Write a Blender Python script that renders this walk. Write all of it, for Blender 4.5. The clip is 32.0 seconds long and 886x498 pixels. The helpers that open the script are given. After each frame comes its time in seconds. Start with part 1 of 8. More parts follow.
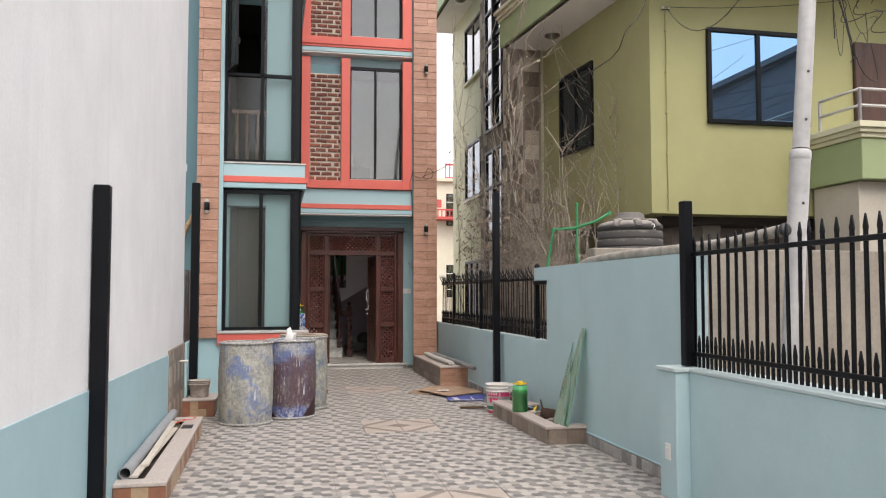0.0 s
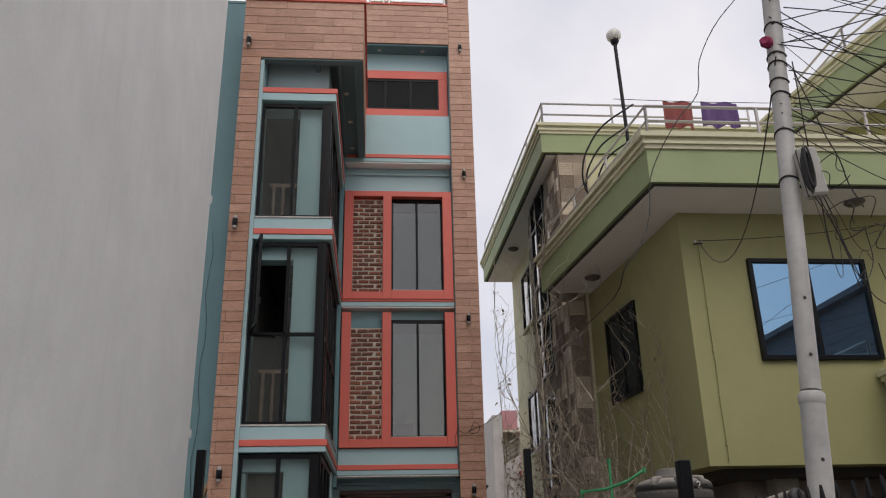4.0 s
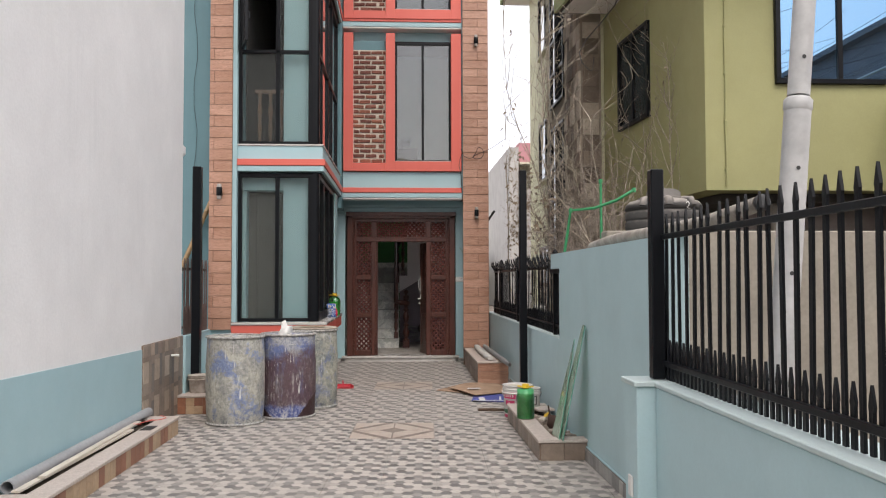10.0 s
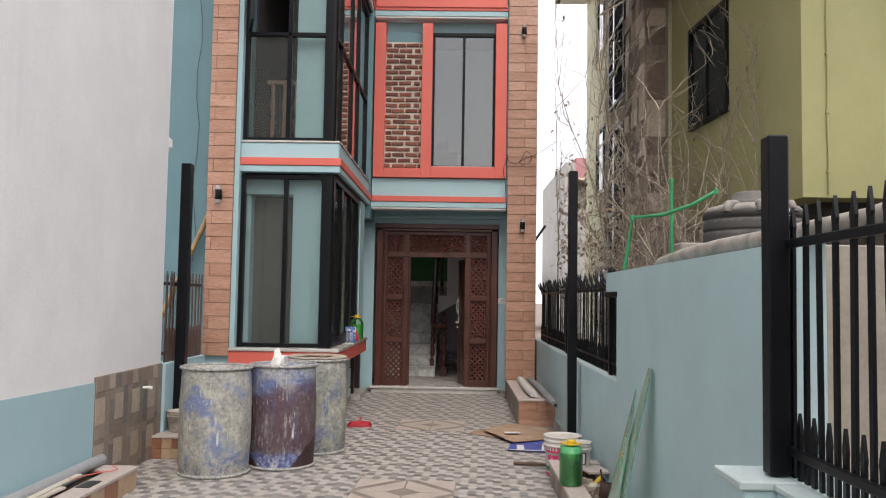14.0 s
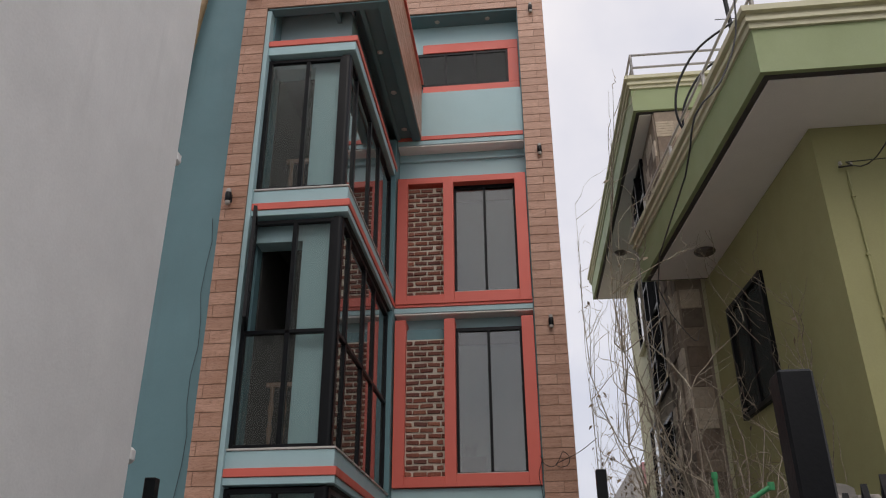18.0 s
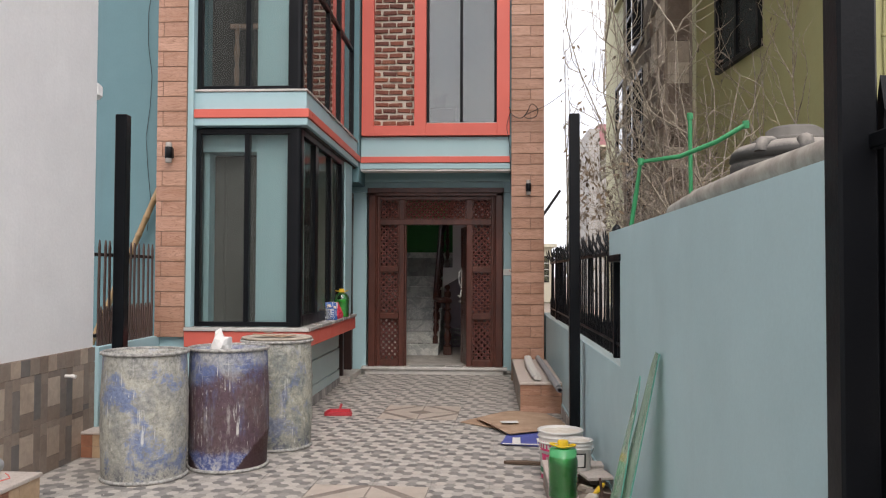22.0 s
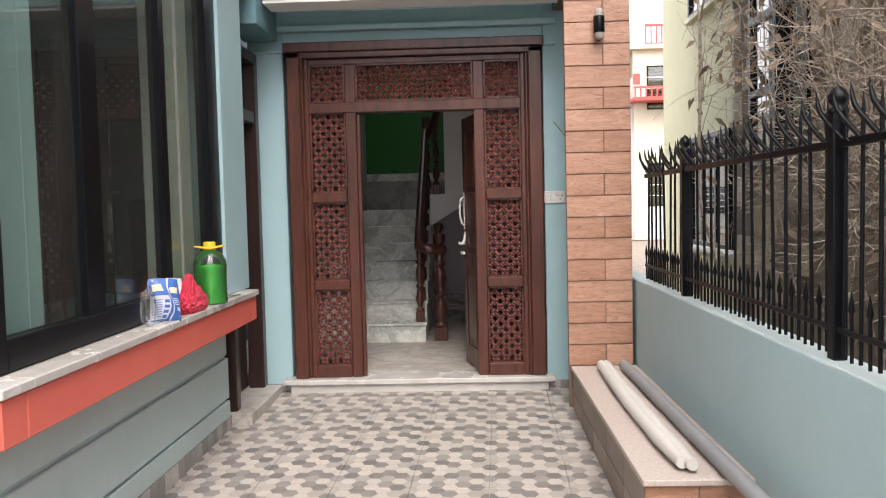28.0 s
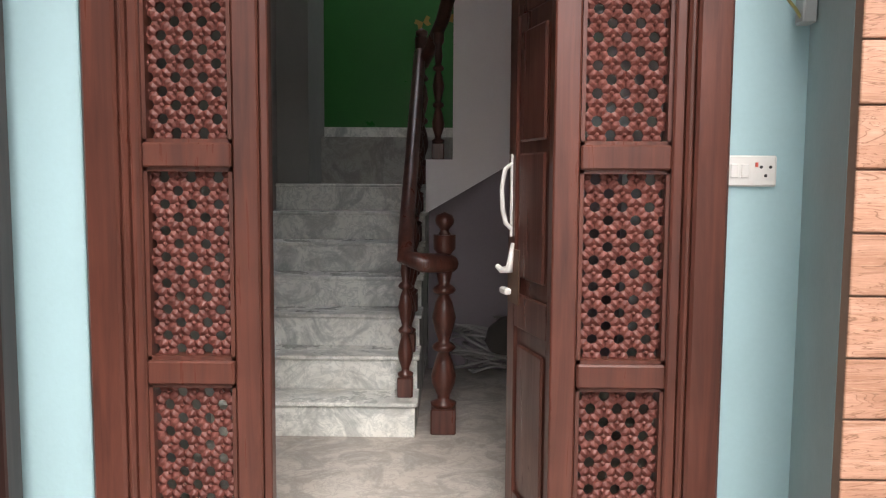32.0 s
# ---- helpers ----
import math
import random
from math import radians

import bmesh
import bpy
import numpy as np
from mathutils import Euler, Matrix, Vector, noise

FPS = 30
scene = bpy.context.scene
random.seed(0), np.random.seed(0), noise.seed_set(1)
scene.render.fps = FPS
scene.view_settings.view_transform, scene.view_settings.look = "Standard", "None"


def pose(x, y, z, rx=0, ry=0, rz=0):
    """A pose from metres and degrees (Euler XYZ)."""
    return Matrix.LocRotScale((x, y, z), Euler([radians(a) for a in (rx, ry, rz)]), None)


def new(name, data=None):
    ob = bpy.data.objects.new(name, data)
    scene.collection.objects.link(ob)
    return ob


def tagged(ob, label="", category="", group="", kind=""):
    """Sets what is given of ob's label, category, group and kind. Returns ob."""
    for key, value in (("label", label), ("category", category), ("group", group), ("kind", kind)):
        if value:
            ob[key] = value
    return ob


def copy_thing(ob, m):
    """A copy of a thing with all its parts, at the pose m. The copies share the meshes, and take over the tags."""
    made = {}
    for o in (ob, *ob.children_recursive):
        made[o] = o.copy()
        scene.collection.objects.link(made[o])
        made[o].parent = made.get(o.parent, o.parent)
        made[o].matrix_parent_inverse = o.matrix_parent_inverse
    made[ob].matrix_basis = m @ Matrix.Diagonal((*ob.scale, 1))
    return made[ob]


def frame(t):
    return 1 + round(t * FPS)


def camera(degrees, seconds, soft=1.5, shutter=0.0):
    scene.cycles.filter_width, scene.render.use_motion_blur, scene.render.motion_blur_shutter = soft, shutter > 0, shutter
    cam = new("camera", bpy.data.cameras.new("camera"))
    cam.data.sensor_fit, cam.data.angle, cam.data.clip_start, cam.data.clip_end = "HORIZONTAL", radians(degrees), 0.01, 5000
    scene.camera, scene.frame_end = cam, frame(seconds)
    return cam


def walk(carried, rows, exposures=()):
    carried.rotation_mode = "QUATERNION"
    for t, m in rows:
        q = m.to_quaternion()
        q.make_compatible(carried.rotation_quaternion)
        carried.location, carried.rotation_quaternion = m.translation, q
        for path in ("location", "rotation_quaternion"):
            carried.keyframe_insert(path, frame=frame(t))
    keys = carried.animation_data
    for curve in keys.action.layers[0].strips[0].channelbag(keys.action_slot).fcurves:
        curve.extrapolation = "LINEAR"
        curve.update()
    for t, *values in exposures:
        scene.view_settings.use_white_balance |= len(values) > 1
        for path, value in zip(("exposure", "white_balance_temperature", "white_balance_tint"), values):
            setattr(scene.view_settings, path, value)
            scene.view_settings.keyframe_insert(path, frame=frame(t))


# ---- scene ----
cam = camera(57.5, 32.0, 1.15)
METRES, EYE, TILT, LEAN, TURN = 14.8, 1.45, 0.0, 0.0, -11.9
ROWS = [
    (0.0, 0.0, 0.0, 0.0, 0.0, 3.17, 0.06),
    (0.5, 0.0175, 0.0086, 0.002, 1.09, 4.67, 0.41),
    (1.0, 0.0339, 0.0219, 0.0019, 1.45, 5.99, -0.26),
    (1.5, 0.0473, 0.0284, 0.0042, 2.86, 7.9, -0.49),
    (2.0, 0.0601, 0.0331, 0.0049, 4.82, 10.24, 0.0),
    (2.5, 0.0668, 0.035, 0.0066, 5.72, 11.97, 0.46),
    (3.0, 0.069, 0.0415, 0.007, 6.32, 13.8, 1.36),
    (3.5, 0.0667, 0.0489, 0.0096, 6.38, 16.97, 1.21),
    (4.0, 0.0651, 0.0507, 0.0112, 7.37, 20.8, 1.16),
    (4.5, 0.0689, 0.0514, 0.0124, 8.79, 23.63, 1.69),
    (6.5, 0.0785, 0.0525, 0.0107, 6.74, 20.16, 2.59),
    (7.0, 0.08, 0.0516, 0.0118, 7.11, 22.13, 3.36),
    (7.5, 0.0799, 0.0508, 0.0126, 8.26, 23.61, 3.68),
    (8.0, 0.0796, 0.0516, 0.0119, 8.12, 20.16, 3.17),
    (8.5, 0.0785, 0.0525, 0.0106, 7.47, 13.03, 2.23),
    (9.0, 0.0808, 0.0564, 0.0075, 7.93, 5.94, 0.53),
    (9.5, 0.0844, 0.0612, 0.0053, 9.07, 2.43, 0.14),
    (10.0, 0.0851, 0.0736, 0.0028, 8.9, 2.19, 0.13),
    (10.5, 0.0839, 0.0895, 0.0044, 9.17, 1.76, 0.52),
    (11.0, 0.0885, 0.1107, 0.0013, 11.62, -0.0, 0.47),
    (11.5, 0.0922, 0.1245, 0.0031, 12.93, -0.31, 0.33),
    (12.0, 0.093, 0.1257, 0.004, 13.23, 0.81, 0.12),
    (12.5, 0.0929, 0.1304, 0.0033, 13.46, 1.73, -0.52),
    (13.0, 0.0888, 0.1478, 0.0023, 13.4, 2.12, -0.87),
    (13.5, 0.0856, 0.1668, 0.0043, 12.72, 2.9, -1.06),
    (15.5, 0.0912, 0.2475, 0.0054, 14.64, 6.05, 0.31),
    (16.0, 0.0981, 0.2615, 0.0071, 15.72, 8.12, 0.81),
    (16.5, 0.1014, 0.2668, 0.0085, 16.7, 11.41, 2.43),
    (17.0, 0.1044, 0.2684, 0.0097, 17.93, 15.75, 2.36),
    (17.5, 0.1043, 0.269, 0.0102, 17.98, 20.56, 1.16),
    (18.0, 0.1047, 0.267, 0.0113, 17.88, 25.3, 0.34),
    (18.5, 0.1057, 0.2639, 0.0124, 17.72, 29.32, 0.1),
    (19.0, 0.1053, 0.2622, 0.0134, 17.35, 31.75, -0.03),
    (19.5, 0.1057, 0.2619, 0.014, 17.2, 32.96, -0.12),
    (20.0, 0.1055, 0.2609, 0.0139, 17.04, 33.59, -0.08),
    (20.5, 0.1053, 0.2615, 0.0142, 17.06, 28.81, 0.27),
    (21.0, 0.1026, 0.2645, 0.0114, 16.85, 18.95, 0.88),
    (21.5, 0.0983, 0.2682, 0.0079, 15.68, 8.25, 0.74),
    (22.0, 0.0935, 0.2749, 0.0017, 14.96, 1.75, -0.21),
    (22.5, 0.0862, 0.2899, -0.0019, 15.52, 0.11, -0.24),
    (23.0, 0.0733, 0.3122, -0.0034, 15.21, -0.9, 0.05),
    (23.5, 0.053, 0.3405, -0.0032, 12.41, -1.97, 0.07),
    (24.0, 0.0412, 0.3679, -0.0037, 10.71, -2.4, 0.5),
    (24.5, 0.0351, 0.3987, -0.0034, 9.91, -3.78, 0.07),
    (26.5, 0.0207, 0.5306, -0.0017, 13.11, -3.17, 0.93),
    (27.0, 0.0166, 0.5641, -0.0007, 14.79, -2.87, 1.75),
    (27.5, 0.006, 0.5938, -0.0026, 15.31, -2.88, 0.57),
    (28.0, -0.0028, 0.6275, 0.0001, 13.84, -3.03, 1.36),
    (28.5, -0.0133, 0.6621, 0.0037, 12.67, -2.09, 1.67),
    (29.0, -0.0295, 0.6937, 0.0035, 11.21, -1.56, -0.05),
    (29.5, -0.04, 0.7219, 0.0036, 10.17, -1.78, 0.77),
    (30.0, -0.049, 0.7538, 0.004, 9.54, -2.08, 1.32),
    (30.5, -0.059, 0.7826, 0.0038, 7.65, -3.09, 0.4),
    (31.0, -0.0612, 0.8118, 0.0013, 7.19, -4.05, 0.4),
    (31.5, -0.0641, 0.8389, 0.0014, 8.54, -4.96, 0.35),
    (32.0, -0.0713, 0.868, 0.0019, 12.75, -5.14, -0.36),
]
# the phone brightens the yard and darkens its picture towards the sky
LIGHT = [(0.0, 0.85), (1.0, 0.8), (2.0, 0.45), (3.0, 0.1), (3.6, -0.25), (4.2, -0.42), (7.0, -0.4), (7.6, -0.5), (8.3, -0.3), (9.0, 0.4), (10.0, 0.7), (13.0, 0.7), (16.0, 0.62), (17.0, 0.4), (18.0, -0.4),
         (19.0, -0.75), (20.2, -0.78), (21.0, -0.02), (21.7, 0.6), (22.5, 0.76), (24.0, 1.06), (26.5, 1.4), (28.0, 1.64), (30.0, 2.2), (32.0, 2.25)]
walk(cam, [(t, pose(0, 0, EYE, TILT, LEAN, TURN) @ pose(METRES * x, METRES * y, METRES * z, 90 + pitch, roll, yaw)) for t, x, y, z, yaw, pitch, roll in ROWS],
     [(t, e + 0.22, 6830, 13) for t, e in LIGHT])

# ---------- light ----------
SUN_EL, SUN_AZ = 52.0, 170.0
world = bpy.data.worlds.new("sky")
scene.world = world
world.use_nodes = True
wt_ = world.node_tree
sky = wt_.nodes.new("ShaderNodeTexSky")
sky.sky_type, sky.sun_disc = "NISHITA", False
sky.sun_elevation, sky.sun_rotation = radians(SUN_EL), radians(SUN_AZ)
sky.dust_density, sky.air_density = 4.0, 1.2
# the overcast: a nearly white deck with soft grey folds
wc = wt_.nodes.new("ShaderNodeTexCoord")
wn1 = wt_.nodes.new("ShaderNodeTexNoise")
wn1.inputs["Scale"].default_value, wn1.inputs["Detail"].default_value = 2.2, 6.0
wt_.links.new(wc.outputs["Generated"], wn1.inputs["Vector"])
wr1 = wt_.nodes.new("ShaderNodeValToRGB")
wr1.color_ramp.elements[0].position, wr1.color_ramp.elements[0].color = 0.38, (5.3, 5.6, 6.5, 1)
wr1.color_ramp.elements[1].position, wr1.color_ramp.elements[1].color = 0.64, (7.9, 7.85, 8.1, 1)
wt_.links.new(wn1.outputs["Fac"], wr1.inputs[0])
wm = wt_.nodes.new("ShaderNodeMix")
wm.data_type = "RGBA"
wm.inputs[0].default_value = 0.85
wt_.links.new(sky.outputs[0], wm.inputs[6])
wt_.links.new(wr1.outputs[0], wm.inputs[7])
wb = wt_.nodes["Background"]
wb.inputs["Strength"].default_value = 0.15
wt_.links.new(wm.outputs[2], wb.inputs["Color"])
sun = new("sun", bpy.data.lights.new("sun", "SUN"))
sun.data.energy, sun.data.angle, sun.data.color = 1.0, radians(40), (1.0, 0.97, 0.93)
sun.matrix_basis = pose(0, -8, 30, 90 - SUN_EL, 0, 180 - SUN_AZ)


# ---------- helpers of this scene ----------
def box(bm, x0, x1, y0, y1, z0, z1, bev=0.0, seg=1):
    """Adds a box to bm; bev rounds its edges."""
    vs = [bm.verts.new((x, y, z)) for z in (z0, z1) for y in (y0, y1) for x in (x0, x1)]
    fs = [bm.faces.new([vs[i] for i in f]) for f in ((0, 2, 3, 1), (4, 5, 7, 6), (0, 1, 5, 4), (2, 6, 7, 3), (0, 4, 6, 2), (1, 3, 7, 5))]
    if bev > 0:
        es = list({e for f in fs for e in f.edges})
        bmesh.ops.bevel(bm, geom=es, offset=bev, segments=seg, affect="EDGES", clamp_overlap=True)
    return vs


def boxes(*rows, bev=0.0):
    bm = bmesh.new()
    for r in rows:
        box(bm, *r, bev=bev)
    return bm


def prism(bm, pts, z0, z1):
    """An upright prism over a polygon of (x, y)."""
    a = [bm.verts.new((x, y, z0)) for x, y in pts]
    b = [bm.verts.new((x, y, z1)) for x, y in pts]
    n = len(pts)
    bm.faces.new(a[::-1])
    bm.faces.new(b)
    for i in range(n):
        bm.faces.new((a[i], a[(i + 1) % n], b[(i + 1) % n], b[i]))
    return a + b


def lathe(bm, profile, n=24, at=(0, 0, 0), close=True):
    """Turns (radius, height) rows round a standing axis."""
    rings = []
    for r, z in profile:
        rings.append([bm.verts.new((at[0] + r * math.cos(2 * math.pi * k / n), at[1] + r * math.sin(2 * math.pi * k / n), at[2] + z)) for k in range(n)])
    for a, b in zip(rings, rings[1:]):
        for k in range(n):
            f = bm.faces.new((a[k], a[(k + 1) % n], b[(k + 1) % n], b[k]))
            f.smooth = True
    if close:
        if profile[0][0] > 1e-4:
            bm.faces.new([bm.verts.new(v.co) for v in rings[0][::-1]])
        if profile[-1][0] > 1e-4:
            bm.faces.new([bm.verts.new(v.co) for v in rings[-1]])
    return rings


def tube(bm, pts, r, n=8, caps=True):
    """A round pipe along points; r is a number or one radius a point."""
    pts = [Vector(p) for p in pts]
    rs = r if isinstance(r, (list, tuple)) else [r] * len(pts)
    rings, side = [], None
    for i, p in enumerate(pts):
        d = (pts[min(i + 1, len(pts) - 1)] - pts[max(i - 1, 0)]).normalized()
        if side is None:
            side = d.orthogonal().normalized()
        side = (side - d * side.dot(d)).normalized()
        up = d.cross(side)
        rings.append([bm.verts.new(p + rs[i] * (math.cos(2 * math.pi * k / n) * side + math.sin(2 * math.pi * k / n) * up)) for k in range(n)])
    for a, b in zip(rings, rings[1:]):
        for k in range(n):
            bm.faces.new((a[k], a[(k + 1) % n], b[(k + 1) % n], b[k])).smooth = True
    if caps:
        bm.faces.new([bm.verts.new(v.co) for v in rings[0][::-1]])
        bm.faces.new([bm.verts.new(v.co) for v in rings[-1]])
    return bm


def eased(pts, steps=5):
    """Rounds a line of points into a smooth curve that still passes through them."""
    p = [Vector(v) for v in pts]
    p = [p[0] * 2 - p[1]] + p + [p[-1] * 2 - p[-2]]
    out = []
    for a, b, c, d in zip(p, p[1:], p[2:], p[3:]):
        for i in range(steps):
            t = i / steps
            out.append(0.5 * (2 * b + (c - a) * t + (2 * a - 5 * b + 4 * c - d) * t * t + (3 * b - a - 3 * c + d) * t ** 3))
    return out + [p[-2]]


def bar(bm, p, q, w, h):
    """A square bar from p to q, w wide and h deep."""
    p, q = Vector(p), Vector(q)
    d = (q - p).normalized()
    side = d.cross(Vector((0, 0, 1)))
    side = side.normalized() if side.length > 1e-3 else Vector((1, 0, 0))
    up = side.cross(d)
    ring = lambda o: [bm.verts.new(o + sx * side * w / 2 + sy * up * h / 2) for sx, sy in ((-1, -1), (1, -1), (1, 1), (-1, 1))]
    a, b = ring(p), ring(q)
    bm.faces.new(a[::-1])
    bm.faces.new(b)
    for k in range(4):
        bm.faces.new((a[k], a[(k + 1) % 4], b[(k + 1) % 4], b[k]))
    return bm


def mesh_of(name, bm, material):
    bmesh.ops.recalc_face_normals(bm, faces=bm.faces)
    me = bpy.data.meshes.new(name)
    bm.to_mesh(me)
    bm.free()
    for m in (material if isinstance(material, (list, tuple)) else [material]):
        me.materials.append(m)
    return me


def part(name, bm, material, parent=None, label=""):
    """Links a bmesh as one mesh under a thing or a part."""
    ob = new(name, mesh_of(name, bm, material))
    ob.parent = parent
    if label:
        tagged(ob, label)
    return ob


def split(name, rows, material, parent, label="", bev=0.004):
    """One part for each box."""
    for r in rows:
        part(name, boxes(r, bev=bev), material, parent, label)


def thing(name, label, category, group="", kind="", m=None):
    """An empty at a thing's base, for its parts."""
    ob = new(name)
    ob.empty_display_size = 0.1
    if m is not None:
        ob.matrix_basis = m
    return tagged(ob, label, category, group, kind)


def solid(name, bm, material, label, category, group="", kind="", m=None):
    """A thing of one mesh."""
    ob = new(name, mesh_of(name, bm, material))
    if m is not None:
        ob.matrix_basis = m
    return tagged(ob, label, category, group, kind)


def setting(name, bm, material, label, category="building"):
    return solid(name, bm, material, label, category, kind="structure")


def piece(name, me, parent, x=0, y=0, z=0, rx=0, ry=0, rz=0):
    """One of many alike pieces that share a mesh."""
    ob = new(name, me)
    ob.parent = parent
    ob.matrix_basis = pose(x, y, z, rx, ry, rz)
    return ob


# ---------- materials ----------
class Nodes:
    """Short hand for a node material."""

    def __init__(self, name):
        self.m = bpy.data.materials.new(name)
        self.m.use_nodes = True
        self.t = self.m.node_tree
        self.b = self.t.nodes["Principled BSDF"]

    def n(self, kind, **values):
        node = self.t.nodes.new(kind)
        for k, v in values.items():
            if k == "op":
                node.operation = v
            elif k == "blend":
                node.data_type, node.blend_type = "RGBA", v
        return node

    def put(self, a, b):
        self.t.links.new(a, b)

    def coords(self, where="Object"):
        return self.n("ShaderNodeTexCoord").outputs[where]

    def world(self):
        return self.n("ShaderNodeNewGeometry").outputs["Position"]

    def scaled(self, src, s):
        v = self.n("ShaderNodeVectorMath", op="MULTIPLY")
        self.put(src, v.inputs[0])
        v.inputs[1].default_value = s if isinstance(s, tuple) else (s, s, s)
        return v.outputs[0]

    def noise(self, src, scale, detail=4.0, rough=0.6, distort=0.0):
        t = self.n("ShaderNodeTexNoise")
        self.put(src, t.inputs["Vector"])
        t.inputs["Scale"].default_value, t.inputs["Detail"].default_value = scale, detail
        t.inputs["Roughness"].default_value, t.inputs["Distortion"].default_value = rough, distort
        return t.outputs["Fac"]

    def ramp(self, src, *stops):
        r = self.n("ShaderNodeValToRGB")
        self.put(src, r.inputs[0])
        els = r.color_ramp.elements
        while len(els) < len(stops):
            els.new(0.5)
        for e, (p, c) in zip(els, stops):
            e.position = p
            e.color = (*c, 1) if isinstance(c, tuple) else (c, c, c, 1)
        return r.outputs[0]

    def mix(self, fac, a, b, blend="MIX"):
        x = self.n("ShaderNodeMix", blend=blend)
        for i, v in ((0, fac), (6, a), (7, b)):
            if isinstance(v, bpy.types.NodeSocket):
                self.put(v, x.inputs[i])
            elif isinstance(v, tuple):
                x.inputs[i].default_value = (*v, 1)
            else:
                x.inputs[i].default_value = v if i == 0 else (v, v, v, 1)
        return x.outputs[2]

    def math(self, op, a, b=0.0, c=0.0):
        x = self.n("ShaderNodeMath", op=op)
        for sock, v in zip(x.inputs, (a, b, c)):
            if isinstance(v, bpy.types.NodeSocket):
                self.put(v, sock)
            else:
                sock.default_value = v
        return x.outputs[0]

    def random(self):
        return self.n("ShaderNodeObjectInfo").outputs["Random"]

    def bump(self, src, strength=0.3, depth=0.01):
        b = self.n("ShaderNodeBump")
        b.inputs["Strength"].default_value, b.inputs["Distance"].default_value = strength, depth
        self.put(src, b.inputs["Height"])
        self.put(b.outputs[0], self.b.inputs["Normal"])

    def done(self, colour, rough=0.6, metal=0.0, spec=0.5):
        for sock, v in ((self.b.inputs["Base Color"], colour), (self.b.inputs["Roughness"], rough)):
            if isinstance(v, bpy.types.NodeSocket):
                self.put(v, sock)
            else:
                sock.default_value = (*v, 1) if isinstance(v, tuple) else v
        self.b.inputs["Metallic"].default_value = metal
        self.b.inputs["Specular IOR Level"].default_value = spec
        return self.m


def paint(name, c, rough=0.6, vary=0.08, grain=60.0, bump=0.15, stain=0.0, stain_c=(0.3, 0.29, 0.27), metal=0.0, spec=0.5):
    """Painted plaster, metal or plastic: faint clouds, fine grain, and stains that run down."""
    k = Nodes(name)
    w = k.world()
    big = k.ramp(k.noise(w, 1.3, 5.0, 0.65), (0.25, 1.0 - vary), (0.75, 1.0 + vary * 0.4))
    col = k.mix(1.0, c, big, "MULTIPLY")
    fine = k.ramp(k.noise(w, grain, 3.0), (0.3, 1.0 - vary * 0.5), (0.7, 1.0))
    col = k.mix(1.0, col, fine, "MULTIPLY")
    if stain > 0:
        run = k.noise(k.scaled(w, (5.0, 5.0, 0.35)), 1.0, 5.0, 0.7)
        patch = k.noise(w, 0.5, 3.0)
        f = k.math("MULTIPLY", k.ramp(run, (0.5, 0.0), (0.8, 1.0)), k.ramp(patch, (0.42, 0.0), (0.7, 1.0)))
        col = k.mix(k.math("MULTIPLY", f, stain), col, stain_c)
    if bump > 0:
        h = k.math("ADD", k.noise(w, grain, 4.0), k.math("MULTIPLY", k.noise(w, 6.0, 3.0), 1.5))
        k.bump(h, bump, 0.004)
    rr = k.ramp(k.noise(w, 4.0), (0.3, max(rough - 0.08, 0.05)), (0.7, min(rough + 0.08, 1.0)))
    return k.done(col, rr, metal, spec)


def wood(name, dark, light, rough=0.4, along=(1.0, 1.0, 0.06), scale=18.0, bump=0.2, spec=0.5):
    k = Nodes(name)
    w = k.world()
    g = k.noise(k.scaled(w, along), scale, 6.0, 0.65, 0.6)
    col = k.mix(k.ramp(g, (0.3, 0.0), (0.7, 1.0)), dark, light)
    col = k.mix(1.0, col, k.ramp(k.noise(w, 2.0, 3.0), (0.3, 0.75), (0.7, 1.1)), "MULTIPLY")
    k.bump(g, bump, 0.003)
    return k.done(col, k.ramp(g, (0.3, rough + 0.1), (0.7, rough - 0.08)), 0.0, spec)


AQUA = (0.365, 0.54, 0.575)
TEAL = (0.125, 0.245, 0.275)
CORAL = (0.68, 0.135, 0.10)
# Bluer paint of the boundary, also lightened for light its side lacks.
aqua_wall = paint("boundary_aqua_lifted", (0.44, 0.60, 0.63), 0.6, 0.08, stain=0.2, stain_c=(0.33, 0.42, 0.44))
plinth_aqua = paint("plinth_aqua_paint", (0.43, 0.545, 0.545), 0.6, 0.08, stain=0.25, stain_c=(0.33, 0.38, 0.37))
aqua = paint("aqua_paint", AQUA, 0.55, 0.06, stain=0.12, stain_c=(0.28, 0.36, 0.36))
teal = paint("teal_paint", TEAL, 0.6, 0.12, stain=0.5, stain_c=(0.1, 0.15, 0.16))
coral = paint("coral_paint", CORAL, 0.5, 0.06)
white_plaster = paint("white_plaster", (0.81, 0.805, 0.795), 0.8, 0.10, 40.0, 0.35, 0.5, (0.56, 0.56, 0.555))
grey_soffit = paint("soffit_paint", (0.86, 0.835, 0.81), 0.75, 0.08)
black_metal = paint("black_metal", (0.005, 0.006, 0.008), 0.36, 0.2, 90.0, 0.12, spec=0.2)
olive = paint("olive_paint", (0.345, 0.338, 0.158), 0.7, 0.1, 50.0, 0.3, 0.3, (0.26, 0.26, 0.12))
olive_light = paint("light_olive_paint", (0.30, 0.365, 0.19), 0.65, 0.08, stain=0.25, stain_c=(0.23, 0.27, 0.15))
cream = paint("cream_moulding", (0.62, 0.60, 0.42), 0.6, 0.1, stain=0.35, stain_c=(0.35, 0.33, 0.24))
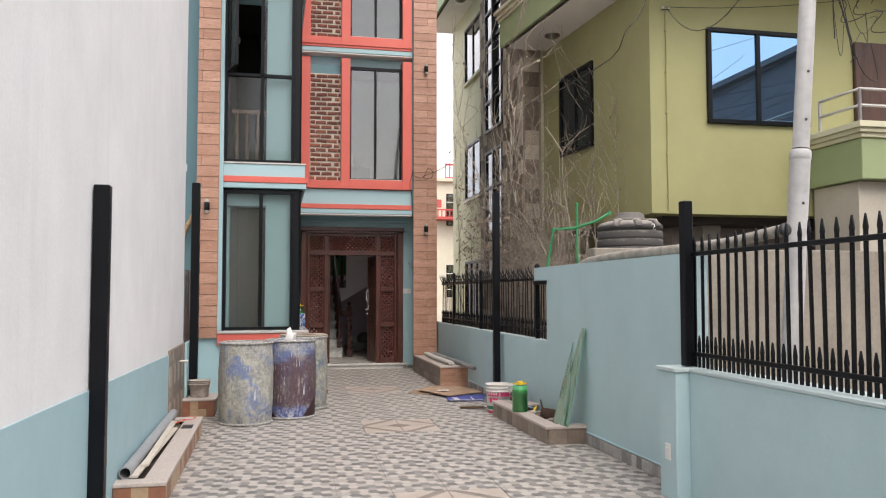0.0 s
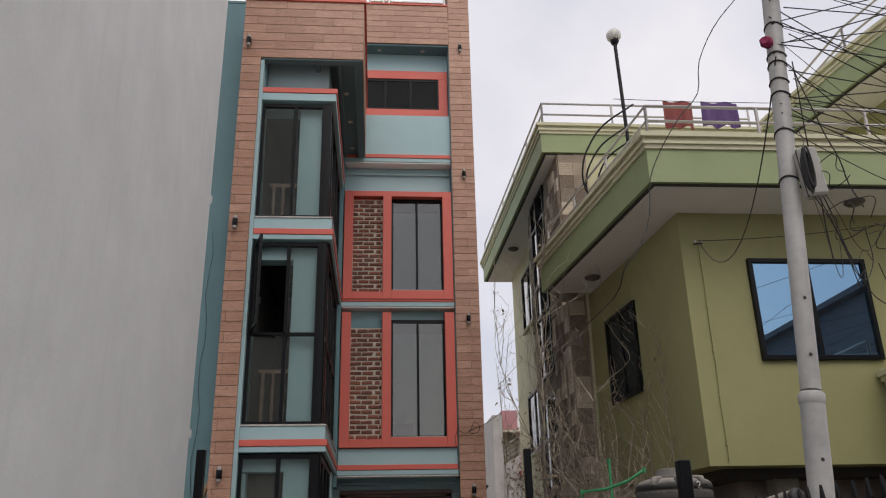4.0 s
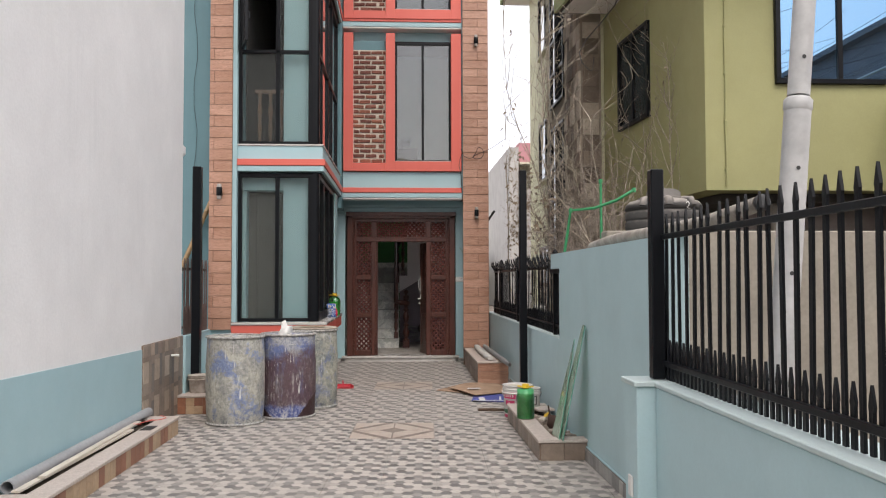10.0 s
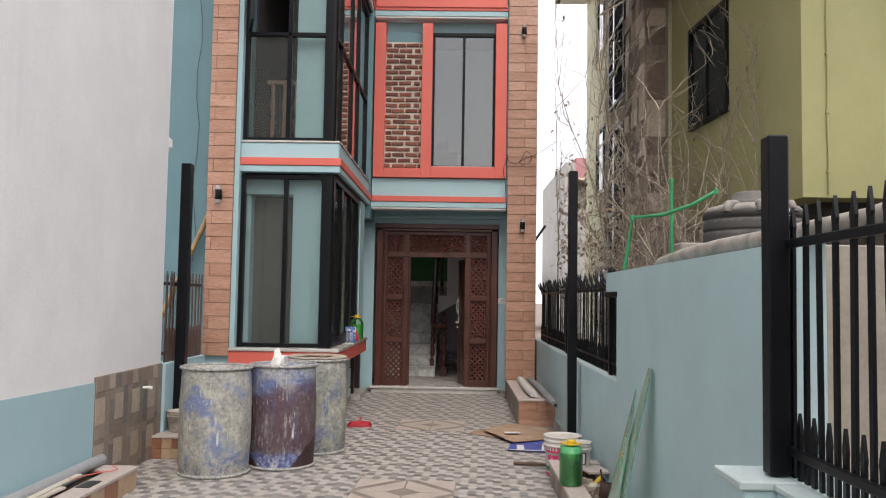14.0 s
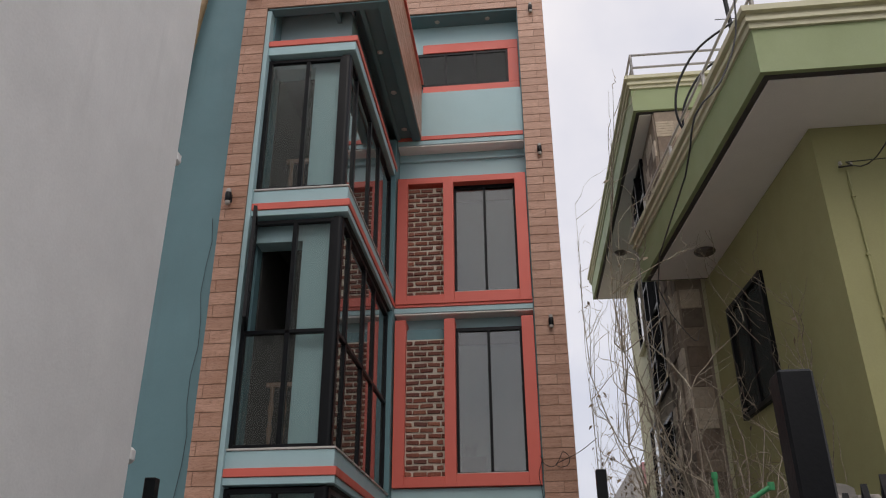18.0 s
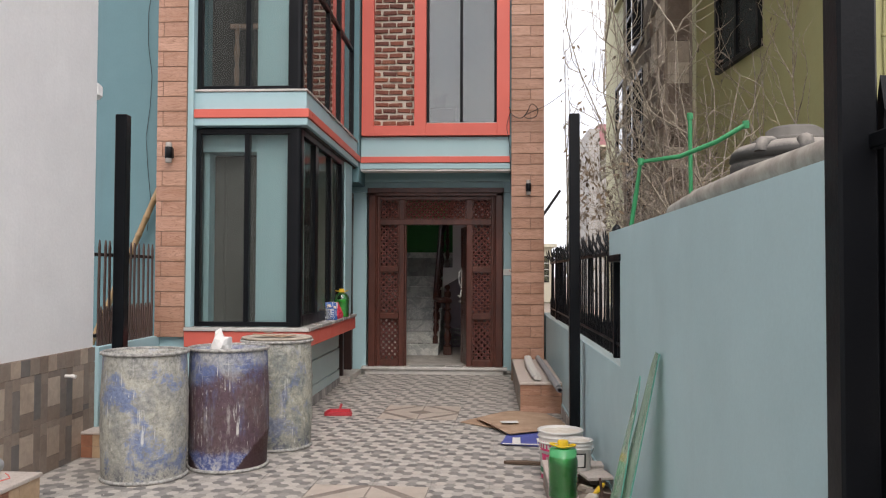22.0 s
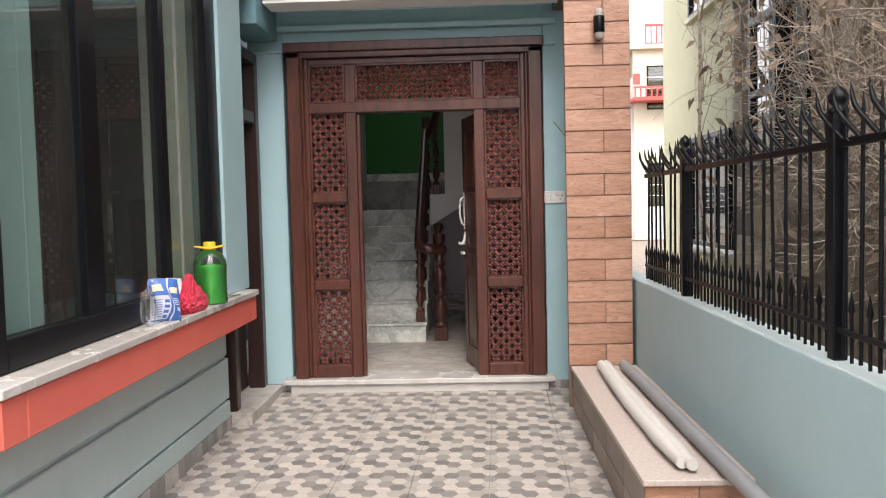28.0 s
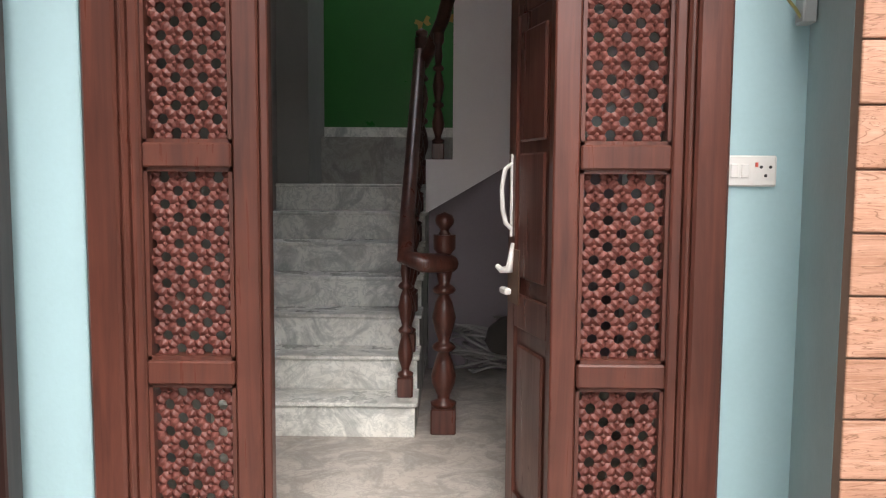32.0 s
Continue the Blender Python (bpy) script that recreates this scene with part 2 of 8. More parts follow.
concrete = paint("concrete", (0.36, 0.31, 0.28), 0.9, 0.25, 25.0, 0.5, 0.6, (0.12, 0.11, 0.1))
beige_wall = paint("beige_render", (0.33, 0.30, 0.25), 0.9, 0.3, 25.0, 0.5, 0.9, (0.10, 0.09, 0.075))
marble = paint("pale_marble", (0.55, 0.53, 0.50), 0.25, 0.2, 8.0, 0.0)
door_wood = wood("dark_red_wood", (0.047, 0.0158, 0.0112), (0.126, 0.043, 0.030), 0.32, spec=0.42)


# ---------- more materials ----------
def wood_tile():
    """Glazed wall tile printed as pale timber; each tile its own tint and grain."""
    k = Nodes("wood_look_tile")
    w, r = k.world(), k.random()
    off = k.n("ShaderNodeVectorMath", op="ADD")
    k.put(k.scaled(w, (1.5, 1.5, 11.0)), off.inputs[0])
    k.put(k.math("MULTIPLY", r, 37.0), off.inputs[1])
    g = k.noise(off.outputs[0], 2.2, 4.0, 0.55, 1.1)
    fine = k.noise(k.scaled(off.outputs[0], (1.0, 1.0, 2.0)), 12.0, 5.0, 0.7, 0.3)
    # growth rings: thin dark lines where the slow noise passes a step
    rings = k.math("FRACT", k.math("MULTIPLY", g, 9.0))
    line = k.ramp(rings, (0.0, 0.0), (0.40, 0.15), (0.50, 1.0), (0.60, 0.15))
    a = k.mix(k.ramp(r, (0.0, 0.0), (1.0, 1.0)), (0.59, 0.355, 0.26), (0.45, 0.25, 0.172))
    a = k.mix(k.ramp(g, (0.36, 0.0), (0.62, 0.8)), a, k.mix(1.0, a, (0.78, 0.70, 0.64), "MULTIPLY"))
    a = k.mix(k.math("MULTIPLY", line, 0.85), a, (0.17, 0.08, 0.045))
    oz = k.n("ShaderNodeSeparateXYZ")
    k.put(k.coords("Object"), oz.inputs[0])
    rim = k.math("ADD", k.math("ABSOLUTE", oz.outputs[2]), k.math("MULTIPLY", k.math("SUBTRACT", g, 0.5), 0.07))
    a = k.mix(k.ramp(rim, (0.063, 0.0), (0.071, 0.5)), a, (0.27, 0.14, 0.085))
    a = k.mix(k.ramp(fine, (0.5, 0.0), (0.72, 0.55)), a, (0.25, 0.125, 0.075))
    a = k.mix(k.ramp(fine, (0.28, 0.4), (0.45, 0.0)), a, (0.70, 0.47, 0.34))
    k.bump(k.math("ADD", line, fine), 0.12, 0.002)
    return k.done(a, k.ramp(fine, (0.3, 0.32), (0.7, 0.5)))


def veneer_brick():
    k = Nodes("red_veneer_brick")
    w, r = k.world(), k.random()
    n1, n2 = k.noise(w, 28.0, 6.0, 0.7), k.noise(w, 110.0, 3.0)
    a = k.ramp(r, (0.0, (0.23, 0.075, 0.046)), (0.5, (0.13, 0.045, 0.033)), (1.0, (0.30, 0.11, 0.066)))
    a = k.mix(k.ramp(n1, (0.54, 0.0), (0.74, 0.5)), a, (0.42, 0.33, 0.26))
    a = k.mix(1.0, a, k.ramp(n2, (0.3, 0.75), (0.7, 1.15)), "MULTIPLY")
    k.bump(k.math("ADD", n1, n2), 0.6, 0.006)
    return k.done(a, 0.85)


def window_glass(name, tint, fac, rough=0.0, shine_c=(0.9, 0.92, 0.92), gain=1.6, dust=0.02, dust_c=(0.55, 0.56, 0.53)):
    """A tinted pane: part mirror, part clear, as float glass with a film."""
    k = Nodes(name)
    nt = k.t
    clear = k.n("ShaderNodeBsdfTransparent")
    clear.inputs[0].default_value = (*tint, 1)
    shine = k.n("ShaderNodeBsdfGlossy")
    shine.inputs["Color"].default_value = (*shine_c, 1)
    shine.inputs["Roughness"].default_value = rough
    fr = k.n("ShaderNodeFresnel")
    fr.inputs[0].default_value = 1.5
    mixer = k.n("ShaderNodeMixShader")
    k.put(k.math("MAXIMUM", k.math("MULTIPLY", fr.outputs[0], gain), fac), mixer.inputs[0])
    k.put(clear.outputs[0], mixer.inputs[1])
    k.put(shine.outputs[0], mixer.inputs[2])
    film = k.n("ShaderNodeBsdfDiffuse")
    film.inputs["Color"].default_value = (*dust_c, 1)
    veil = k.n("ShaderNodeMixShader")
    k.put(k.math("MULTIPLY", k.ramp(k.noise(k.scaled(k.world(), (6.0, 6.0, 1.2)), 1.6, 6.0, 0.7), (0.3, 0.5), (0.7, 1.6)), dust), veil.inputs[0])
    k.put(mixer.outputs[0], veil.inputs[1])
    k.put(film.outputs[0], veil.inputs[2])
    k.put(veil.outputs[0], nt.nodes["Material Output"].inputs["Surface"])
    return k.m


tile_wood = wood_tile()
brick_red = veneer_brick()
mortar = paint("pale_mortar", (0.66, 0.60, 0.51), 0.95, 0.2, 50.0, 0.5)
grout = paint("tile_grout", (0.23, 0.16, 0.12), 0.9, 0.15)
glass = window_glass("tinted_glass", (0.86, 0.89, 0.88), 0.015, 0.0, (0.9, 0.92, 0.92), 0.5)
glass_side = window_glass("side_glass", (0.55, 0.57, 0.56), 0.12)
glass_low = window_glass("lower_side_glass", (0.80, 0.83, 0.80), 0.02, 0.0, (0.9, 0.92, 0.92), 0.15, 0.02)
glass_grey = window_glass("filmed_glass", (0.55, 0.55, 0.52), 0.12, 0.03)
glass_sky = window_glass("sky_glass", (0.06, 0.07, 0.08), 0.20, 0.02)
glass_blue = window_glass("mirror_glass", (0.03, 0.05, 0.07), 0.8, 0.0, (0.22, 0.40, 0.60))
# Room shade is put into this near-black colour of walls and slabs.
indoor_dark = paint("indoor_dark", (0.055, 0.052, 0.05), 0.9, 0.1)
# Near-black that stands in for shade behind panes and under the upper storey.
matt_near_black = paint("matt_near_black", (0.06, 0.055, 0.05), 0.9, 0.1)
green_wall = paint("green_stair_wall", (0.022, 0.145, 0.03), 0.35, 0.15)
white_room = paint("white_room_wall", (0.62, 0.58, 0.60), 0.8, 0.05)
steel = paint("stainless_steel", (0.55, 0.54, 0.52), 0.3, 0.1, 80.0, 0.0, metal=0.85)


glass_dim = window_glass("dim_glass", (0.25, 0.26, 0.26), 0.03, 0.03, (0.32, 0.34, 0.36), 0.5)
grey_inner = paint("grey_green_plaster", (0.42, 0.46, 0.42), 0.8, 0.1)
teal_light = paint("grey_teal_paint", (0.30, 0.40, 0.405), 0.6, 0.1)
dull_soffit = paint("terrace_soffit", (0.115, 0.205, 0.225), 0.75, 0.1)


# ---------- the tall house ----------
house = thing("house", "narrow tall house, aqua and coral paint with wood-look tile pilasters", "house")

# masses: walls behind the facade planes
split("wall", [(-1.0, -0.66, 11.75, 20.0, 0.0, 8.9), (0.2, 0.45, 14.6, 15.2, 2.72, 8.9)], teal, house, "teal painted wall")
split("wall", [(0.45, 2.9, 15.0, 15.27, 2.95, 11.6)], aqua, house, "aqua painted wall")
split("wall", [(-1.0, 0.47, 15.0, 15.2, 8.9, 12.4)], aqua, house)
split("wall", [(2.78, 2.97, 15.45, 20.2, 5.2, 9.0), (2.942, 2.97, 15.45, 20.2, 0.0, 5.198)], teal_light, house, "grey-teal flank wall")
# door wall with its opening
split("wall", [(0.2, 0.47, 15.27, 15.45, 0, 2.95), (2.44, 2.9, 15.27, 15.45, 0, 2.95), (0.47, 2.44, 15.27, 15.45, 2.71, 2.95)], aqua, house, "aqua painted entrance wall")
# shallow plaster ledges over the door
split("cornice", [(0.2, 2.53, 15.20, 15.27, 2.79, 2.83), (0.2, 2.53, 15.24, 15.27, 2.64, 2.66)], aqua, house)

# pilasters with their tiles
TILE_H = 0.147


def tiled(core, x0, x1, z0, z1, y, side, lengths, rows_shift, seed):
    """Clads a face with courses of wood-look tiles. side: 'front' or 'right' (then x0, x1 run along y)."""
    rnd = random.Random(seed)
    n = max(1, round((z1 - z0) / TILE_H))
    h = (z1 - z0) / n
    shared = {}
    for i in range(n):
        cuts, p = [x0], x0 + rows_shift[i % len(rows_shift)]
        while p < x1 - 0.03:
            if p > x0 + 0.03:
                cuts.append(p)
            p += lengths
        cuts.append(x1)
        for a, b in zip(cuts, cuts[1:]):
            key = round(b - a, 3)
            if key not in shared:
                shared[key] = mesh_of("tile", boxes((-key / 2 + 0.002, key / 2 - 0.002, -0.011, 0.0, -h / 2 + 0.0026, h / 2 - 0.0026), bev=0.003), tile_wood)
            d = rnd.uniform(-0.0008, 0.0008)
            if side == "front":
                piece("tile", shared[key], core, (a + b) / 2, y + d, z0 + (i + 0.5) * h)
            else:
                piece("tile", shared[key], core, y - d, (a + b) / 2, z0 + (i + 0.5) * h, 0, 0, 90)


PLX0, PLX1, PRX0, PRX1 = -1.03, -0.735, 2.53, 2.975
pil_left = part("pilaster", boxes((PLX0, PLX1, 11.412, 11.8, 0.85, 10.0)), grout, house, "pilaster clad in wood-look tiles")
split("wall", [(-1.0, -0.7, 11.46, 11.8, 0.0, 0.85)], aqua, house)
part("reveal", boxes((-0.7345, -0.682, 11.43, 11.66, 0.95, 8.90)), aqua, house, "aqua painted window reveal")
pil_right = part("pilaster", boxes((PRX0 + 0.004, PRX1, 14.662, 15.4, 2.9, 13.05), (PRX0 + 0.004, PRX1, 14.662, 14.70, 0, 2.9)), grout, house, "tall pilaster clad in wood-look tiles")
bm = bmesh.new()
prism(bm, [(PRX0 + 0.004, 14.702), (PRX1, 14.702), (PRX1, 15.4), (2.675, 15.4), (2.675, 15.27)], 0.0, 2.898)
part("pilaster_side", bm, teal_light, house, "grey-green splayed pilaster side")
part("pilaster_side", boxes((PRX0 - 0.012, PRX0 + 0.003, 14.70, 15.27, 2.9, 11.5)), teal, house)

# parapets
par_bay = part("parapet", boxes((PLX0, 0.84, 11.413, 11.55, 8.93, 10.0), (0.70, 0.838, 11.55, 14.7, 8.93, 10.0)), grout, house, "roof parapet clad in wood-look tiles")
part("parapet_cap", boxes((PLX0 - 0.01, 0.885, 11.375, 11.58, 10.0, 10.045), (0.68, 0.885, 11.58, 14.66, 10.0, 10.045)), coral, house)
par_right = part("parapet", boxes((0.30, PRX0, 14.662, 14.8, 11.54, 12.5)), grout, house, "roof parapet clad in wood-look tiles")
part("parapet_cap", boxes((0.28, PRX0, 14.63, 14.83, 12.5, 12.53)), coral, house)
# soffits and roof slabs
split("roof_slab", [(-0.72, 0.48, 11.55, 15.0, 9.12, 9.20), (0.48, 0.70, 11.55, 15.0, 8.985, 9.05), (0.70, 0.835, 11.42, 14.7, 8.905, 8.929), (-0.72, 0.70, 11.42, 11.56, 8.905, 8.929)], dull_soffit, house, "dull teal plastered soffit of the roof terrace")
split("wall", [(-0.734, -0.661, 11.56, 12.0, 8.43, 9.12)], teal, house)
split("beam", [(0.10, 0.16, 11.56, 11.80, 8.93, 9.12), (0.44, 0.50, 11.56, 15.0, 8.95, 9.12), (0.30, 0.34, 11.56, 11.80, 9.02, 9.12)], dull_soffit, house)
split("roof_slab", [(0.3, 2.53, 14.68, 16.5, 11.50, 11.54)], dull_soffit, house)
for x, y in ((0.55, 12.5), (0.59, 13.45), (0.60, 14.45), (1.1, 14.85), (2.0, 14.85)):
    bm = bmesh.new()
    lathe(bm, [(0.045, 0.0), (0.045, -0.008), (0.032, -0.012), (0.028, -0.004), (0.0, -0.003)], 18, (x, y, 8.983 if x < 1 else 11.498), False)
    part("downlight", bm, marble, house, "small round recessed downlight")
split("wall", [(-0.66, 0.30, 11.80, 12.35, 8.3, 9.12)], aqua, house)
split("wall", [(0.2, 0.30, 12.35, 15.0, 8.3, 9.12)], aqua, house)

# the floor bands: aqua ledge, coral strip, aqua lip
BX = 0.46
for z in (3.0, 5.99):
    part("band", boxes((-0.725, BX - 0.03, 11.49, 11.62, z + 0.08, z + 0.26), (BX - 0.16, BX - 0.03, 11.62, 14.75, z + 0.08, z + 0.26), bev=0.004), aqua, house)
    part("band", boxes((-0.725, BX, 11.455, 11.62, z, z + 0.085), (BX - 0.16, BX, 11.62, 14.70, z, z + 0.085), bev=0.004), coral, house, "coral painted strip")
    part("band", boxes((-0.725, BX - 0.015, 11.47, 11.62, z - 0.075, z - 0.002), (BX - 0.16, BX - 0.015, 11.62, 14.72, z - 0.075, z - 0.002), bev=0.004), aqua, house)
    split("floor_slab", [(-0.7, BX - 0.17, 11.62, 15.0, z - 0.07, z + 0.2), (BX - 0.17, BX - 0.05, 11.62, 14.9, z - 0.10, z - 0.076)], indoor_dark, house)
    part("sill", boxes((-0.70, BX - 0.02, 11.475, 11.60, z + 0.262, z + 0.285), (BX - 0.14, BX - 0.015, 11.60, 14.72, z + 0.262, z + 0.285), bev=0.004), marble, house)
part("band", boxes((-0.725, BX, 11.455, 11.7, 8.34, 8.425), (BX - 0.2, BX, 11.7, 14.70, 8.34, 8.425), bev=0.004), coral, house, "coral painted strip")
part("band", boxes((-0.725, BX - 0.02, 11.47, 11.7, 8.21, 8.338), (BX - 0.2, BX - 0.02, 11.7, 14.72, 8.21, 8.338), bev=0.004), aqua, house)
part("ceiling_slab", boxes((-0.7, BX - 0.2, 11.7, 15.0, 8.2, 8.3)), indoor_dark, house)
# right facade bands
for z in (3.0, 5.985, 8.93):
    lip = 0.085 if z < 8 else 0.075
    part("band", boxes((BX, PRX0 - 0.002, 14.72, 15.0, z, z + lip), bev=0.004), coral, house, "coral painted strip")
    part("band", boxes((BX - 0.01, PRX0 - 0.004, 14.735, 15.0, z - 0.085, z - 0.002), bev=0.004), aqua, house)
    part("soffit", boxes((BX, PRX0 - 0.004, 14.75, 15.0, z - 0.11, z - 0.087)), grey_soffit, house)
part("band", boxes((BX, PRX0 - 0.004, 14.76, 15.0, 3.087, 3.36)), aqua, house)
part("band", boxes((0.84, PRX0 - 0.004, 14.76, 15.0, 9.01, 9.9)), aqua, house)
split("cornice", [(BX, PRX0 - 0.006, 14.95, 15.0, 8.66, 8.70), (BX, PRX0 - 0.006, 14.93, 15.0, 8.25, 8.28)], aqua, house)


def rounded_post(x0, x1, y0, y1, z0, z1, r=0.045):
    """A corner post whose outer upright edge is rounded."""
    pts = [(x0, y0)] + [(x1 - r + r * math.sin(a), y0 + r - r * math.cos(a)) for a in [i * math.pi / 12 for i in range(7)]] + [(x1, y1), (x0, y1)]
    bm = bmesh.new()
    prism(bm, pts, z0, z1)
    return bm


def bay_window(z0, z1, transom, name, opened=False):
    """The glazed corner: front and side lights in black aluminium, with the masonry behind."""
    w = part("window", rounded_post(0.275, 0.378, 11.51, 11.62, z0, z1), black_metal, house, "black aluminium corner window")
    f = lambda *rows: part("window_frame", boxes(*rows, bev=0.004), black_metal, w)
    f((-0.68, 0.28, 11.53, 11.59, z0, z0 + 0.045))
    f((-0.68, 0.28, 11.53, 11.59, z1 - 0.05, z1))
    f((-0.68, -0.635, 11.525, 11.6, z0, z1))
    f((-0.195, -0.145, 11.53, 11.60, z0 + 0.045, z1 - 0.05))
    f((0.235, 0.275, 11.53, 11.60, z0 + 0.045, z1 - 0.05))
    low = z0 < 1
    end = 13.90 if low else 14.66
    lights = (12.27, 13.06) if low else (12.0, 12.95, 13.62)
    sx = -0.035
    f((0.345 + sx, 0.415 + sx, 11.62, end, z0, z0 + (0.105 if low else 0.05)))
    f((0.345 + sx, 0.415 + sx, 11.62, end, z1 - 0.06, z1))
    f((0.345 + sx, 0.415 + sx, end - (0.19 if low else 0.09), end, z0 + 0.05, z1 - 0.06))
    for i, y in enumerate(lights):
        hw = 0.075 if low and i == 0 else 0.035
        f((0.35 + sx, 0.41 + sx, y - hw, y + hw, z0 + 0.05, z1 - 0.06))
    if transom:
        f((-0.635, 0.235, 11.53, 11.60, transom - 0.022, transom + 0.022))
        f((0.35 + sx, 0.41 + sx, 11.62, end - 0.09, transom - 0.022, transom + 0.022))
    def g(*r):
        pane = part("pane", boxes(r), glass if r[1] - r[0] > 0.1 else (glass_low if low else glass_side), w)
        pane.visible_shadow = False

    zs = [z0 + 0.045, transom, z1 - 0.05] if transom else [z0 + 0.045, z1 - 0.05]
    for a, b in zip(zs, zs[1:]):
        if not (opened and a == transom):
            g(-0.635, -0.195, 11.555, 11.561, a, b)
        g(-0.145, 0.235, 11.565, 11.571, a, b)
        ys = [11.62] + list(lights) + [end - 0.09]
        for c, d in zip(ys, ys[1:]):
            g(0.377 + sx, 0.383 + sx, c + 0.03, d - 0.03, a, b)
    if opened:
        c = part("casement", boxes((-0.02, 0.02, 0.0, 0.04, 0.0, 1.30), (-0.02, 0.02, 0.40, 0.44, 0.0, 1.30), (-0.02, 0.02, 0.04, 0.40, 0.0, 0.045), (-0.02, 0.02, 0.04, 0.40, 1.255, 1.30), bev=0.004), black_metal, w, "open black casement")
        c.matrix_basis = pose(-0.632, 11.525, transom + 0.023, 0, 0, 180 + 17)
        part("pane", boxes((-0.003, 0.003, 0.04, 0.40, 0.045, 1.255)), glass_side, c)
        part("handle", boxes((-0.045, -0.02, 0.405, 0.43, 0.28, 0.38), bev=0.004), black_metal, c)
    return w


bay_window(0.95, 2.90, 0, "g")
bay_window(3.285, 5.88, 4.53, "1", True)
bay_window(6.275, 8.17, 0, "2")
# masonry just behind the glass, with a tall opening in it on every floor
for z0, z1, top in ((0.93, 2.92, 2.69), (3.2, 5.92, 5.66), (6.2, 8.2, 8.12)):
    split("inner_wall", [(-0.11, 0.30, 11.66, 11.9, z0, z1), (-0.66, -0.11, 11.66, 11.9, top, z1), (0.22, 0.30, 11.9, 12.0, z0, z1)], aqua, house)
    split("room", [(-0.66, -0.64, 11.9, 14.6, z0, z1), (-0.66, 0.2, 14.3, 14.5, z0, z1)], indoor_dark, house)
split("inner_wall", [(-0.66, 0.2, 11.66, 11.78, 0.0, 0.93)], aqua, house)
split("room_floor", [(-0.66, 0.2, 11.9, 14.5, 0.1, 0.2)], marble, house)
# grey sliding shutter behind the lower front light
split("shutter", [(-0.60, -0.115, 11.86, 11.89, 0.95, 2.67), (-0.50, -0.475, 11.845, 11.859, 0.95, 2.67)], paint("shutter_grey", (0.085, 0.08, 0.07), 0.6, 0.1), house, "dark grey inner shutter")
split("inner_wall", [(-0.66, -0.60, 11.70, 11.90, 0.93, 2.69)], aqua, house)
# balustrades inside the upper rooms
# Room light is put into this paler wood, since the rooms are near-black.
lit_indoor_wood = wood("lit_indoor_wood", (0.20, 0.125, 0.09), (0.42, 0.28, 0.21), 0.4)
for z0 in (3.28, 6.28):
    bm = bmesh.new()
    box(bm, -0.62, -0.12, 12.35, 12.40, z0 + 0.88, z0 + 0.93)
    box(bm, -0.62, -0.12, 12.35, 12.40, z0 + 0.02, z0 + 0.08)
    for x in (-0.55, -0.40, -0.25):
        lathe(bm, [(0.02, 0.08), (0.04, 0.14), (0.018, 0.22), (0.032, 0.40), (0.018, 0.48), (0.035, 0.62), (0.02, 0.75), (0.03, 0.88)], 10, (x, 12.375, z0))
    part("inner_balustrade", bm, lit_indoor_wood, house, "turned wooden stair balustrade indoors")
split("room_floor", [(-0.66, 0.2, 11.9, 14.5, 3.2, 3.28), (-0.66, 0.2, 11.9, 14.5, 6.2, 6.28)], marble, house)

# plinth of the bay with its marble-topped ledge
ledge = part("ledge", boxes((-0.735, 0.48, 11.40, 11.54, 0.755, 0.908), (0.24, 0.48, 11.54, 14.24, 0.755, 0.908), bev=0.006), coral, house, "coral painted window ledge")
part("marble_top", boxes((-0.735, 0.495, 11.385, 11.56, 0.910, 0.945), (0.24, 0.495, 11.56, 14.255, 0.910, 0.945), bev=0.005), marble, ledge, "white marble ledge top")
part("plinth", boxes((-0.72, 0.232, 11.618, 14.325, 0.0, 0.757)), plinth_aqua, house)
# three plaster courses parted by fine grooves
for za, zb, out in ((0.0, 0.205, 0.012), (0.221, 0.488, 0.008), (0.506, 0.757, 0.0)):
    part("plinth_course", boxes((-0.72, 0.246 + out, 11.600 - out, 11.618, za, zb), (0.2325, 0.246 + out, 11.6185, 14.33, za, zb), bev=0.005), plinth_aqua, house)
split("side_wall", [(0.2, 0.40, 13.90, 14.38, 0.945, 2.93)], aqua, house)
split("inner_wall", [(0.16, 0.27, 13.30, 13.72, 0.945, 2.92)], grey_inner, house)
split("inner_lining", [(0.27, 0.285, 13.50, 13.52, 0.945, 2.92)], white_room, house)
# the iron guard bars inside the side window
for i in range(9):
    part("guard_bar", boxes((0.12, 0.13, 11.98 + i * 0.125, 11.99 + i * 0.125, 0.95, 2.2)), black_metal, house)
for z in (1.15, 1.55, 1.95):
    part("guard_bar", boxes((0.108, 0.118, 11.95, 13.1, z, z + 0.015)), black_metal, house)


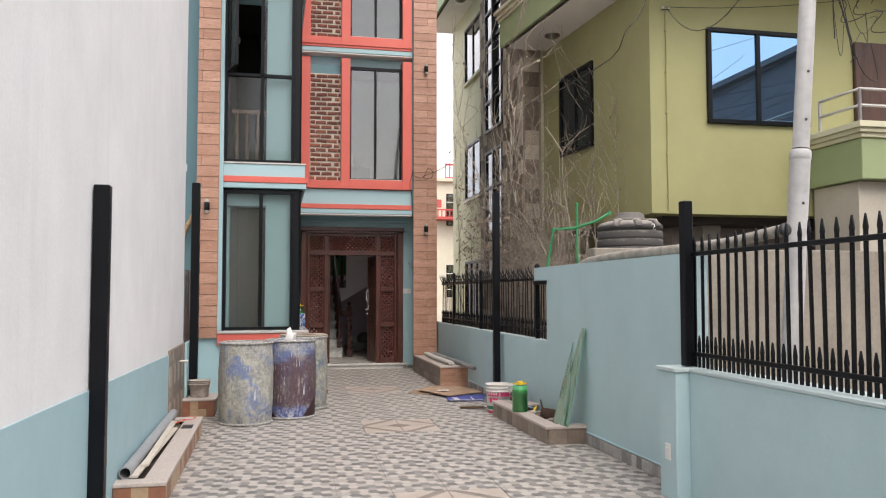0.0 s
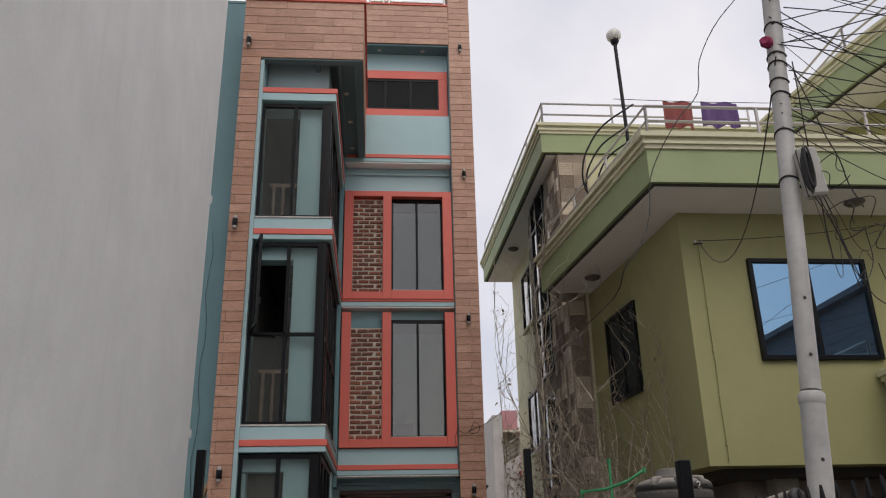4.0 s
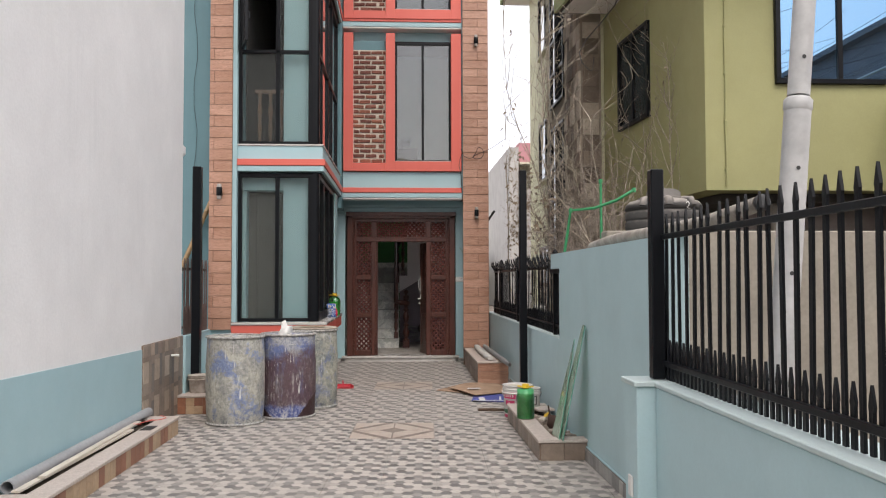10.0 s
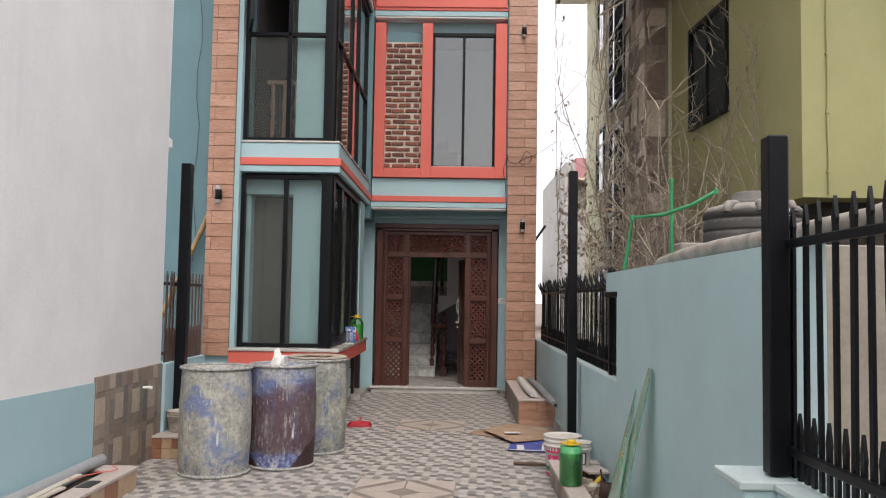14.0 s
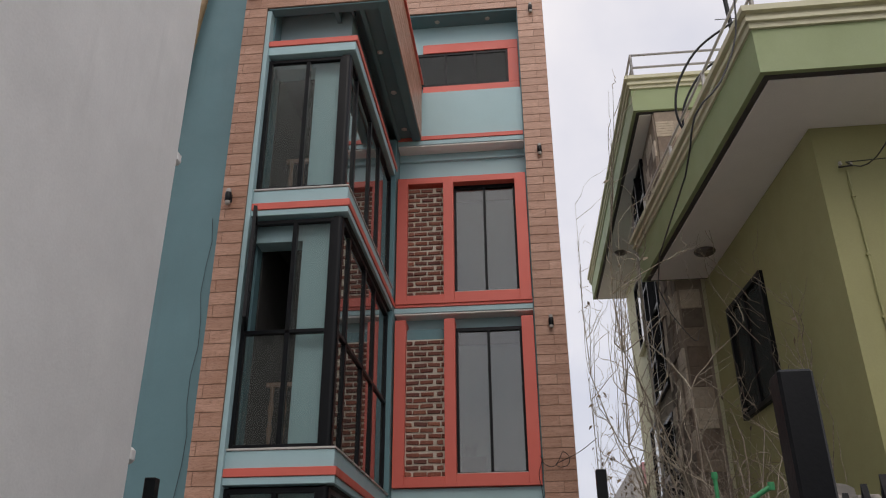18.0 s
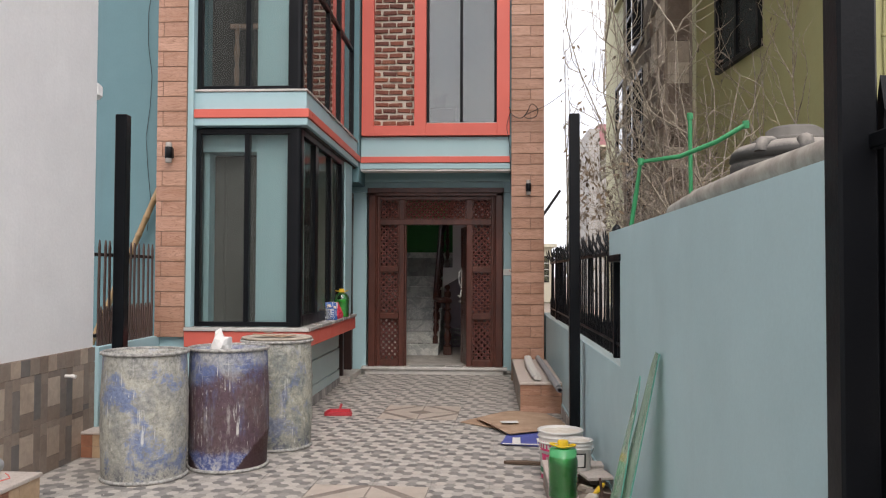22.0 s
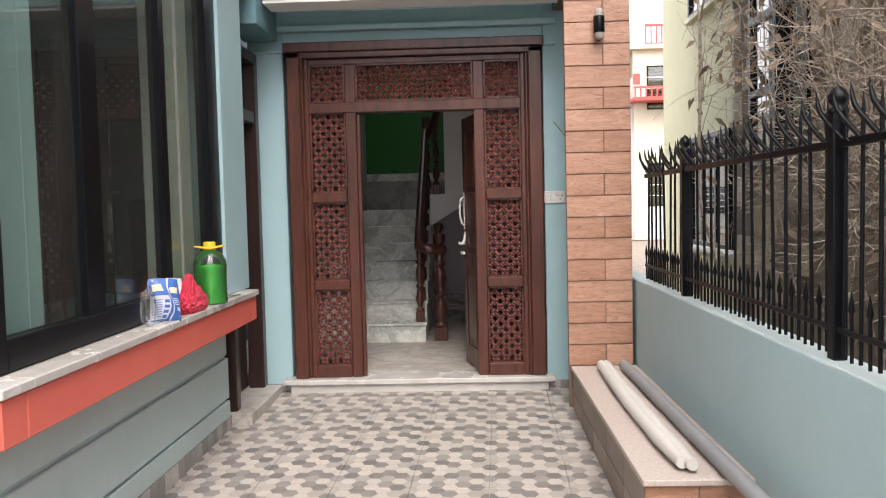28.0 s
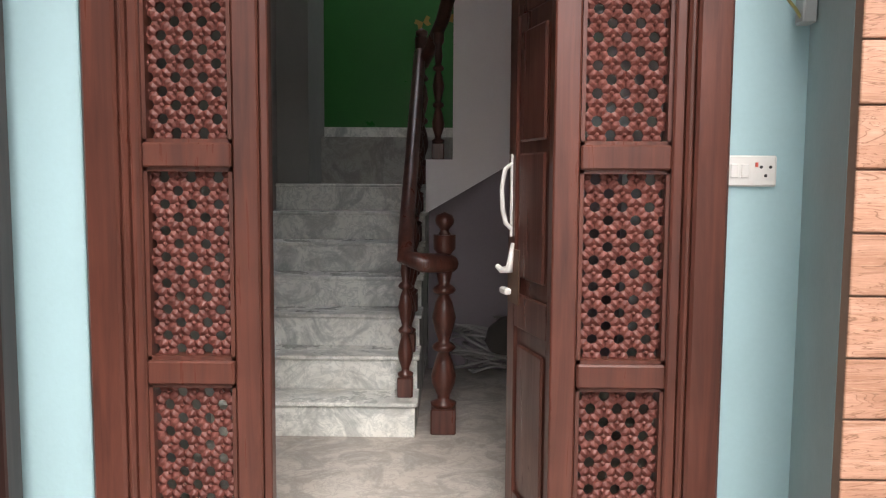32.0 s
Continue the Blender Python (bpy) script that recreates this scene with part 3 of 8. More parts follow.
def red_window(z0, z1, brick_top):
    """Coral surround with a brick panel and a two-light window."""
    bars = [(0.47, 0.635, 14.70, 14.98, z0, z1), (1.20, 1.36, 14.70, 14.98, z0, z1), (2.335, 2.51, 14.70, 14.98, z0, z1), (0.635, 1.20, 14.70, 14.98, z0, z0 + 0.14), (1.36, 2.335, 14.70, 14.98, z0, z0 + 0.17)]
    if z0 > 5:
        bars += [(0.635, 1.20, 14.703, 14.98, z1 - 0.11, z1), (1.36, 2.335, 14.703, 14.98, z1 - 0.11, z1)]
    for r in bars:
        part("surround", boxes(r, bev=0.004), coral, house, "coral painted window surround")
    w = part("window", boxes((1.36, 2.335, 14.84, 14.92, z0 + 0.17, z0 + 0.21), (1.36, 2.335, 14.84, 14.92, z1 - 0.16, z1 - 0.11), (1.36, 1.395, 14.84, 14.92, z0 + 0.2, z1 - 0.15), (2.30, 2.335, 14.84, 14.92, z0 + 0.2, z1 - 0.15)), black_metal, house, "tall two-light black window")
    part("window_frame", boxes((1.825, 1.865, 14.835, 14.92, z0 + 0.21, z1 - 0.16), bev=0.004), black_metal, w)
    part("sill", boxes((1.37, 2.33, 14.72, 14.86, z0 + 0.172, z0 + 0.182)), marble, w)
    for a, b in ((1.395, 1.825), (1.865, 2.30)):
        part("pane", boxes((a, b, 14.875, 14.881, z0 + 0.21, z1 - 0.16)), glass_grey, w)
    part("blind", boxes((1.37, 2.33, 14.95, 14.97, z1 - 0.34, z1 - 0.1)), indoor_dark, w)
    panel = part("brick_panel", boxes((0.635, 1.20, 14.80, 14.98, z0 + 0.14, brick_top)), mortar, house, "panel of red veneer bricks with pale joints")
    part("panel_head", boxes((0.635, 1.20, 14.84, 14.98, brick_top, z1 - 0.11)), teal if z0 < 5 else coral, house)
    rnd = random.Random(int(z0 * 10))
    n = int((brick_top - z0 - 0.15) / 0.083)
    full = [mesh_of("brick", uneven(0.184, 0.055, 0.02, s), brick_red) for s in range(5)]
    half = [mesh_of("brick", uneven(0.087, 0.055, 0.02, s + 9), brick_red) for s in range(3)]
    for i in range(n):
        zz = z0 + 0.145 + (i + 0.5) * (brick_top - z0 - 0.15) / n
        xs = [(0.735, 0), (0.94, 0), (1.125, 1)] if i % 2 else [(0.685, 1), (0.842, 0), (1.047, 0), (1.168, 2)]
        for x, kind in xs:
            if kind == 2:
                ob = piece("brick", half[0], panel, 1.172, 14.80, zz)
                ob.scale = (0.5, 1, 1)
            else:
                piece("brick", rnd.choice(half if kind else full), panel, x + rnd.uniform(-0.008, 0.008), 14.80 + rnd.uniform(-0.003, 0.003), zz + rnd.uniform(-0.004, 0.004), 0, rnd.uniform(-1.5, 1.5), 0)


def uneven(w, h, d, seed):
    rnd = random.Random(seed)
    bm = bmesh.new()
    for v in box(bm, -w / 2, w / 2, -d, d, -h / 2, h / 2):
        v.co.x += rnd.uniform(-0.008, 0.008)
        v.co.z += rnd.uniform(-0.006, 0.006)
    bmesh.ops.bevel(bm, geom=bm.edges[:], offset=0.006, segments=1, affect="EDGES")
    return bm


red_window(3.37, 5.78, 5.50)
pot_dark = paint("dark_glazed_pot", (0.02, 0.018, 0.017), 0.35, 0.2)
stand = thing("potted_plant", "dry plant in a dark planter box behind the pane", "plant", m=pose(1.58, 14.955, 3.541))
part("planter", boxes((-0.17, 0.17, -0.03, 0.04, 0.0, 0.23), (-0.185, 0.185, -0.034, 0.044, 0.23, 0.26), bev=0.004), pot_dark, stand)
stems = random.Random(8)
bm = bmesh.new()
for k_ in range(16):
    x = stems.uniform(-0.15, 0.02)
    p = Vector((x + stems.uniform(-0.04, 0.04), stems.uniform(-0.02, 0.03), 0.26 + stems.uniform(0.05, 0.17)))
    tube(bm, [(x, 0.0, 0.24), p], 0.003, 4)
    for _ in range(3):
        q = p + Vector((stems.uniform(-0.03, 0.03), stems.uniform(-0.01, 0.01), stems.uniform(-0.03, 0.02)))
        bm.faces.new([bm.verts.new(q + Vector(v)) for v in ((0, 0, 0), (0.015, 0, 0.006), (0.026, 0, 0.02), (0.006, 0, 0.016))])
part("stems", bm, pot_dark, stand)
part("inner_sill", boxes((1.37, 2.33, 14.921, 14.999, 3.50, 3.54)), marble, house)
red_window(6.03, 8.20, 8.05)
# top floor strip window
for r in ((0.84, 2.51, 14.93, 15.0, 10.87, 11.06), (0.84, 2.51, 14.93, 15.0, 9.93, 10.15), (2.33, 2.51, 14.93, 15.0, 10.15, 10.87)):
    part("surround", boxes(r, bev=0.004), coral, house, "coral painted window surround")
wt = part("window", boxes((0.68, 2.33, 14.95, 14.99, 10.15, 10.20), (0.68, 2.33, 14.95, 14.99, 10.82, 10.87), (0.68, 0.72, 14.95, 14.99, 10.2, 10.82), (2.29, 2.33, 14.95, 14.99, 10.2, 10.82)), black_metal, house, "three-light black strip window")
for x in (1.235, 1.75):
    part("window_frame", boxes((x - 0.02, x + 0.02, 14.945, 14.99, 10.2, 10.82)), black_metal, wt)
for a, b in ((0.72, 1.215), (1.255, 1.73), (1.77, 2.29)):
    part("pane", boxes((a, b, 14.965, 14.971, 10.2, 10.82)), glass_dim, wt)


def rail(parent, pts, posts, z, heights, r=0.018):
    for h in heights:
        part("rail", tube(bmesh.new(), [(x, y, z + h) for x, y in pts], r, 8), steel, parent)
    for x, y in posts:
        part("post", tube(bmesh.new(), [(x, y, z), (x, y, z + heights[-1])], r * 1.2, 8), steel, parent)


roof_rail = thing("roof_railing", "stainless steel tube railing on the bay parapet", "railing")
rail(roof_rail, [(-0.93, 11.48), (0.76, 11.48), (0.76, 14.6)], [(-0.93, 11.48), (0.76, 11.48), (0.76, 13.0), (0.76, 14.6)], 10.035, (0.10, 0.26, 0.41, 0.57), 0.024)
roof_rail2 = thing("roof_railing", "stainless steel tube railing with ring ornaments", "railing")
rail(roof_rail2, [(0.90, 14.73), (2.47, 14.73)], [(0.90, 14.73), (1.18, 14.73), (1.30, 14.73), (2.47, 14.73)], 12.53, (0.10, 0.25, 0.40, 0.55), 0.024)
for z in (12.68, 12.92):
    part("ring", tube(bmesh.new(), [(1.24 + 0.045 * math.cos(a * math.pi / 6), 14.71, z + 0.045 * math.sin(a * math.pi / 6)) for a in range(13)], 0.010, 6), steel, roof_rail2)


# cylinder lamps on the pilasters
def wall_lamp(x, y, z):
    t = thing("wall_lamp", "black up-and-down cylinder wall lamp on tile pilaster", "lamp", "pilaster lamps", m=pose(x, y, z))
    part("back_plate", boxes((-0.03, 0.03, -0.012, 0.0, -0.05, 0.05), bev=0.004), black_metal, t)
    bm = bmesh.new()
    lathe(bm, [(0.0, -0.055), (0.034, -0.055), (0.037, -0.05), (0.037, 0.05), (0.034, 0.055), (0.0, 0.055)], 20, (0, -0.055, 0), False)
    part("body", bm, black_metal, t)
    for s in (1, -1):
        bm = bmesh.new()
        lathe(bm, [(0.031, 0.055), (0.031, 0.085), (0.026, 0.10), (0.0, 0.102)], 20, (0, -0.055, 0), False)
        if s < 0:
            bmesh.ops.transform(bm, matrix=pose(0, -0.055, 0) @ pose(0, 0, 0, 180) @ pose(0, 0.055, 0), verts=bm.verts)
        part("lens", bm, lamp_glass, t, "clear ribbed lens")
    return t


lamp_glass = paint("smoky_lens", (0.40, 0.37, 0.34), 0.12, 0.2, 90.0, 0.1)
l0 = wall_lamp(-0.885, 11.40, 2.64)
for z in (6.12, 9.19):
    copy_thing(l0, pose(-0.93, 11.40, z))
for z in (2.64, 5.63, 8.54, 11.44):
    copy_thing(l0, pose(2.76, 14.65, z))

tiled(pil_left, PLX0, PLX1, 0.85, 8.93, 11.412, "front", 0.6, (0.06, 0.0), 1)
tiled(pil_right, PRX0, PRX1, 0.33, 13.05, 14.662, "front", 0.6, (0.26, 0.0), 2)
tiled(par_bay, PLX0, 0.85, 8.93, 10.0, 11.413, "front", 0.6, (0.2, 0.5, 0.05, 0.35), 3)
tiled(par_bay, 11.41, 14.7, 8.93, 10.0, 0.839, "right", 0.6, (0.2, 0.5), 4)
tiled(par_right, 0.31, PRX0, 11.54, 12.5, 14.662, "front", 0.6, (0.2, 0.5, 0.05, 0.35), 5)


# ---------- yard ----------
# the paving grid lies a little askew to the house
GRID_A, PX, PY = radians(-2.0), 0.4075, 0.4265
GRID_O = (1.385, 8.905)


def on_grid(u, v):
    """A place of the paving, in tiles from the middle star."""
    x, y = u * PX, v * PY
    return GRID_O[0] + x * math.cos(GRID_A) - y * math.sin(GRID_A), GRID_O[1] + x * math.sin(GRID_A) + y * math.cos(GRID_A)


# shades of the printed hexagons: six columns of five, 0 white to 3 dark
PRINT = ((1, 2, 0.2, 3, 1.2), (0.8, 0, 3, 2, 0), (2.2, 1.4, 0, 0.2, 2.8), (0, 0.3, 3, 0.8, 2.4), (2.4, 1.8, 2.4, 0.2, 0), (3, 0, 2.8, 0.2, 1.4))


def hex_floor():
    """Floor tile printed with small hexagons in greys; the print runs on across the joints."""
    k = Nodes("hexagon_floor_tile")
    w = k.world()
    sep = k.n("ShaderNodeSeparateXYZ")
    k.put(w, sep.inputs[0])
    dx, dy = k.math("SUBTRACT", sep.outputs[0], GRID_O[0]), k.math("SUBTRACT", sep.outputs[1], GRID_O[1])
    ca, sa = math.cos(GRID_A), math.sin(GRID_A)
    S = math.sqrt(3)
    px = k.math("ADD", k.math("MULTIPLY", dx, ca * 3 * S / PX), k.math("MULTIPLY", dy, sa * 3 * S / PX))
    py = k.math("ADD", k.math("MULTIPLY", dx, -sa * 5 / PY), k.math("MULTIPLY", dy, ca * 5 / PY))

    def cell(ox, oy):
        ax = k.math("SUBTRACT", k.math("FLOORED_MODULO", k.math("SUBTRACT", px, ox), S), S / 2)
        ay = k.math("SUBTRACT", k.math("FLOORED_MODULO", k.math("SUBTRACT", py, oy), 1.0), 0.5)
        return ax, ay, k.math("ADD", k.math("MULTIPLY", ax, ax), k.math("MULTIPLY", ay, ay))

    ax, ay, da = cell(S / 2, 0.15)
    bx, by, db = cell(0.0, 0.65)
    near = k.math("LESS_THAN", da, db)
    pick = lambda a, b: k.math("ADD", k.math("MULTIPLY", a, near), k.math("MULTIPLY", b, k.math("SUBTRACT", 1.0, near)))
    gx, gy = pick(ax, bx), pick(ay, by)
    col_i = k.math("ROUND", k.math("DIVIDE", k.math("SUBTRACT", px, gx), S / 2))
    row_i = k.math("FLOOR", k.math("ADD", k.math("SUBTRACT", py, gy), 0.05))
    idx = k.math("ADD", k.math("MULTIPLY", k.math("FLOORED_MODULO", col_i, 6.0), 5.0), k.math("FLOORED_MODULO", row_i, 5.0))
    r = k.n("ShaderNodeValToRGB")
    k.put(k.math("DIVIDE", k.math("ADD", idx, 0.5), 30.0), r.inputs[0])
    r.color_ramp.interpolation = "CONSTANT"
    els = r.color_ramp.elements
    flat = [v for c in PRINT for v in c]
    while len(els) < 30:
        els.new(0.5)
    for n, e in enumerate(els):
        e.position = n / 30
    for e, v in zip(els, flat):
        e.color = (v / 3, v / 3, v / 3, 1)
    idv = k.n("ShaderNodeCombineXYZ")
    k.put(col_i, idv.inputs[0])
    k.put(row_i, idv.inputs[1])
    wn = k.n("ShaderNodeTexWhiteNoise")
    k.put(idv.outputs[0], wn.inputs["Vector"])
    tone = k.math("ADD", r.outputs[0], k.math("MULTIPLY", k.math("SUBTRACT", wn.outputs["Value"], 0.5), 0.16))
    shade = k.ramp(tone, (0.0, (0.46, 0.425, 0.385)), (0.34, (0.37, 0.345, 0.315)), (0.68, (0.25, 0.237, 0.222)), (1.0, (0.15, 0.144, 0.138)))
    hx, hy = k.math("ABSOLUTE", gx), k.math("ABSOLUTE", gy)
    edge = k.math("MAXIMUM", hy, k.math("ADD", k.math("MULTIPLY", hx, S / 2), k.math("MULTIPLY", hy, 0.5)))
    grain = k.noise(k.scaled(w, (6.0, 1.0, 1.0)), 30.0, 5.0, 0.7)
    col = k.mix(1.0, shade, k.ramp(grain, (0.3, 0.84), (0.7, 1.12)), "MULTIPLY")
    col = k.mix(k.ramp(edge, (0.40, 0.0), (0.48, 0.16)), col, (0.10, 0.096, 0.09))
    dust = k.math("MULTIPLY", k.ramp(k.noise(w, 0.9, 6.0, 0.7), (0.42, 0.0), (0.72, 1.0)), 0.30)
    col = k.mix(dust, col, (0.36, 0.325, 0.285))
    drop = k.math("MULTIPLY", k.ramp(k.noise(w, 17.0, 3.0, 0.6), (0.70, 0.0), (0.74, 0.35)), k.ramp(k.noise(w, 1.4, 3.0), (0.45, 0.0), (0.6, 1.0)))
    col = k.mix(drop, col, (0.50, 0.48, 0.45))
    return k.done(col, k.ramp(k.noise(w, 7.0, 4.0), (0.3, 0.45), (0.7, 0.7)), 0.0, 0.35)


def mottled(name, a, b, scale, rough=0.6, bump=0.3):
    k = Nodes(name)
    w = k.world()
    n1 = k.noise(w, scale, 6.0, 0.65)
    k.bump(n1, bump, 0.004)
    return k.done(k.mix(k.ramp(n1, (0.35, 0.0), (0.65, 1.0)), a, b), rough)


def tinted_tile(name, *stops, rough=0.45):
    """Alike tiles, each with its own shade."""
    k = Nodes(name)
    w = k.world()
    a = k.ramp(k.random(), *stops)
    a = k.mix(1.0, a, k.ramp(k.noise(w, 14.0, 6.0, 0.7, 0.5), (0.3, 0.8), (0.7, 1.12)), "MULTIPLY")
    return k.done(a, rough)


hex_tile = hex_floor()
asphalt = mottled("asphalt", (0.045, 0.045, 0.047), (0.075, 0.073, 0.07), 40.0, 0.9)
earth = mottled("bare_earth", (0.06, 0.045, 0.032), (0.15, 0.115, 0.085), 9.0, 0.95, 0.8)
cream_tile = mottled("cream_floor_tile", (0.40, 0.345, 0.295), (0.47, 0.405, 0.35), 6.0, 0.45, 0.0)
tan_tile = mottled("tan_floor_tile", (0.205, 0.172, 0.15), (0.26, 0.22, 0.19), 6.0, 0.45, 0.0)
granite = mottled("pale_granite", (0.42, 0.36, 0.32), (0.55, 0.48, 0.43), 55.0, 0.5, 0.1)
brown_tile = tinted_tile("brown_wall_tile", (0.0, (0.19, 0.145, 0.115)), (0.4, (0.24, 0.185, 0.145)), (0.6, (0.33, 0.265, 0.215)), (1.0, (0.15, 0.12, 0.10)))
skirt_tile = tinted_tile("skirting_tile", (0.0, (0.46, 0.44, 0.41)), (0.5, (0.30, 0.29, 0.28)), (1.0, (0.19, 0.185, 0.18)))

# Earth made paler than the planter soil to bounce light onto the walls.
setting("ground", boxes((-400, 400, -400, 400, -0.30, -0.03)), mottled("dry_earth", (0.13, 0.105, 0.08), (0.27, 0.22, 0.175), 9.0, 0.95, 0.8), "bare trodden earth around the houses", "ground")
setting("road", boxes((-60, 60, -9, -3.2, -0.03, -0.006)), asphalt, "grey asphalt lane past the gate", "road")
floor = setting("floor", boxes((-1.06, 3.02, -3.2, 15.2, -0.03, -0.005)), mottled("grey_grout", (0.34, 0.32, 0.30), (0.46, 0.44, 0.41), 20.0, 0.9), "paved yard of hexagon-print floor tiles", "floor")


def diamond_tile(sx, sy):
    """One quarter of the star inlay: a cream kite between tan bands; its inner corner lies at the star's middle."""
    bm = bmesh.new()
    hx, hy = PX - 0.003, PY - 0.003
    box(bm, min(0, sx * hx), max(0, sx * hx), min(0, sy * hy), max(0, sy * hy), -0.006, -0.0005)
    for f in bm.faces:
        f.material_index = 1
    q = lambda pts: [(sx * a * hx, sy * b * hy) for a, b in pts]
    for pts, mi in ((((0.34, 0.014), (0.94, 0.014), (0.018, 0.93), (0.018, 0.31)), 0), (((0.988, 0.20), (0.988, 0.988), (0.21, 0.988)), 0)):
        c = q(pts)
        if sx * sy < 0:
            c = c[::-1]
        before = set(bm.faces)
        prism(bm, c, -0.004, 0.0006)
        for f in set(bm.faces) - before:
            f.material_index = mi
    return bm


STARS = (0, 8, -8)
hexes = mesh_of("tile", boxes((-PX / 2 + 0.0012, PX / 2 - 0.0012, -PY / 2 + 0.0012, PY / 2 - 0.0012, -0.006, 0.0), bev=0.001), hex_tile)
quarter = {(sx, sy): mesh_of("tile", diamond_tile(sx, sy), [cream_tile, tan_tile]) for sx in (1, -1) for sy in (1, -1)}
rest = bmesh.new()
askew = math.degrees(GRID_A)
for i in range(-8, 6):
    for j in range(-29, 17):
        x, y = on_grid(i + 0.5, j + 0.5)
        if not (-1.25 < x < 3.14) or y > 15.35 or y < -3.2:
            continue
        star = [b for b in STARS if j in (b - 1, b)]
        if i in (-1, 0) and star:
            cx, cy = on_grid(0, star[0])
            piece("tile", quarter[(1 if i == 0 else -1, 1 if j == star[0] else -1)], floor, cx, cy, 0, 0, 0, askew)
        elif j >= -9:
            # the paving climbs a little towards the door
            piece("tile", hexes, floor, x, y, max(0.0, y - 12.8) * 0.021, 1.2 if y > 12.8 else 0, 0, askew)
        else:
            c = [on_grid(i + a, j + b) for a, b in ((0.003, 0.003), (0.997, 0.003), (0.997, 0.997), (0.003, 0.997))]
            prism(rest, c, -0.005, 0.0)
tagged(part("tiling", rest, hex_tile, floor), kind="stuff")

# left: the neighbour's white flank wall
bm = bmesh.new()
rnd = random.Random(5)
edge, z = [], 0.9
box(bm, -1.45, -1.05, -12.0, 10.22, 0.0, 13.5)
for zz in (2.98, 5.97):
    box(bm, -1.40, -1.045, 10.2, 10.34, zz - 0.05, zz + 0.09, 0.03)
setting("wall_left", bm, white_plaster, "neighbour's tall white plastered flank wall", "wall")
bm = bmesh.new()
for v in box(bm, -1.06, -1.042, -12.0, 8.80, 0.0, 0.82):
    if v.co.z > 0.5 and v.co.y < 0:
        v.co.z = 1.20
setting("wall_dado", bm, aqua, "aqua painted dado on the white wall", "wall")
# brown mosaic-print tiles at the wall's end
tile_base = setting("wall_tiling", boxes((-1.06, -1.036, 8.80, 10.22, 0.0, 0.86)), grout, "brown and beige wall tiles behind the drums", "wall")
beige_tile = tinted_tile("beige_wall_tile", (0.0, (0.40, 0.315, 0.245)), (0.5, (0.45, 0.365, 0.29)), (1.0, (0.36, 0.285, 0.225)))
slate_tile = tinted_tile("slate_wall_tile", (0.0, (0.13, 0.12, 0.115)), (0.4, (0.175, 0.155, 0.14)), (0.5, (0.22, 0.175, 0.145)), (1.0, (0.27, 0.215, 0.175)))
# one printed unit: a beige square in a pinwheel of slate and brown strips
UNIT = ((0.0, 0.115, 0.075, 0.215, beige_tile), (0.115, 0.175, 0.03, 0.2456, slate_tile), (0.175, 0.2366, 0.0, 0.19, slate_tile), (0.0, 0.115, 0.215, 0.2456, brown_tile),
        (0.0, 0.115, 0.0, 0.075, brown_tile), (0.115, 0.175, 0.0, 0.03, slate_tile), (0.175, 0.2366, 0.19, 0.2456, brown_tile))
unit_me = [mesh_of("tile", boxes((0.0, 0.008, a * 1.5 + 0.0012, b * 1.5 - 0.0012, c * 1.5 + 0.0012, d * 1.5 - 0.0012), bev=0.0012), m) for a, b, c, d, m in UNIT]
cap_me = [mesh_of("tile", boxes((0.0, 0.008, 0.0012, 0.1171, 0.0012, 0.118), bev=0.0012), m) for m in (brown_tile, beige_tile, slate_tile)]
for i in range(4):
    for j in range(2):
        for me in unit_me:
            piece("tile", me, tile_base, -1.036, 8.80 + i * 0.3549, j * 0.3684 + 0.002)
for i in range(12):
    piece("tile", cap_me[(0, 0, 1, 2)[i % 4]], tile_base, -1.036, 8.80 + i * 0.1183, 0.74)
# low wall and iron fence between the white wall and the house
setting("wall_low_left", boxes((-1.12, -1.0, 10.22, 11.46, 0.0, 0.86), bev=0.006), aqua, "low aqua wall under the iron fence", "wall")


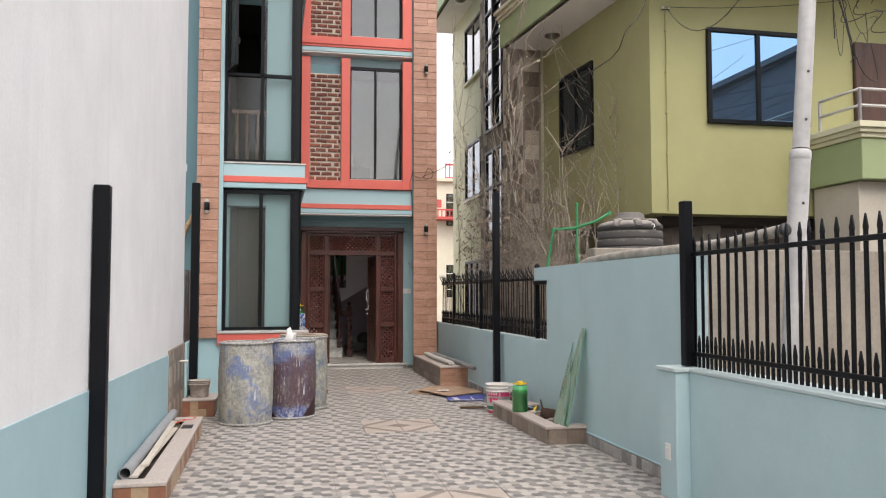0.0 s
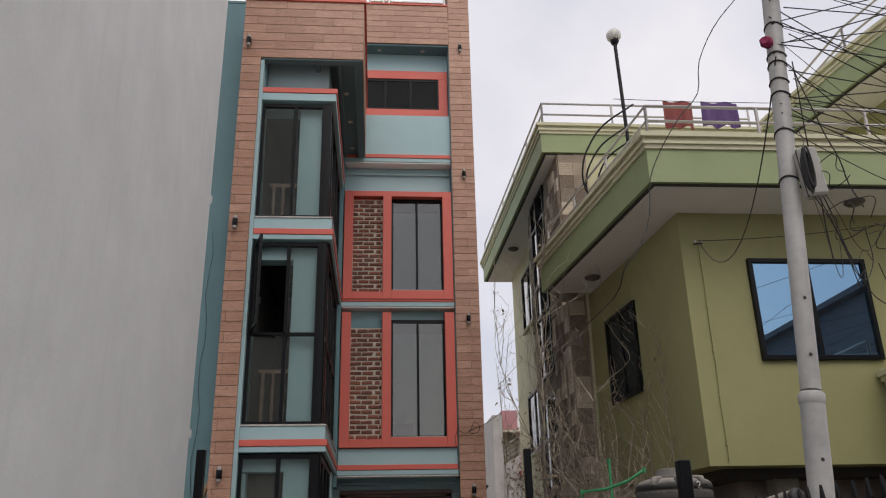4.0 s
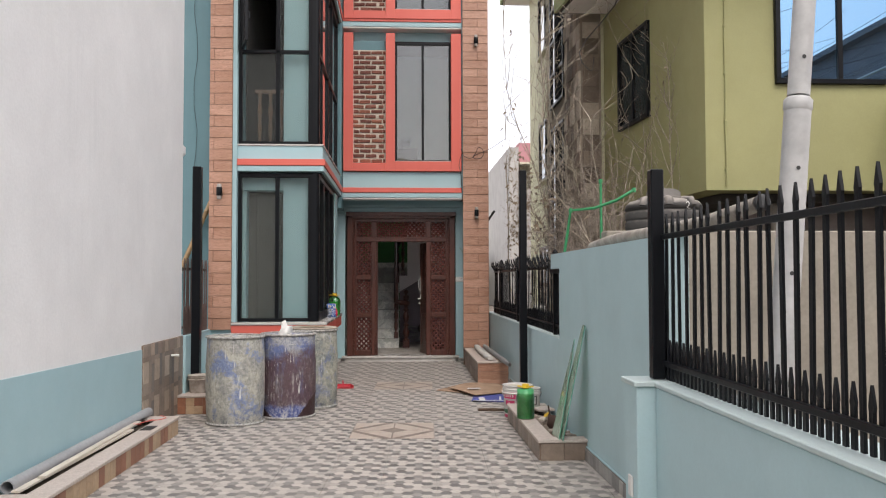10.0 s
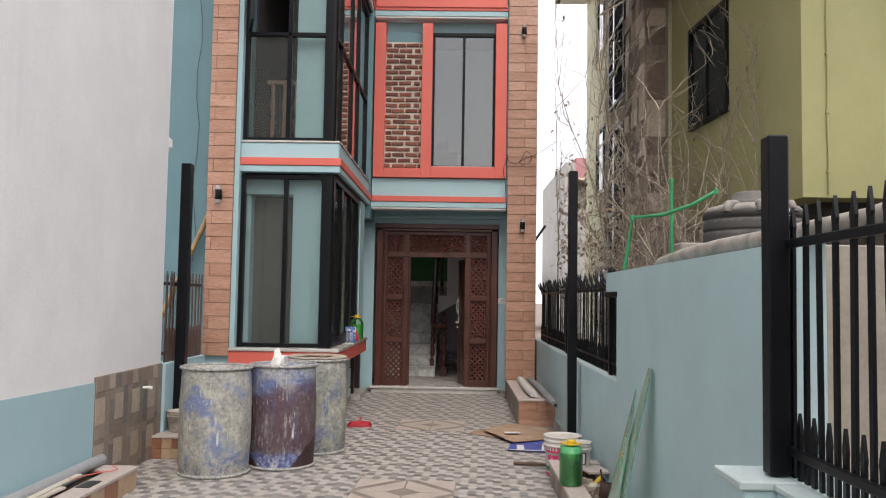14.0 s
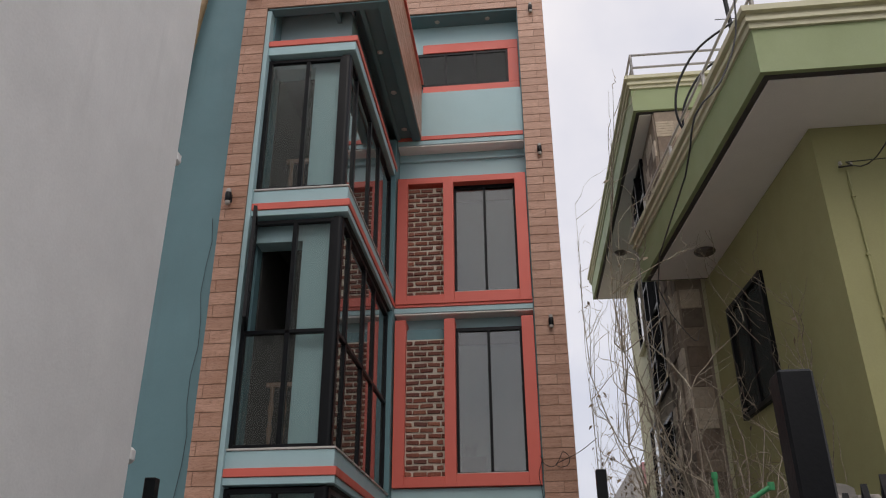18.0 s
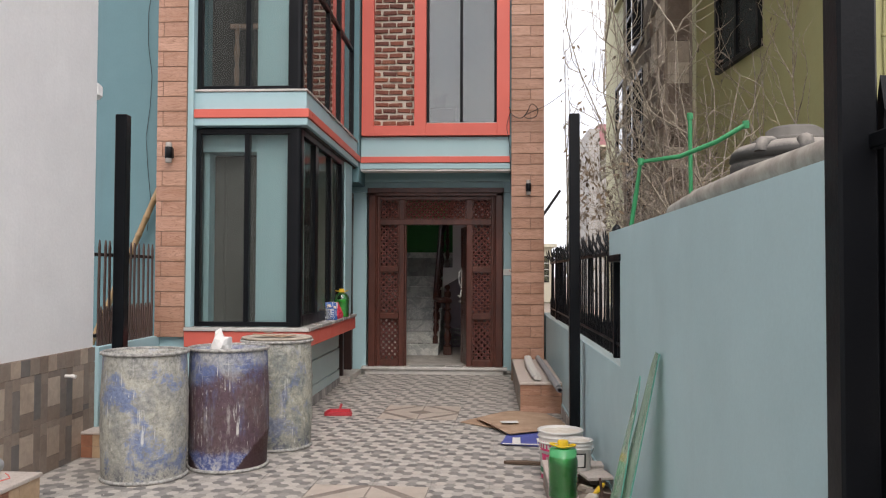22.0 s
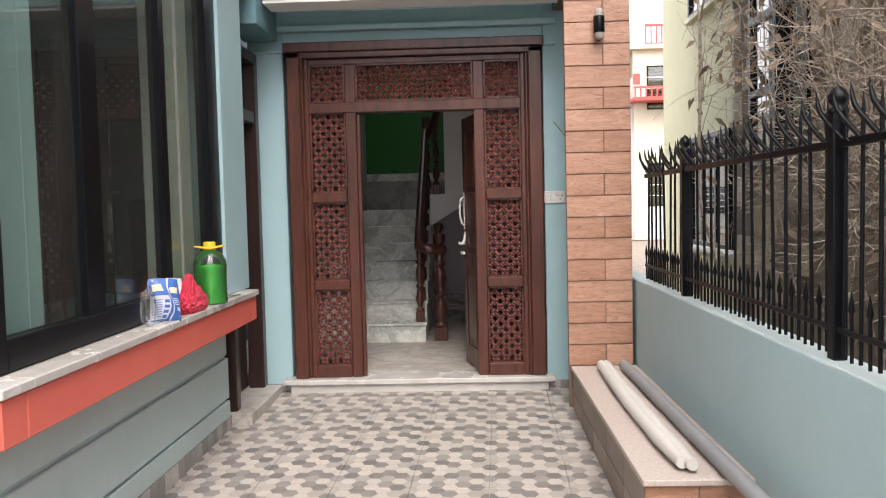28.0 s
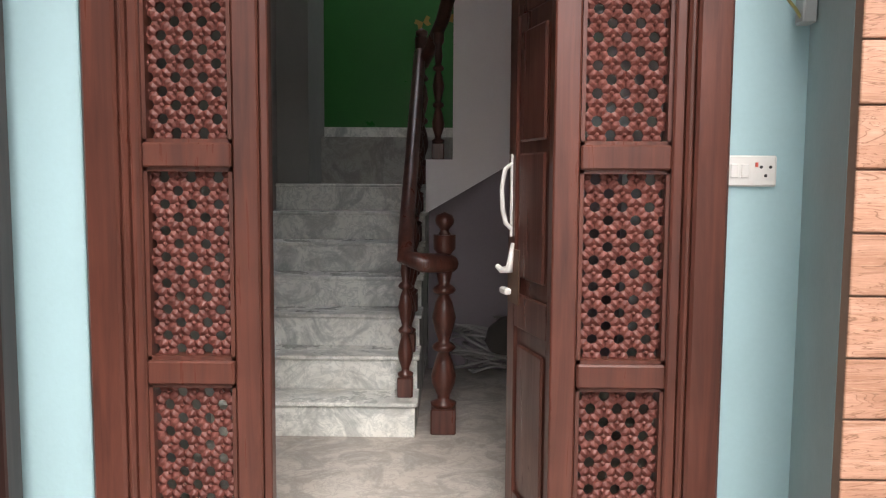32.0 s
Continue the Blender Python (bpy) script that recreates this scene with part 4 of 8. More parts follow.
def spear_fence(name, label, x, y0, y1, z0, height, step, short, thick, posts=(), tilt=0.0, rails=(0.1, 0.86), double=True, lean_top=False, metal=None):
    """Iron fence along y: flat spear pickets, short ones between, and two rails."""
    t = thing(name, label, "fence")
    metal = metal or black_metal
    for f in rails:
        part("rail", boxes((x - 0.012, x + 0.012, y0, y1, z0 + height * f - 0.015, z0 + height * f + 0.015), bev=0.003), black_metal, t)

    def spear(h, w):
        bm = bmesh.new()
        pts = [(-w / 2, 0), (w / 2, 0), (w / 2, h - 0.085), (w * 0.66, h - 0.07), (w * 0.2, h - 0.02), (0, h), (-w * 0.2, h - 0.02), (-w * 0.66, h - 0.07), (-w / 2, h - 0.085)]
        a = [bm.verts.new((-0.006, p[0], p[1])) for p in pts]
        b = [bm.verts.new((0.006, p[0], p[1])) for p in pts]
        bm.faces.new(a)
        bm.faces.new(b[::-1])
        for i in range(len(pts)):
            bm.faces.new((a[i], b[i], b[(i + 1) % len(pts)], a[(i + 1) % len(pts)]))
        return bm

    long_me, short_me = mesh_of("picket", spear(height, thick), metal), mesh_of("picket", spear(short, thick), metal)
    n = int((y1 - y0) / step)
    rr = random.Random(int(y0 * 7))
    for i in range(n + 1):
        y = y0 + (i + 0.5) * (y1 - y0) / (n + 1)
        piece("picket", long_me, t, x + 0.018, y, z0, rr.uniform(-0.3, 0.3), rr.uniform(-0.6, 0.6) + tilt, rr.uniform(-4, 4))
        if double and i < n:
            piece("picket", short_me, t, x + 0.018, y + step / 2, z0, 0, 0, rr.uniform(-4, 4))
    if lean_top:
        bm = bmesh.new()
        bar(bm, (0, 0, 0), (-0.085, 0, 0.125), 0.016, 0.01)
        bar(bm, (-0.085, 0, 0.125), (-0.105, 0, 0.158), 0.007, 0.006)
        lean_me = mesh_of("picket", bm, black_metal)
        for i in range(n + 1):
            piece("picket", lean_me, t, x, y0 + (i + 0.2) * (y1 - y0) / (n + 1), z0 + height * rails[1] - 0.01, 0, rr.uniform(-8, 8), rr.uniform(-10, 10))
    for y in posts:
        p = part("post", boxes((x - 0.03, x + 0.03, y - 0.03, y + 0.03, z0, z0 + height - 0.02), bev=0.004), black_metal, t)
        bm = bmesh.new()
        lathe(bm, [(0.045, 0), (0.045, 0.012), (0.022, 0.02), (0.04, 0.045), (0.044, 0.065), (0.03, 0.09), (0.0, 0.12)], 14, (x, y, z0 + height - 0.02), False)
        part("finial", bm, black_metal, p)
    return t


spear_fence("iron_fence", "rusty brown iron picket fence on the low wall", -1.06, 10.24, 11.42, 0.86, 0.89, 0.10, 0.33, 0.026, metal=paint("rusty_brown_metal", (0.10, 0.062, 0.052), 0.6, 0.3, 50.0, 0.2))


def gate_post(x, y, h, w=0.115, z=0.0):
    """Square steel post."""
    return solid("steel_post", boxes((-w / 2, w / 2, -w / 2, w / 2, 0, h), bev=0.006), black_metal, "square black steel post standing by the wall", "post", "square black posts", m=pose(x, y, z))


gate_post(-0.998, 5.12, 2.10, 0.09)
gate_post(-0.95, 10.5, 2.84, 0.10)
gate_post(2.90, 5.30, 1.178, 0.074, 0.935)
gate_post(2.918, 10.40, 2.80, 0.085)

# right boundary wall: low far part, tall middle, low near part with its pier
setting("wall_right", boxes((3.0, 3.13, 8.62, 15.4, 0.0, 0.915), (3.0, 3.13, 5.42, 8.62, 0.0, 1.75), (3.0, 3.13, 8.62, 9.05, 1.60, 1.75)), aqua_wall, "aqua plastered boundary wall with a fence opening", "wall")
wn = setting("wall_right_near", boxes((2.86, 3.10, -3.4, 5.215, 0.0, 0.90), (2.755, 3.10, 5.215, 5.46, 0.0, 0.90), bev=0.006), aqua_wall, "low aqua boundary wall under the iron fence", "wall")
setting("wall_cap", boxes((2.737, 3.115, 5.20, 5.475, 0.90, 0.93), (2.85, 3.115, -3.4, 5.20, 0.90, 0.925), (3.004, 3.126, 8.625, 15.4, 0.912, 0.922), bev=0.005), paint("aqua_cap", (0.50, 0.60, 0.60), 0.6, 0.12, stain=0.4), "paler painted wall coping", "wall")
setting("wall_moulding", boxes((2.985, 3.0, 5.46, 12.3, 0.10, 0.115), bev=0.004), aqua, "thin painted moulding above the skirting", "wall")
sk = setting("skirting_right", boxes((2.986, 3.0, 5.46, 12.3, 0.0, 0.098)), grout, "skirting of grey mosaic tiles", "baseboard")
me = mesh_of("tile", boxes((0.0, 0.008, 0.0, 0.0945, 0.002, 0.096), bev=0.001), skirt_tile)
for i in range(71):
    piece("tile", me, sk, 2.978, 5.47 + i * 0.096, 0)
sk2 = setting("skirting_bay", boxes((0.2585, 0.264, 11.592, 14.33, 0.0, 0.10)), grout, "skirting of grey mosaic tiles under the bay", "baseboard")
me = mesh_of("tile", boxes((0.0, 0.008, 0.0, 0.0945, 0.002, 0.103), bev=0.001), skirt_tile)
for i in range(28):
    piece("tile", me, sk2, 0.264, 11.595 + i * 0.0965, 0)

sk3 = setting("skirting_door", boxes((0.20, 0.47, 15.255, 15.268, 0.0, 0.10), (2.445, 2.67, 15.255, 15.268, 0.0, 0.10)), grout, "skirting of grey mosaic tiles beside the door step", "baseboard")
me = mesh_of("tile", boxes((0.001, 0.088, -0.007, 0.0, 0.002, 0.098), bev=0.001), skirt_tile)
for x in (0.205, 0.294, 0.383, 2.447, 2.536, 2.590):
    piece("tile", me, sk3, x, 15.255, 0)

solid("steel_lintel", boxes((2.99, 3.12, 8.60, 9.06, 1.555, 1.598), bev=0.004), black_metal, "black steel angle under the wall end over the fence", "beam")
spear_fence("iron_fence", "black iron picket fence with spear tips on the low wall", 2.93, -1.5, 5.33, 0.93, 0.93, 0.108, 0.225, 0.024)


def bent_fence(name, label, x, y0, y1, z0, posts):
    """Fence of round bars whose tips bend outward above the rail, with short spears below and square posts."""
    t = thing(name, label, "fence")
    for z, h in ((0.10, 0.009), (0.70, 0.014)):
        part("rail", boxes((x - 0.012, x + 0.012, y0, y1, z0 + z - h, z0 + z + h), bev=0.003), black_metal, t)
    bm = bmesh.new()
    tube(bm, [(0, 0, 0.012), (0, 0, 0.76), (0, 0, 0.80), (0, 0, 0.845)], [0.0068, 0.0068, 0.006, 0.001], 6)
    tube(bm, [(0, 0, 0.70), (-0.034, 0.05, 0.768), (-0.046, 0.072, 0.80), (-0.050, 0.080, 0.825), (-0.053, 0.085, 0.868)], [0.0085, 0.0085, 0.0085, 0.008, 0.001], 4)
    long_me = mesh_of("picket", bm, black_metal)
    low_me = mesh_of("picket", tube(bmesh.new(), [(0, 0, 0.012), (0, 0, 0.70)], 0.0068, 6), black_metal)
    short_me = mesh_of("picket", tube(bmesh.new(), [(0, 0, 0.006), (0, 0, 0.16), (0, 0, 0.175), (0, 0, 0.235)], [0.006, 0.006, 0.011, 0.001], 6), black_metal)
    rr = random.Random(15)
    n = int((y1 - y0) / 0.118)
    for i in range(n):
        y = y0 + (i + 0.5) * (y1 - y0) / n
        piece("picket", long_me if y > 9.12 else low_me, t, x, y, z0, rr.uniform(-0.5, 0.5), rr.uniform(-0.8, 0.8), rr.uniform(-8, 8))
        piece("picket", short_me, t, x, y + 0.059, z0, 0, rr.uniform(-1, 1), 0)
    for y in posts:
        p = part("post", boxes((x - 0.024, x + 0.024, y - 0.024, y + 0.024, z0, z0 + 0.80), bev=0.004), black_metal, t)
        bm = bmesh.new()
        lathe(bm, [(0.034, 0), (0.034, 0.010), (0.016, 0.018), (0.030, 0.036), (0.033, 0.052), (0.022, 0.072), (0.0, 0.09)], 14, (x, y, z0 + 0.80), False)
        part("finial", bm, black_metal, p)
    return t


bent_fence("iron_fence", "black iron fence with bent spike tips beside the entrance", 3.06, 8.70, 14.6, 0.922, (9.12, 11.75, 13.6))


# ---------- entrance: step, hall, stairs ----------
def veined(name, base, vein, rough=0.22):
    """Pale marble with grey clouds and thin veins, dulled by dust."""
    k = Nodes(name)
    w = k.world()
    cloud = k.noise(w, 3.5, 7.0, 0.65, 1.6)
    fine = k.noise(w, 14.0, 6.0, 0.7, 0.8)
    a = k.mix(k.ramp(cloud, (0.46, 0.0), (0.58, 0.75), (0.7, 0.2)), base, vein)
    a = k.mix(k.ramp(fine, (0.48, 0.0), (0.53, 0.5), (0.58, 0.0)), a, vein)
    dust = k.ramp(k.noise(w, 1.8, 5.0, 0.7), (0.4, 0.0), (0.7, 0.5))
    a = k.mix(dust, a, (0.42, 0.37, 0.31))
    return k.done(a, k.ramp(dust, (0.0, rough), (0.5, rough + 0.4)))


stair_marble = veined("veined_marble", (0.80, 0.81, 0.76), (0.34, 0.37, 0.36))
dusty_marble = veined("dusty_marble", (0.48, 0.45, 0.41), (0.24, 0.225, 0.21), 0.4)
# Darker copy of the stair marble; the landing's shade is in its colour.
shaded_marble = veined("shaded_marble", (0.36, 0.365, 0.34), (0.17, 0.175, 0.165), 0.3)
step = setting("door_step", boxes((0.47, 2.44, 15.165, 15.30, 0.0, 0.112), (0.42, 2.49, 15.135, 15.45, 0.112, 0.152), bev=0.006), marble, "white marble door step", "step")
setting("side_step", boxes((-0.05, 0.40, 14.335, 15.2, 0.0, 0.11), bev=0.006), dusty_marble, "low marble step at the side door", "step")
setting("hall_floor", boxes((-0.4, 3.0, 15.45, 20.2, 0.0, 0.151)), dusty_marble, "dusty veined marble hall floor", "floor")
hall_white = paint("hall_white", (0.86, 0.83, 0.845), 0.8, 0.05)
# Greyer than the hall white: this wall's dim light is in the colour.
setting("hall_wall_left", boxes((0.18, 0.38, 15.42, 18.42, 0.15, 5.2), (0.18, 0.60, 18.42, 19.1, 0.15, 5.2), (0.18, 0.46, 19.1, 20.1, 0.15, 5.2)), paint("hall_dim", (0.27, 0.275, 0.26), 0.7, 0.08), "grey wall beside the stairs, its dimness in the colour", "wall")
setting("hall_wall_right", boxes((2.75, 2.94, 15.42, 20.2, 0.15, 5.2)), hall_white, "white wall of the stair hall", "wall")
setting("hall_back_wall", boxes((0.46, 2.75, 19.9, 20.1, 0.15, 5.2)), green_wall, "glossy green painted stair wall", "wall")
setting("baseboard_landing", boxes((0.46, 2.75, 19.885, 19.899, 1.775, 1.90)), stair_marble, "pale marble skirting under the green wall", "baseboard")
setting("ceiling_hall", boxes((0.38, 2.75, 15.42, 17.6, 2.85, 3.0), (0.38, 2.75, 15.42, 17.0, 3.0, 3.02)), hall_white, "white hall ceiling", "ceiling")
# the shaft's lid leaves a skylight over the upper flight
setting("ceiling_shaft", boxes((0.24, 2.75, 17.0, 18.25, 5.2, 5.35), (0.24, 0.85, 18.25, 20.1, 5.2, 5.35), (2.05, 2.75, 18.25, 20.1, 5.2, 5.35), (0.85, 2.05, 19.5, 20.1, 5.2, 5.35), (0.38, 2.75, 17.0, 17.1, 3.0, 5.2)), hall_white, "white ceiling of the stair shaft with a skylight", "ceiling")
for p, r in (((1.33, 2.80), 20), ((1.55, 2.86), -25), ((1.20, 3.2), 40)):
    bm = bmesh.new()
    for s in (1, -1):
        prism(bm, [(0, 0), (s * 0.05, 0.045), (s * 0.075, 0.02), (s * 0.05, -0.005), (s * 0.06, -0.04), (s * 0.025, -0.045)], 0, 0.004)
    solid("butterfly_decal", bm, paint("gold_decal", (0.35, 0.22, 0.05), 0.4, 0.1), "small gold butterfly ornament on the green wall", "decoration", "butterflies on the wall", m=pose(p[0], 19.896, p[1], 90, 0, 0) @ pose(0, 0, 0, 0, 0, r))

stairs = thing("staircase", "pale veined marble staircase rising to a landing", "stairs")
RISE, RUN, S0 = 0.1815, 0.262, 0.152
for i in range(7):
    y, z = 16.80 + RUN * i, S0 + RISE * i
    y1 = 19.9 if i == 6 else y + RUN + 0.02
    s = part("step", boxes((0.38, 1.42, y, y1, S0, z + RISE - 0.024)), stair_marble, stairs)
    part("tread", boxes((0.38, 1.435, y - 0.022, 18.42 if i == 6 else y1 - 0.01, z + RISE - 0.022, z + RISE), bev=0.005), stair_marble, s)
part("landing", boxes((0.46, 2.75, 18.95, 19.885, 1.40, 1.772)), shaded_marble, stairs, "raised marble landing under the green wall")
# the upper flight's white flank with its raking underside
bm = bmesh.new()
for y0, y1 in ((17.95, 18.10),):
    pts = [(1.43, 1.24), (2.75, 2.02), (2.75, 5.0), (1.60, 5.0), (1.60, 1.585), (1.43, 1.585)]
    a = [bm.verts.new((x, y0, z)) for x, z in pts]
    b = [bm.verts.new((x, y1, z)) for x, z in pts]
    bm.faces.new(a)
    bm.faces.new(b[::-1])
    for i in range(len(pts)):
        bm.faces.new((a[i], a[(i + 1) % 6], b[(i + 1) % 6], b[i]))
part("upper_flight", bm, hall_white, stairs, "white plastered flank of the upper flight")
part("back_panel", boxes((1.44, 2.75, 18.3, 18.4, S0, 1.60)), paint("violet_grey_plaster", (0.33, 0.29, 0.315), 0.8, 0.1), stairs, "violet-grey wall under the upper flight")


def turned(h, r, n=14):
    """A turned baluster or newel of height h."""
    bm = bmesh.new()
    box(bm, -r * 1.25, r * 1.25, -r * 1.25, r * 1.25, 0, h * 0.13, 0.006)
    prof = [(1.1, 0.13), (1.3, 0.145), (1.3, 0.155), (0.6, 0.17), (0.65, 0.19), (1.15, 0.25), (1.25, 0.29), (0.9, 0.36), (0.55, 0.41), (1.0, 0.42), (1.2, 0.435), (1.0, 0.45), (0.55, 0.465), (0.95, 0.53), (1.2, 0.585), (0.85, 0.66), (0.5, 0.70), (1.0, 0.71), (1.2, 0.725), (1.0, 0.74), (0.55, 0.755), (0.85, 0.82), (0.6, 0.90), (1.1, 0.93), (1.1, 1.0)]
    lathe(bm, [(r * a, h * b) for a, b in prof], n)
    return bm


bal = thing("stair_balustrade", "dark turned wooden stair balustrade with newel post", "balustrade")
newel = part("newel_post", turned(1.03, 0.052, 18), door_wood, bal, "thick turned newel post")
newel.matrix_basis = pose(1.565, 16.90, S0)
bm = bmesh.new()
lathe(bm, [(0.034, 0), (0.022, 0.02), (0.026, 0.03), (0.046, 0.055), (0.050, 0.075), (0.040, 0.100), (0.0, 0.116)], 18, (0, 0, 1.03), False)
part("finial", bm, door_wood, newel)
me = mesh_of("baluster", turned(0.80, 0.032), door_wood)
for i in range(7):
    piece("baluster", me, bal, 1.365, 16.92 + RUN * i, S0 + RISE * (i + 1))
part("handrail", tube(bmesh.new(), [(1.60, 16.92, 1.03), (1.56, 16.86, 1.04), (1.46, 16.82, 1.045), (1.37, 16.84, 1.07), (1.365, 16.98, 1.19), (1.365, 18.3, 2.18), (1.365, 18.5, 2.33)], [0.046, 0.05, 0.05, 0.046, 0.042, 0.042, 0.042], 10), door_wood, bal)
upper_post = part("newel_post", turned(1.02, 0.042), door_wood, bal)
upper_post.matrix_basis = pose(1.375, 18.55, S0 + 7 * RISE)
bm = bmesh.new()
lathe(bm, [(0.03, 0), (0.042, 0.02), (0.042, 0.045), (0.0, 0.07)], 14, (0, 0, 1.02), False)
part("finial", bm, door_wood, upper_post)
side_post = part("newel_post", turned(0.80, 0.032), door_wood, bal)
side_post.matrix_basis = pose(1.505, 18.03, 1.585)
part("handrail", tube(bmesh.new(), [(1.39, 18.50, 2.26), (1.46, 18.25, 2.36), (1.53, 18.03, 2.47), (1.58, 17.9, 2.62), (1.66, 17.85, 2.80)], 0.045, 8), door_wood, bal)

cable_grey = paint("grey_cable", (0.42, 0.405, 0.39), 0.6, 0.2)
coil = thing("cable_coil", "tangled coil of grey electric cable on the floor", "cable")
rnd = random.Random(3)
for i in range(16):
    r, cx, cy = rnd.uniform(0.10, 0.28), 1.84 + rnd.uniform(-0.08, 0.08), 18.2 + rnd.uniform(-0.08, 0.08)
    ph, tx, ty = rnd.uniform(0, 6), rnd.uniform(-0.4, 0.4), rnd.uniform(-0.5, 0.5)
    part("loop", tube(bmesh.new(), [(cx + r * math.cos(a + ph), cy + r * math.sin(a + ph), 0.175 + 0.016 * i + abs(r * (tx * math.cos(a) + ty * math.sin(a)))) for a in [j * math.pi / 10 for j in range(20)]], 0.010, 6), cable_grey, coil)
bm = bmesh.new()
lathe(bm, [(0.0, 0.0), (0.16, 0.0), (0.19, 0.06), (0.17, 0.14), (0.10, 0.20), (0.0, 0.23)], 16, (2.0, 17.75, 0.40), False)
part("sack", bm, matt_near_black, coil)

# ---------- carved main door ----------
pale_wood = wood("worn_wood_edge", (0.16, 0.075, 0.05), (0.26, 0.13, 0.09), 0.5)
lattice_wood = wood("lattice_wood", (0.07, 0.021, 0.017), (0.165, 0.056, 0.045), 0.45, (1, 1, 1), 40.0, spec=0.25)
door = tagged(new("door_1"), "carved dark red wooden double door with flower lattice panels, one leaf open", "door", kind="structure")
D0, D1 = 15.10, 15.24
door.matrix_basis = pose(0.012, 0.085, 0)


def frame_bar(*r, bev=0.006, m=None):
    return part("frame_bar", boxes(r, bev=bev), m or door_wood, door)


for s in (1, -1):
    fx = lambda a, b: (1.455 + s * a, 1.455 + s * b) if s > 0 else (1.455 - b, 1.455 - a)
    a, b = fx(0.855, 0.958)
    frame_bar(a, b, D0, D1 + 0.05, 0.152, 2.63, bev=0.009)
    a, b = fx(0.832, 0.856)
    frame_bar(a, b, D0 + 0.016, D1 + 0.03, 0.152, 2.60, bev=0.008)
    a, b = fx(0.798, 0.833)
    frame_bar(a, b, D0 + 0.036, D1 + 0.02, 0.152, 2.584)
    a, b = fx(0.445, 0.525)
    frame_bar(a, b, D0 + 0.05, D1 + 0.02, 0.152, 2.5385)
frame_bar(0.48, 2.43, D0 - 0.02, D1 + 0.05, 2.63, 2.70)
frame_bar(0.50, 2.41, D0, D1 + 0.05, 2.585, 2.628)
frame_bar(0.655, 2.255, D0 + 0.04, D1 + 0.02, 2.175, 2.255)
frame_bar(0.655, 2.255, D0 + 0.047, D1 + 0.02, 2.54, 2.584)

bm = bmesh.new()
for q in range(4):
    a = math.pi / 4 + q * math.pi / 2
    c = Vector((0.0185 * math.cos(a), 0, 0.0185 * math.sin(a)))
    ring = []
    for k in range(8):
        t = k * math.pi / 4
        rad = 0.0168 if k % 4 != 0 else 0.0145
        ring.append(bm.verts.new(c + Vector((rad * math.cos(a + t), 0.004 if k in (3, 4, 5) else -0.001, rad * math.sin(a + t)))))
    tip = bm.verts.new(c + Vector((0, -0.009, 0)))
    low = [bm.verts.new((v.co.x, 0.014, v.co.z)) for v in ring]
    for k in range(8):
        bm.faces.new((ring[k], ring[(k + 1) % 8], tip))
        bm.faces.new((ring[k], low[k], low[(k + 1) % 8], ring[(k + 1) % 8]))
hub = [bm.verts.new((0.008 * math.cos(t), -0.006, 0.008 * math.sin(t))) for t in [k * math.pi / 3 for k in range(6)]]
tip = bm.verts.new((0, -0.012, 0))
for k in range(6):
    bm.faces.new((hub[k], hub[(k + 1) % 6], tip))
flower_me = mesh_of("flower", bm, lattice_wood)


def lattice(x0, x1, z0, z1):
    """A framed panel filled with a staggered lattice of carved flowers."""
    p = part("lattice_panel", boxes((x0, x0 + 0.012, 15.155, 15.22, z0, z1), (x1 - 0.012, x1, 15.155, 15.22, z0, z1), (x0, x1, 15.155, 15.22, z0, z0 + 0.012), (x0, x1, 15.155, 15.22, z1 - 0.012, z1)), door_wood, door)
    nx = max(1, round((x1 - x0) / 0.080))
    dx = (x1 - x0 - 0.02) / nx
    nz = max(1, round((z1 - z0) / 0.0435))
    dz = (z1 - z0 - 0.02) / nz
    for j in range(nz):
        for i in range(nx + (j % 2)):
            x = x0 + 0.01 + (i + (0.0 if j % 2 else 0.5)) * dx
            if x0 + 0.008 < x < x1 - 0.008 or j % 2 == 0:
                piece("flower", flower_me, p, x, 15.185, z0 + 0.01 + (j + 0.5) * dz)
    return p


cross = ((0.152, 0.245), (0.83, 0.905), (1.50, 1.575), (2.18, 2.25))
for x0, x1 in ((0.657, 0.928), (1.982, 2.253)):
    for (a, b), (c, d) in zip(cross, cross[1:]):
        frame_bar(x0, x1, 15.14, 15.235, a, b)
        lattice(x0, x1, b, c)
    lattice(x0, x1, 2.257, 2.54)
lattice(1.012, 1.898, 2.257, 2.54)


def leaf(hinge, angle, s):
    """A panelled door leaf, built along +x from its hinge."""
    lf = part("door_leaf", boxes((0, 0.08, -0.02, 0.02, 0, 2.0), (0.40, 0.475, -0.02, 0.02, 0, 2.0), (0.08, 0.40, -0.02, 0.02, 0, 0.16), (0.08, 0.40, -0.02, 0.02, 0.78, 0.90), (0.08, 0.40, -0.02, 0.02, 1.88, 2.0), (0.08, 0.40, -0.008, 0.008, 0.1, 1.95), bev=0.003), door_wood, door)
    for z0, z1 in ((0.22, 0.72), (0.96, 1.40), (1.44, 1.82)):
        for sy in (1, -1):
            part("raised_panel", boxes((0.12, 0.36, min(0.006 * sy, 0.022 * sy), max(0.006 * sy, 0.022 * sy), z0, z1), bev=0.007), door_wood, lf)
    lf.matrix_basis = pose(*hinge, 0, 0, angle)
    return lf


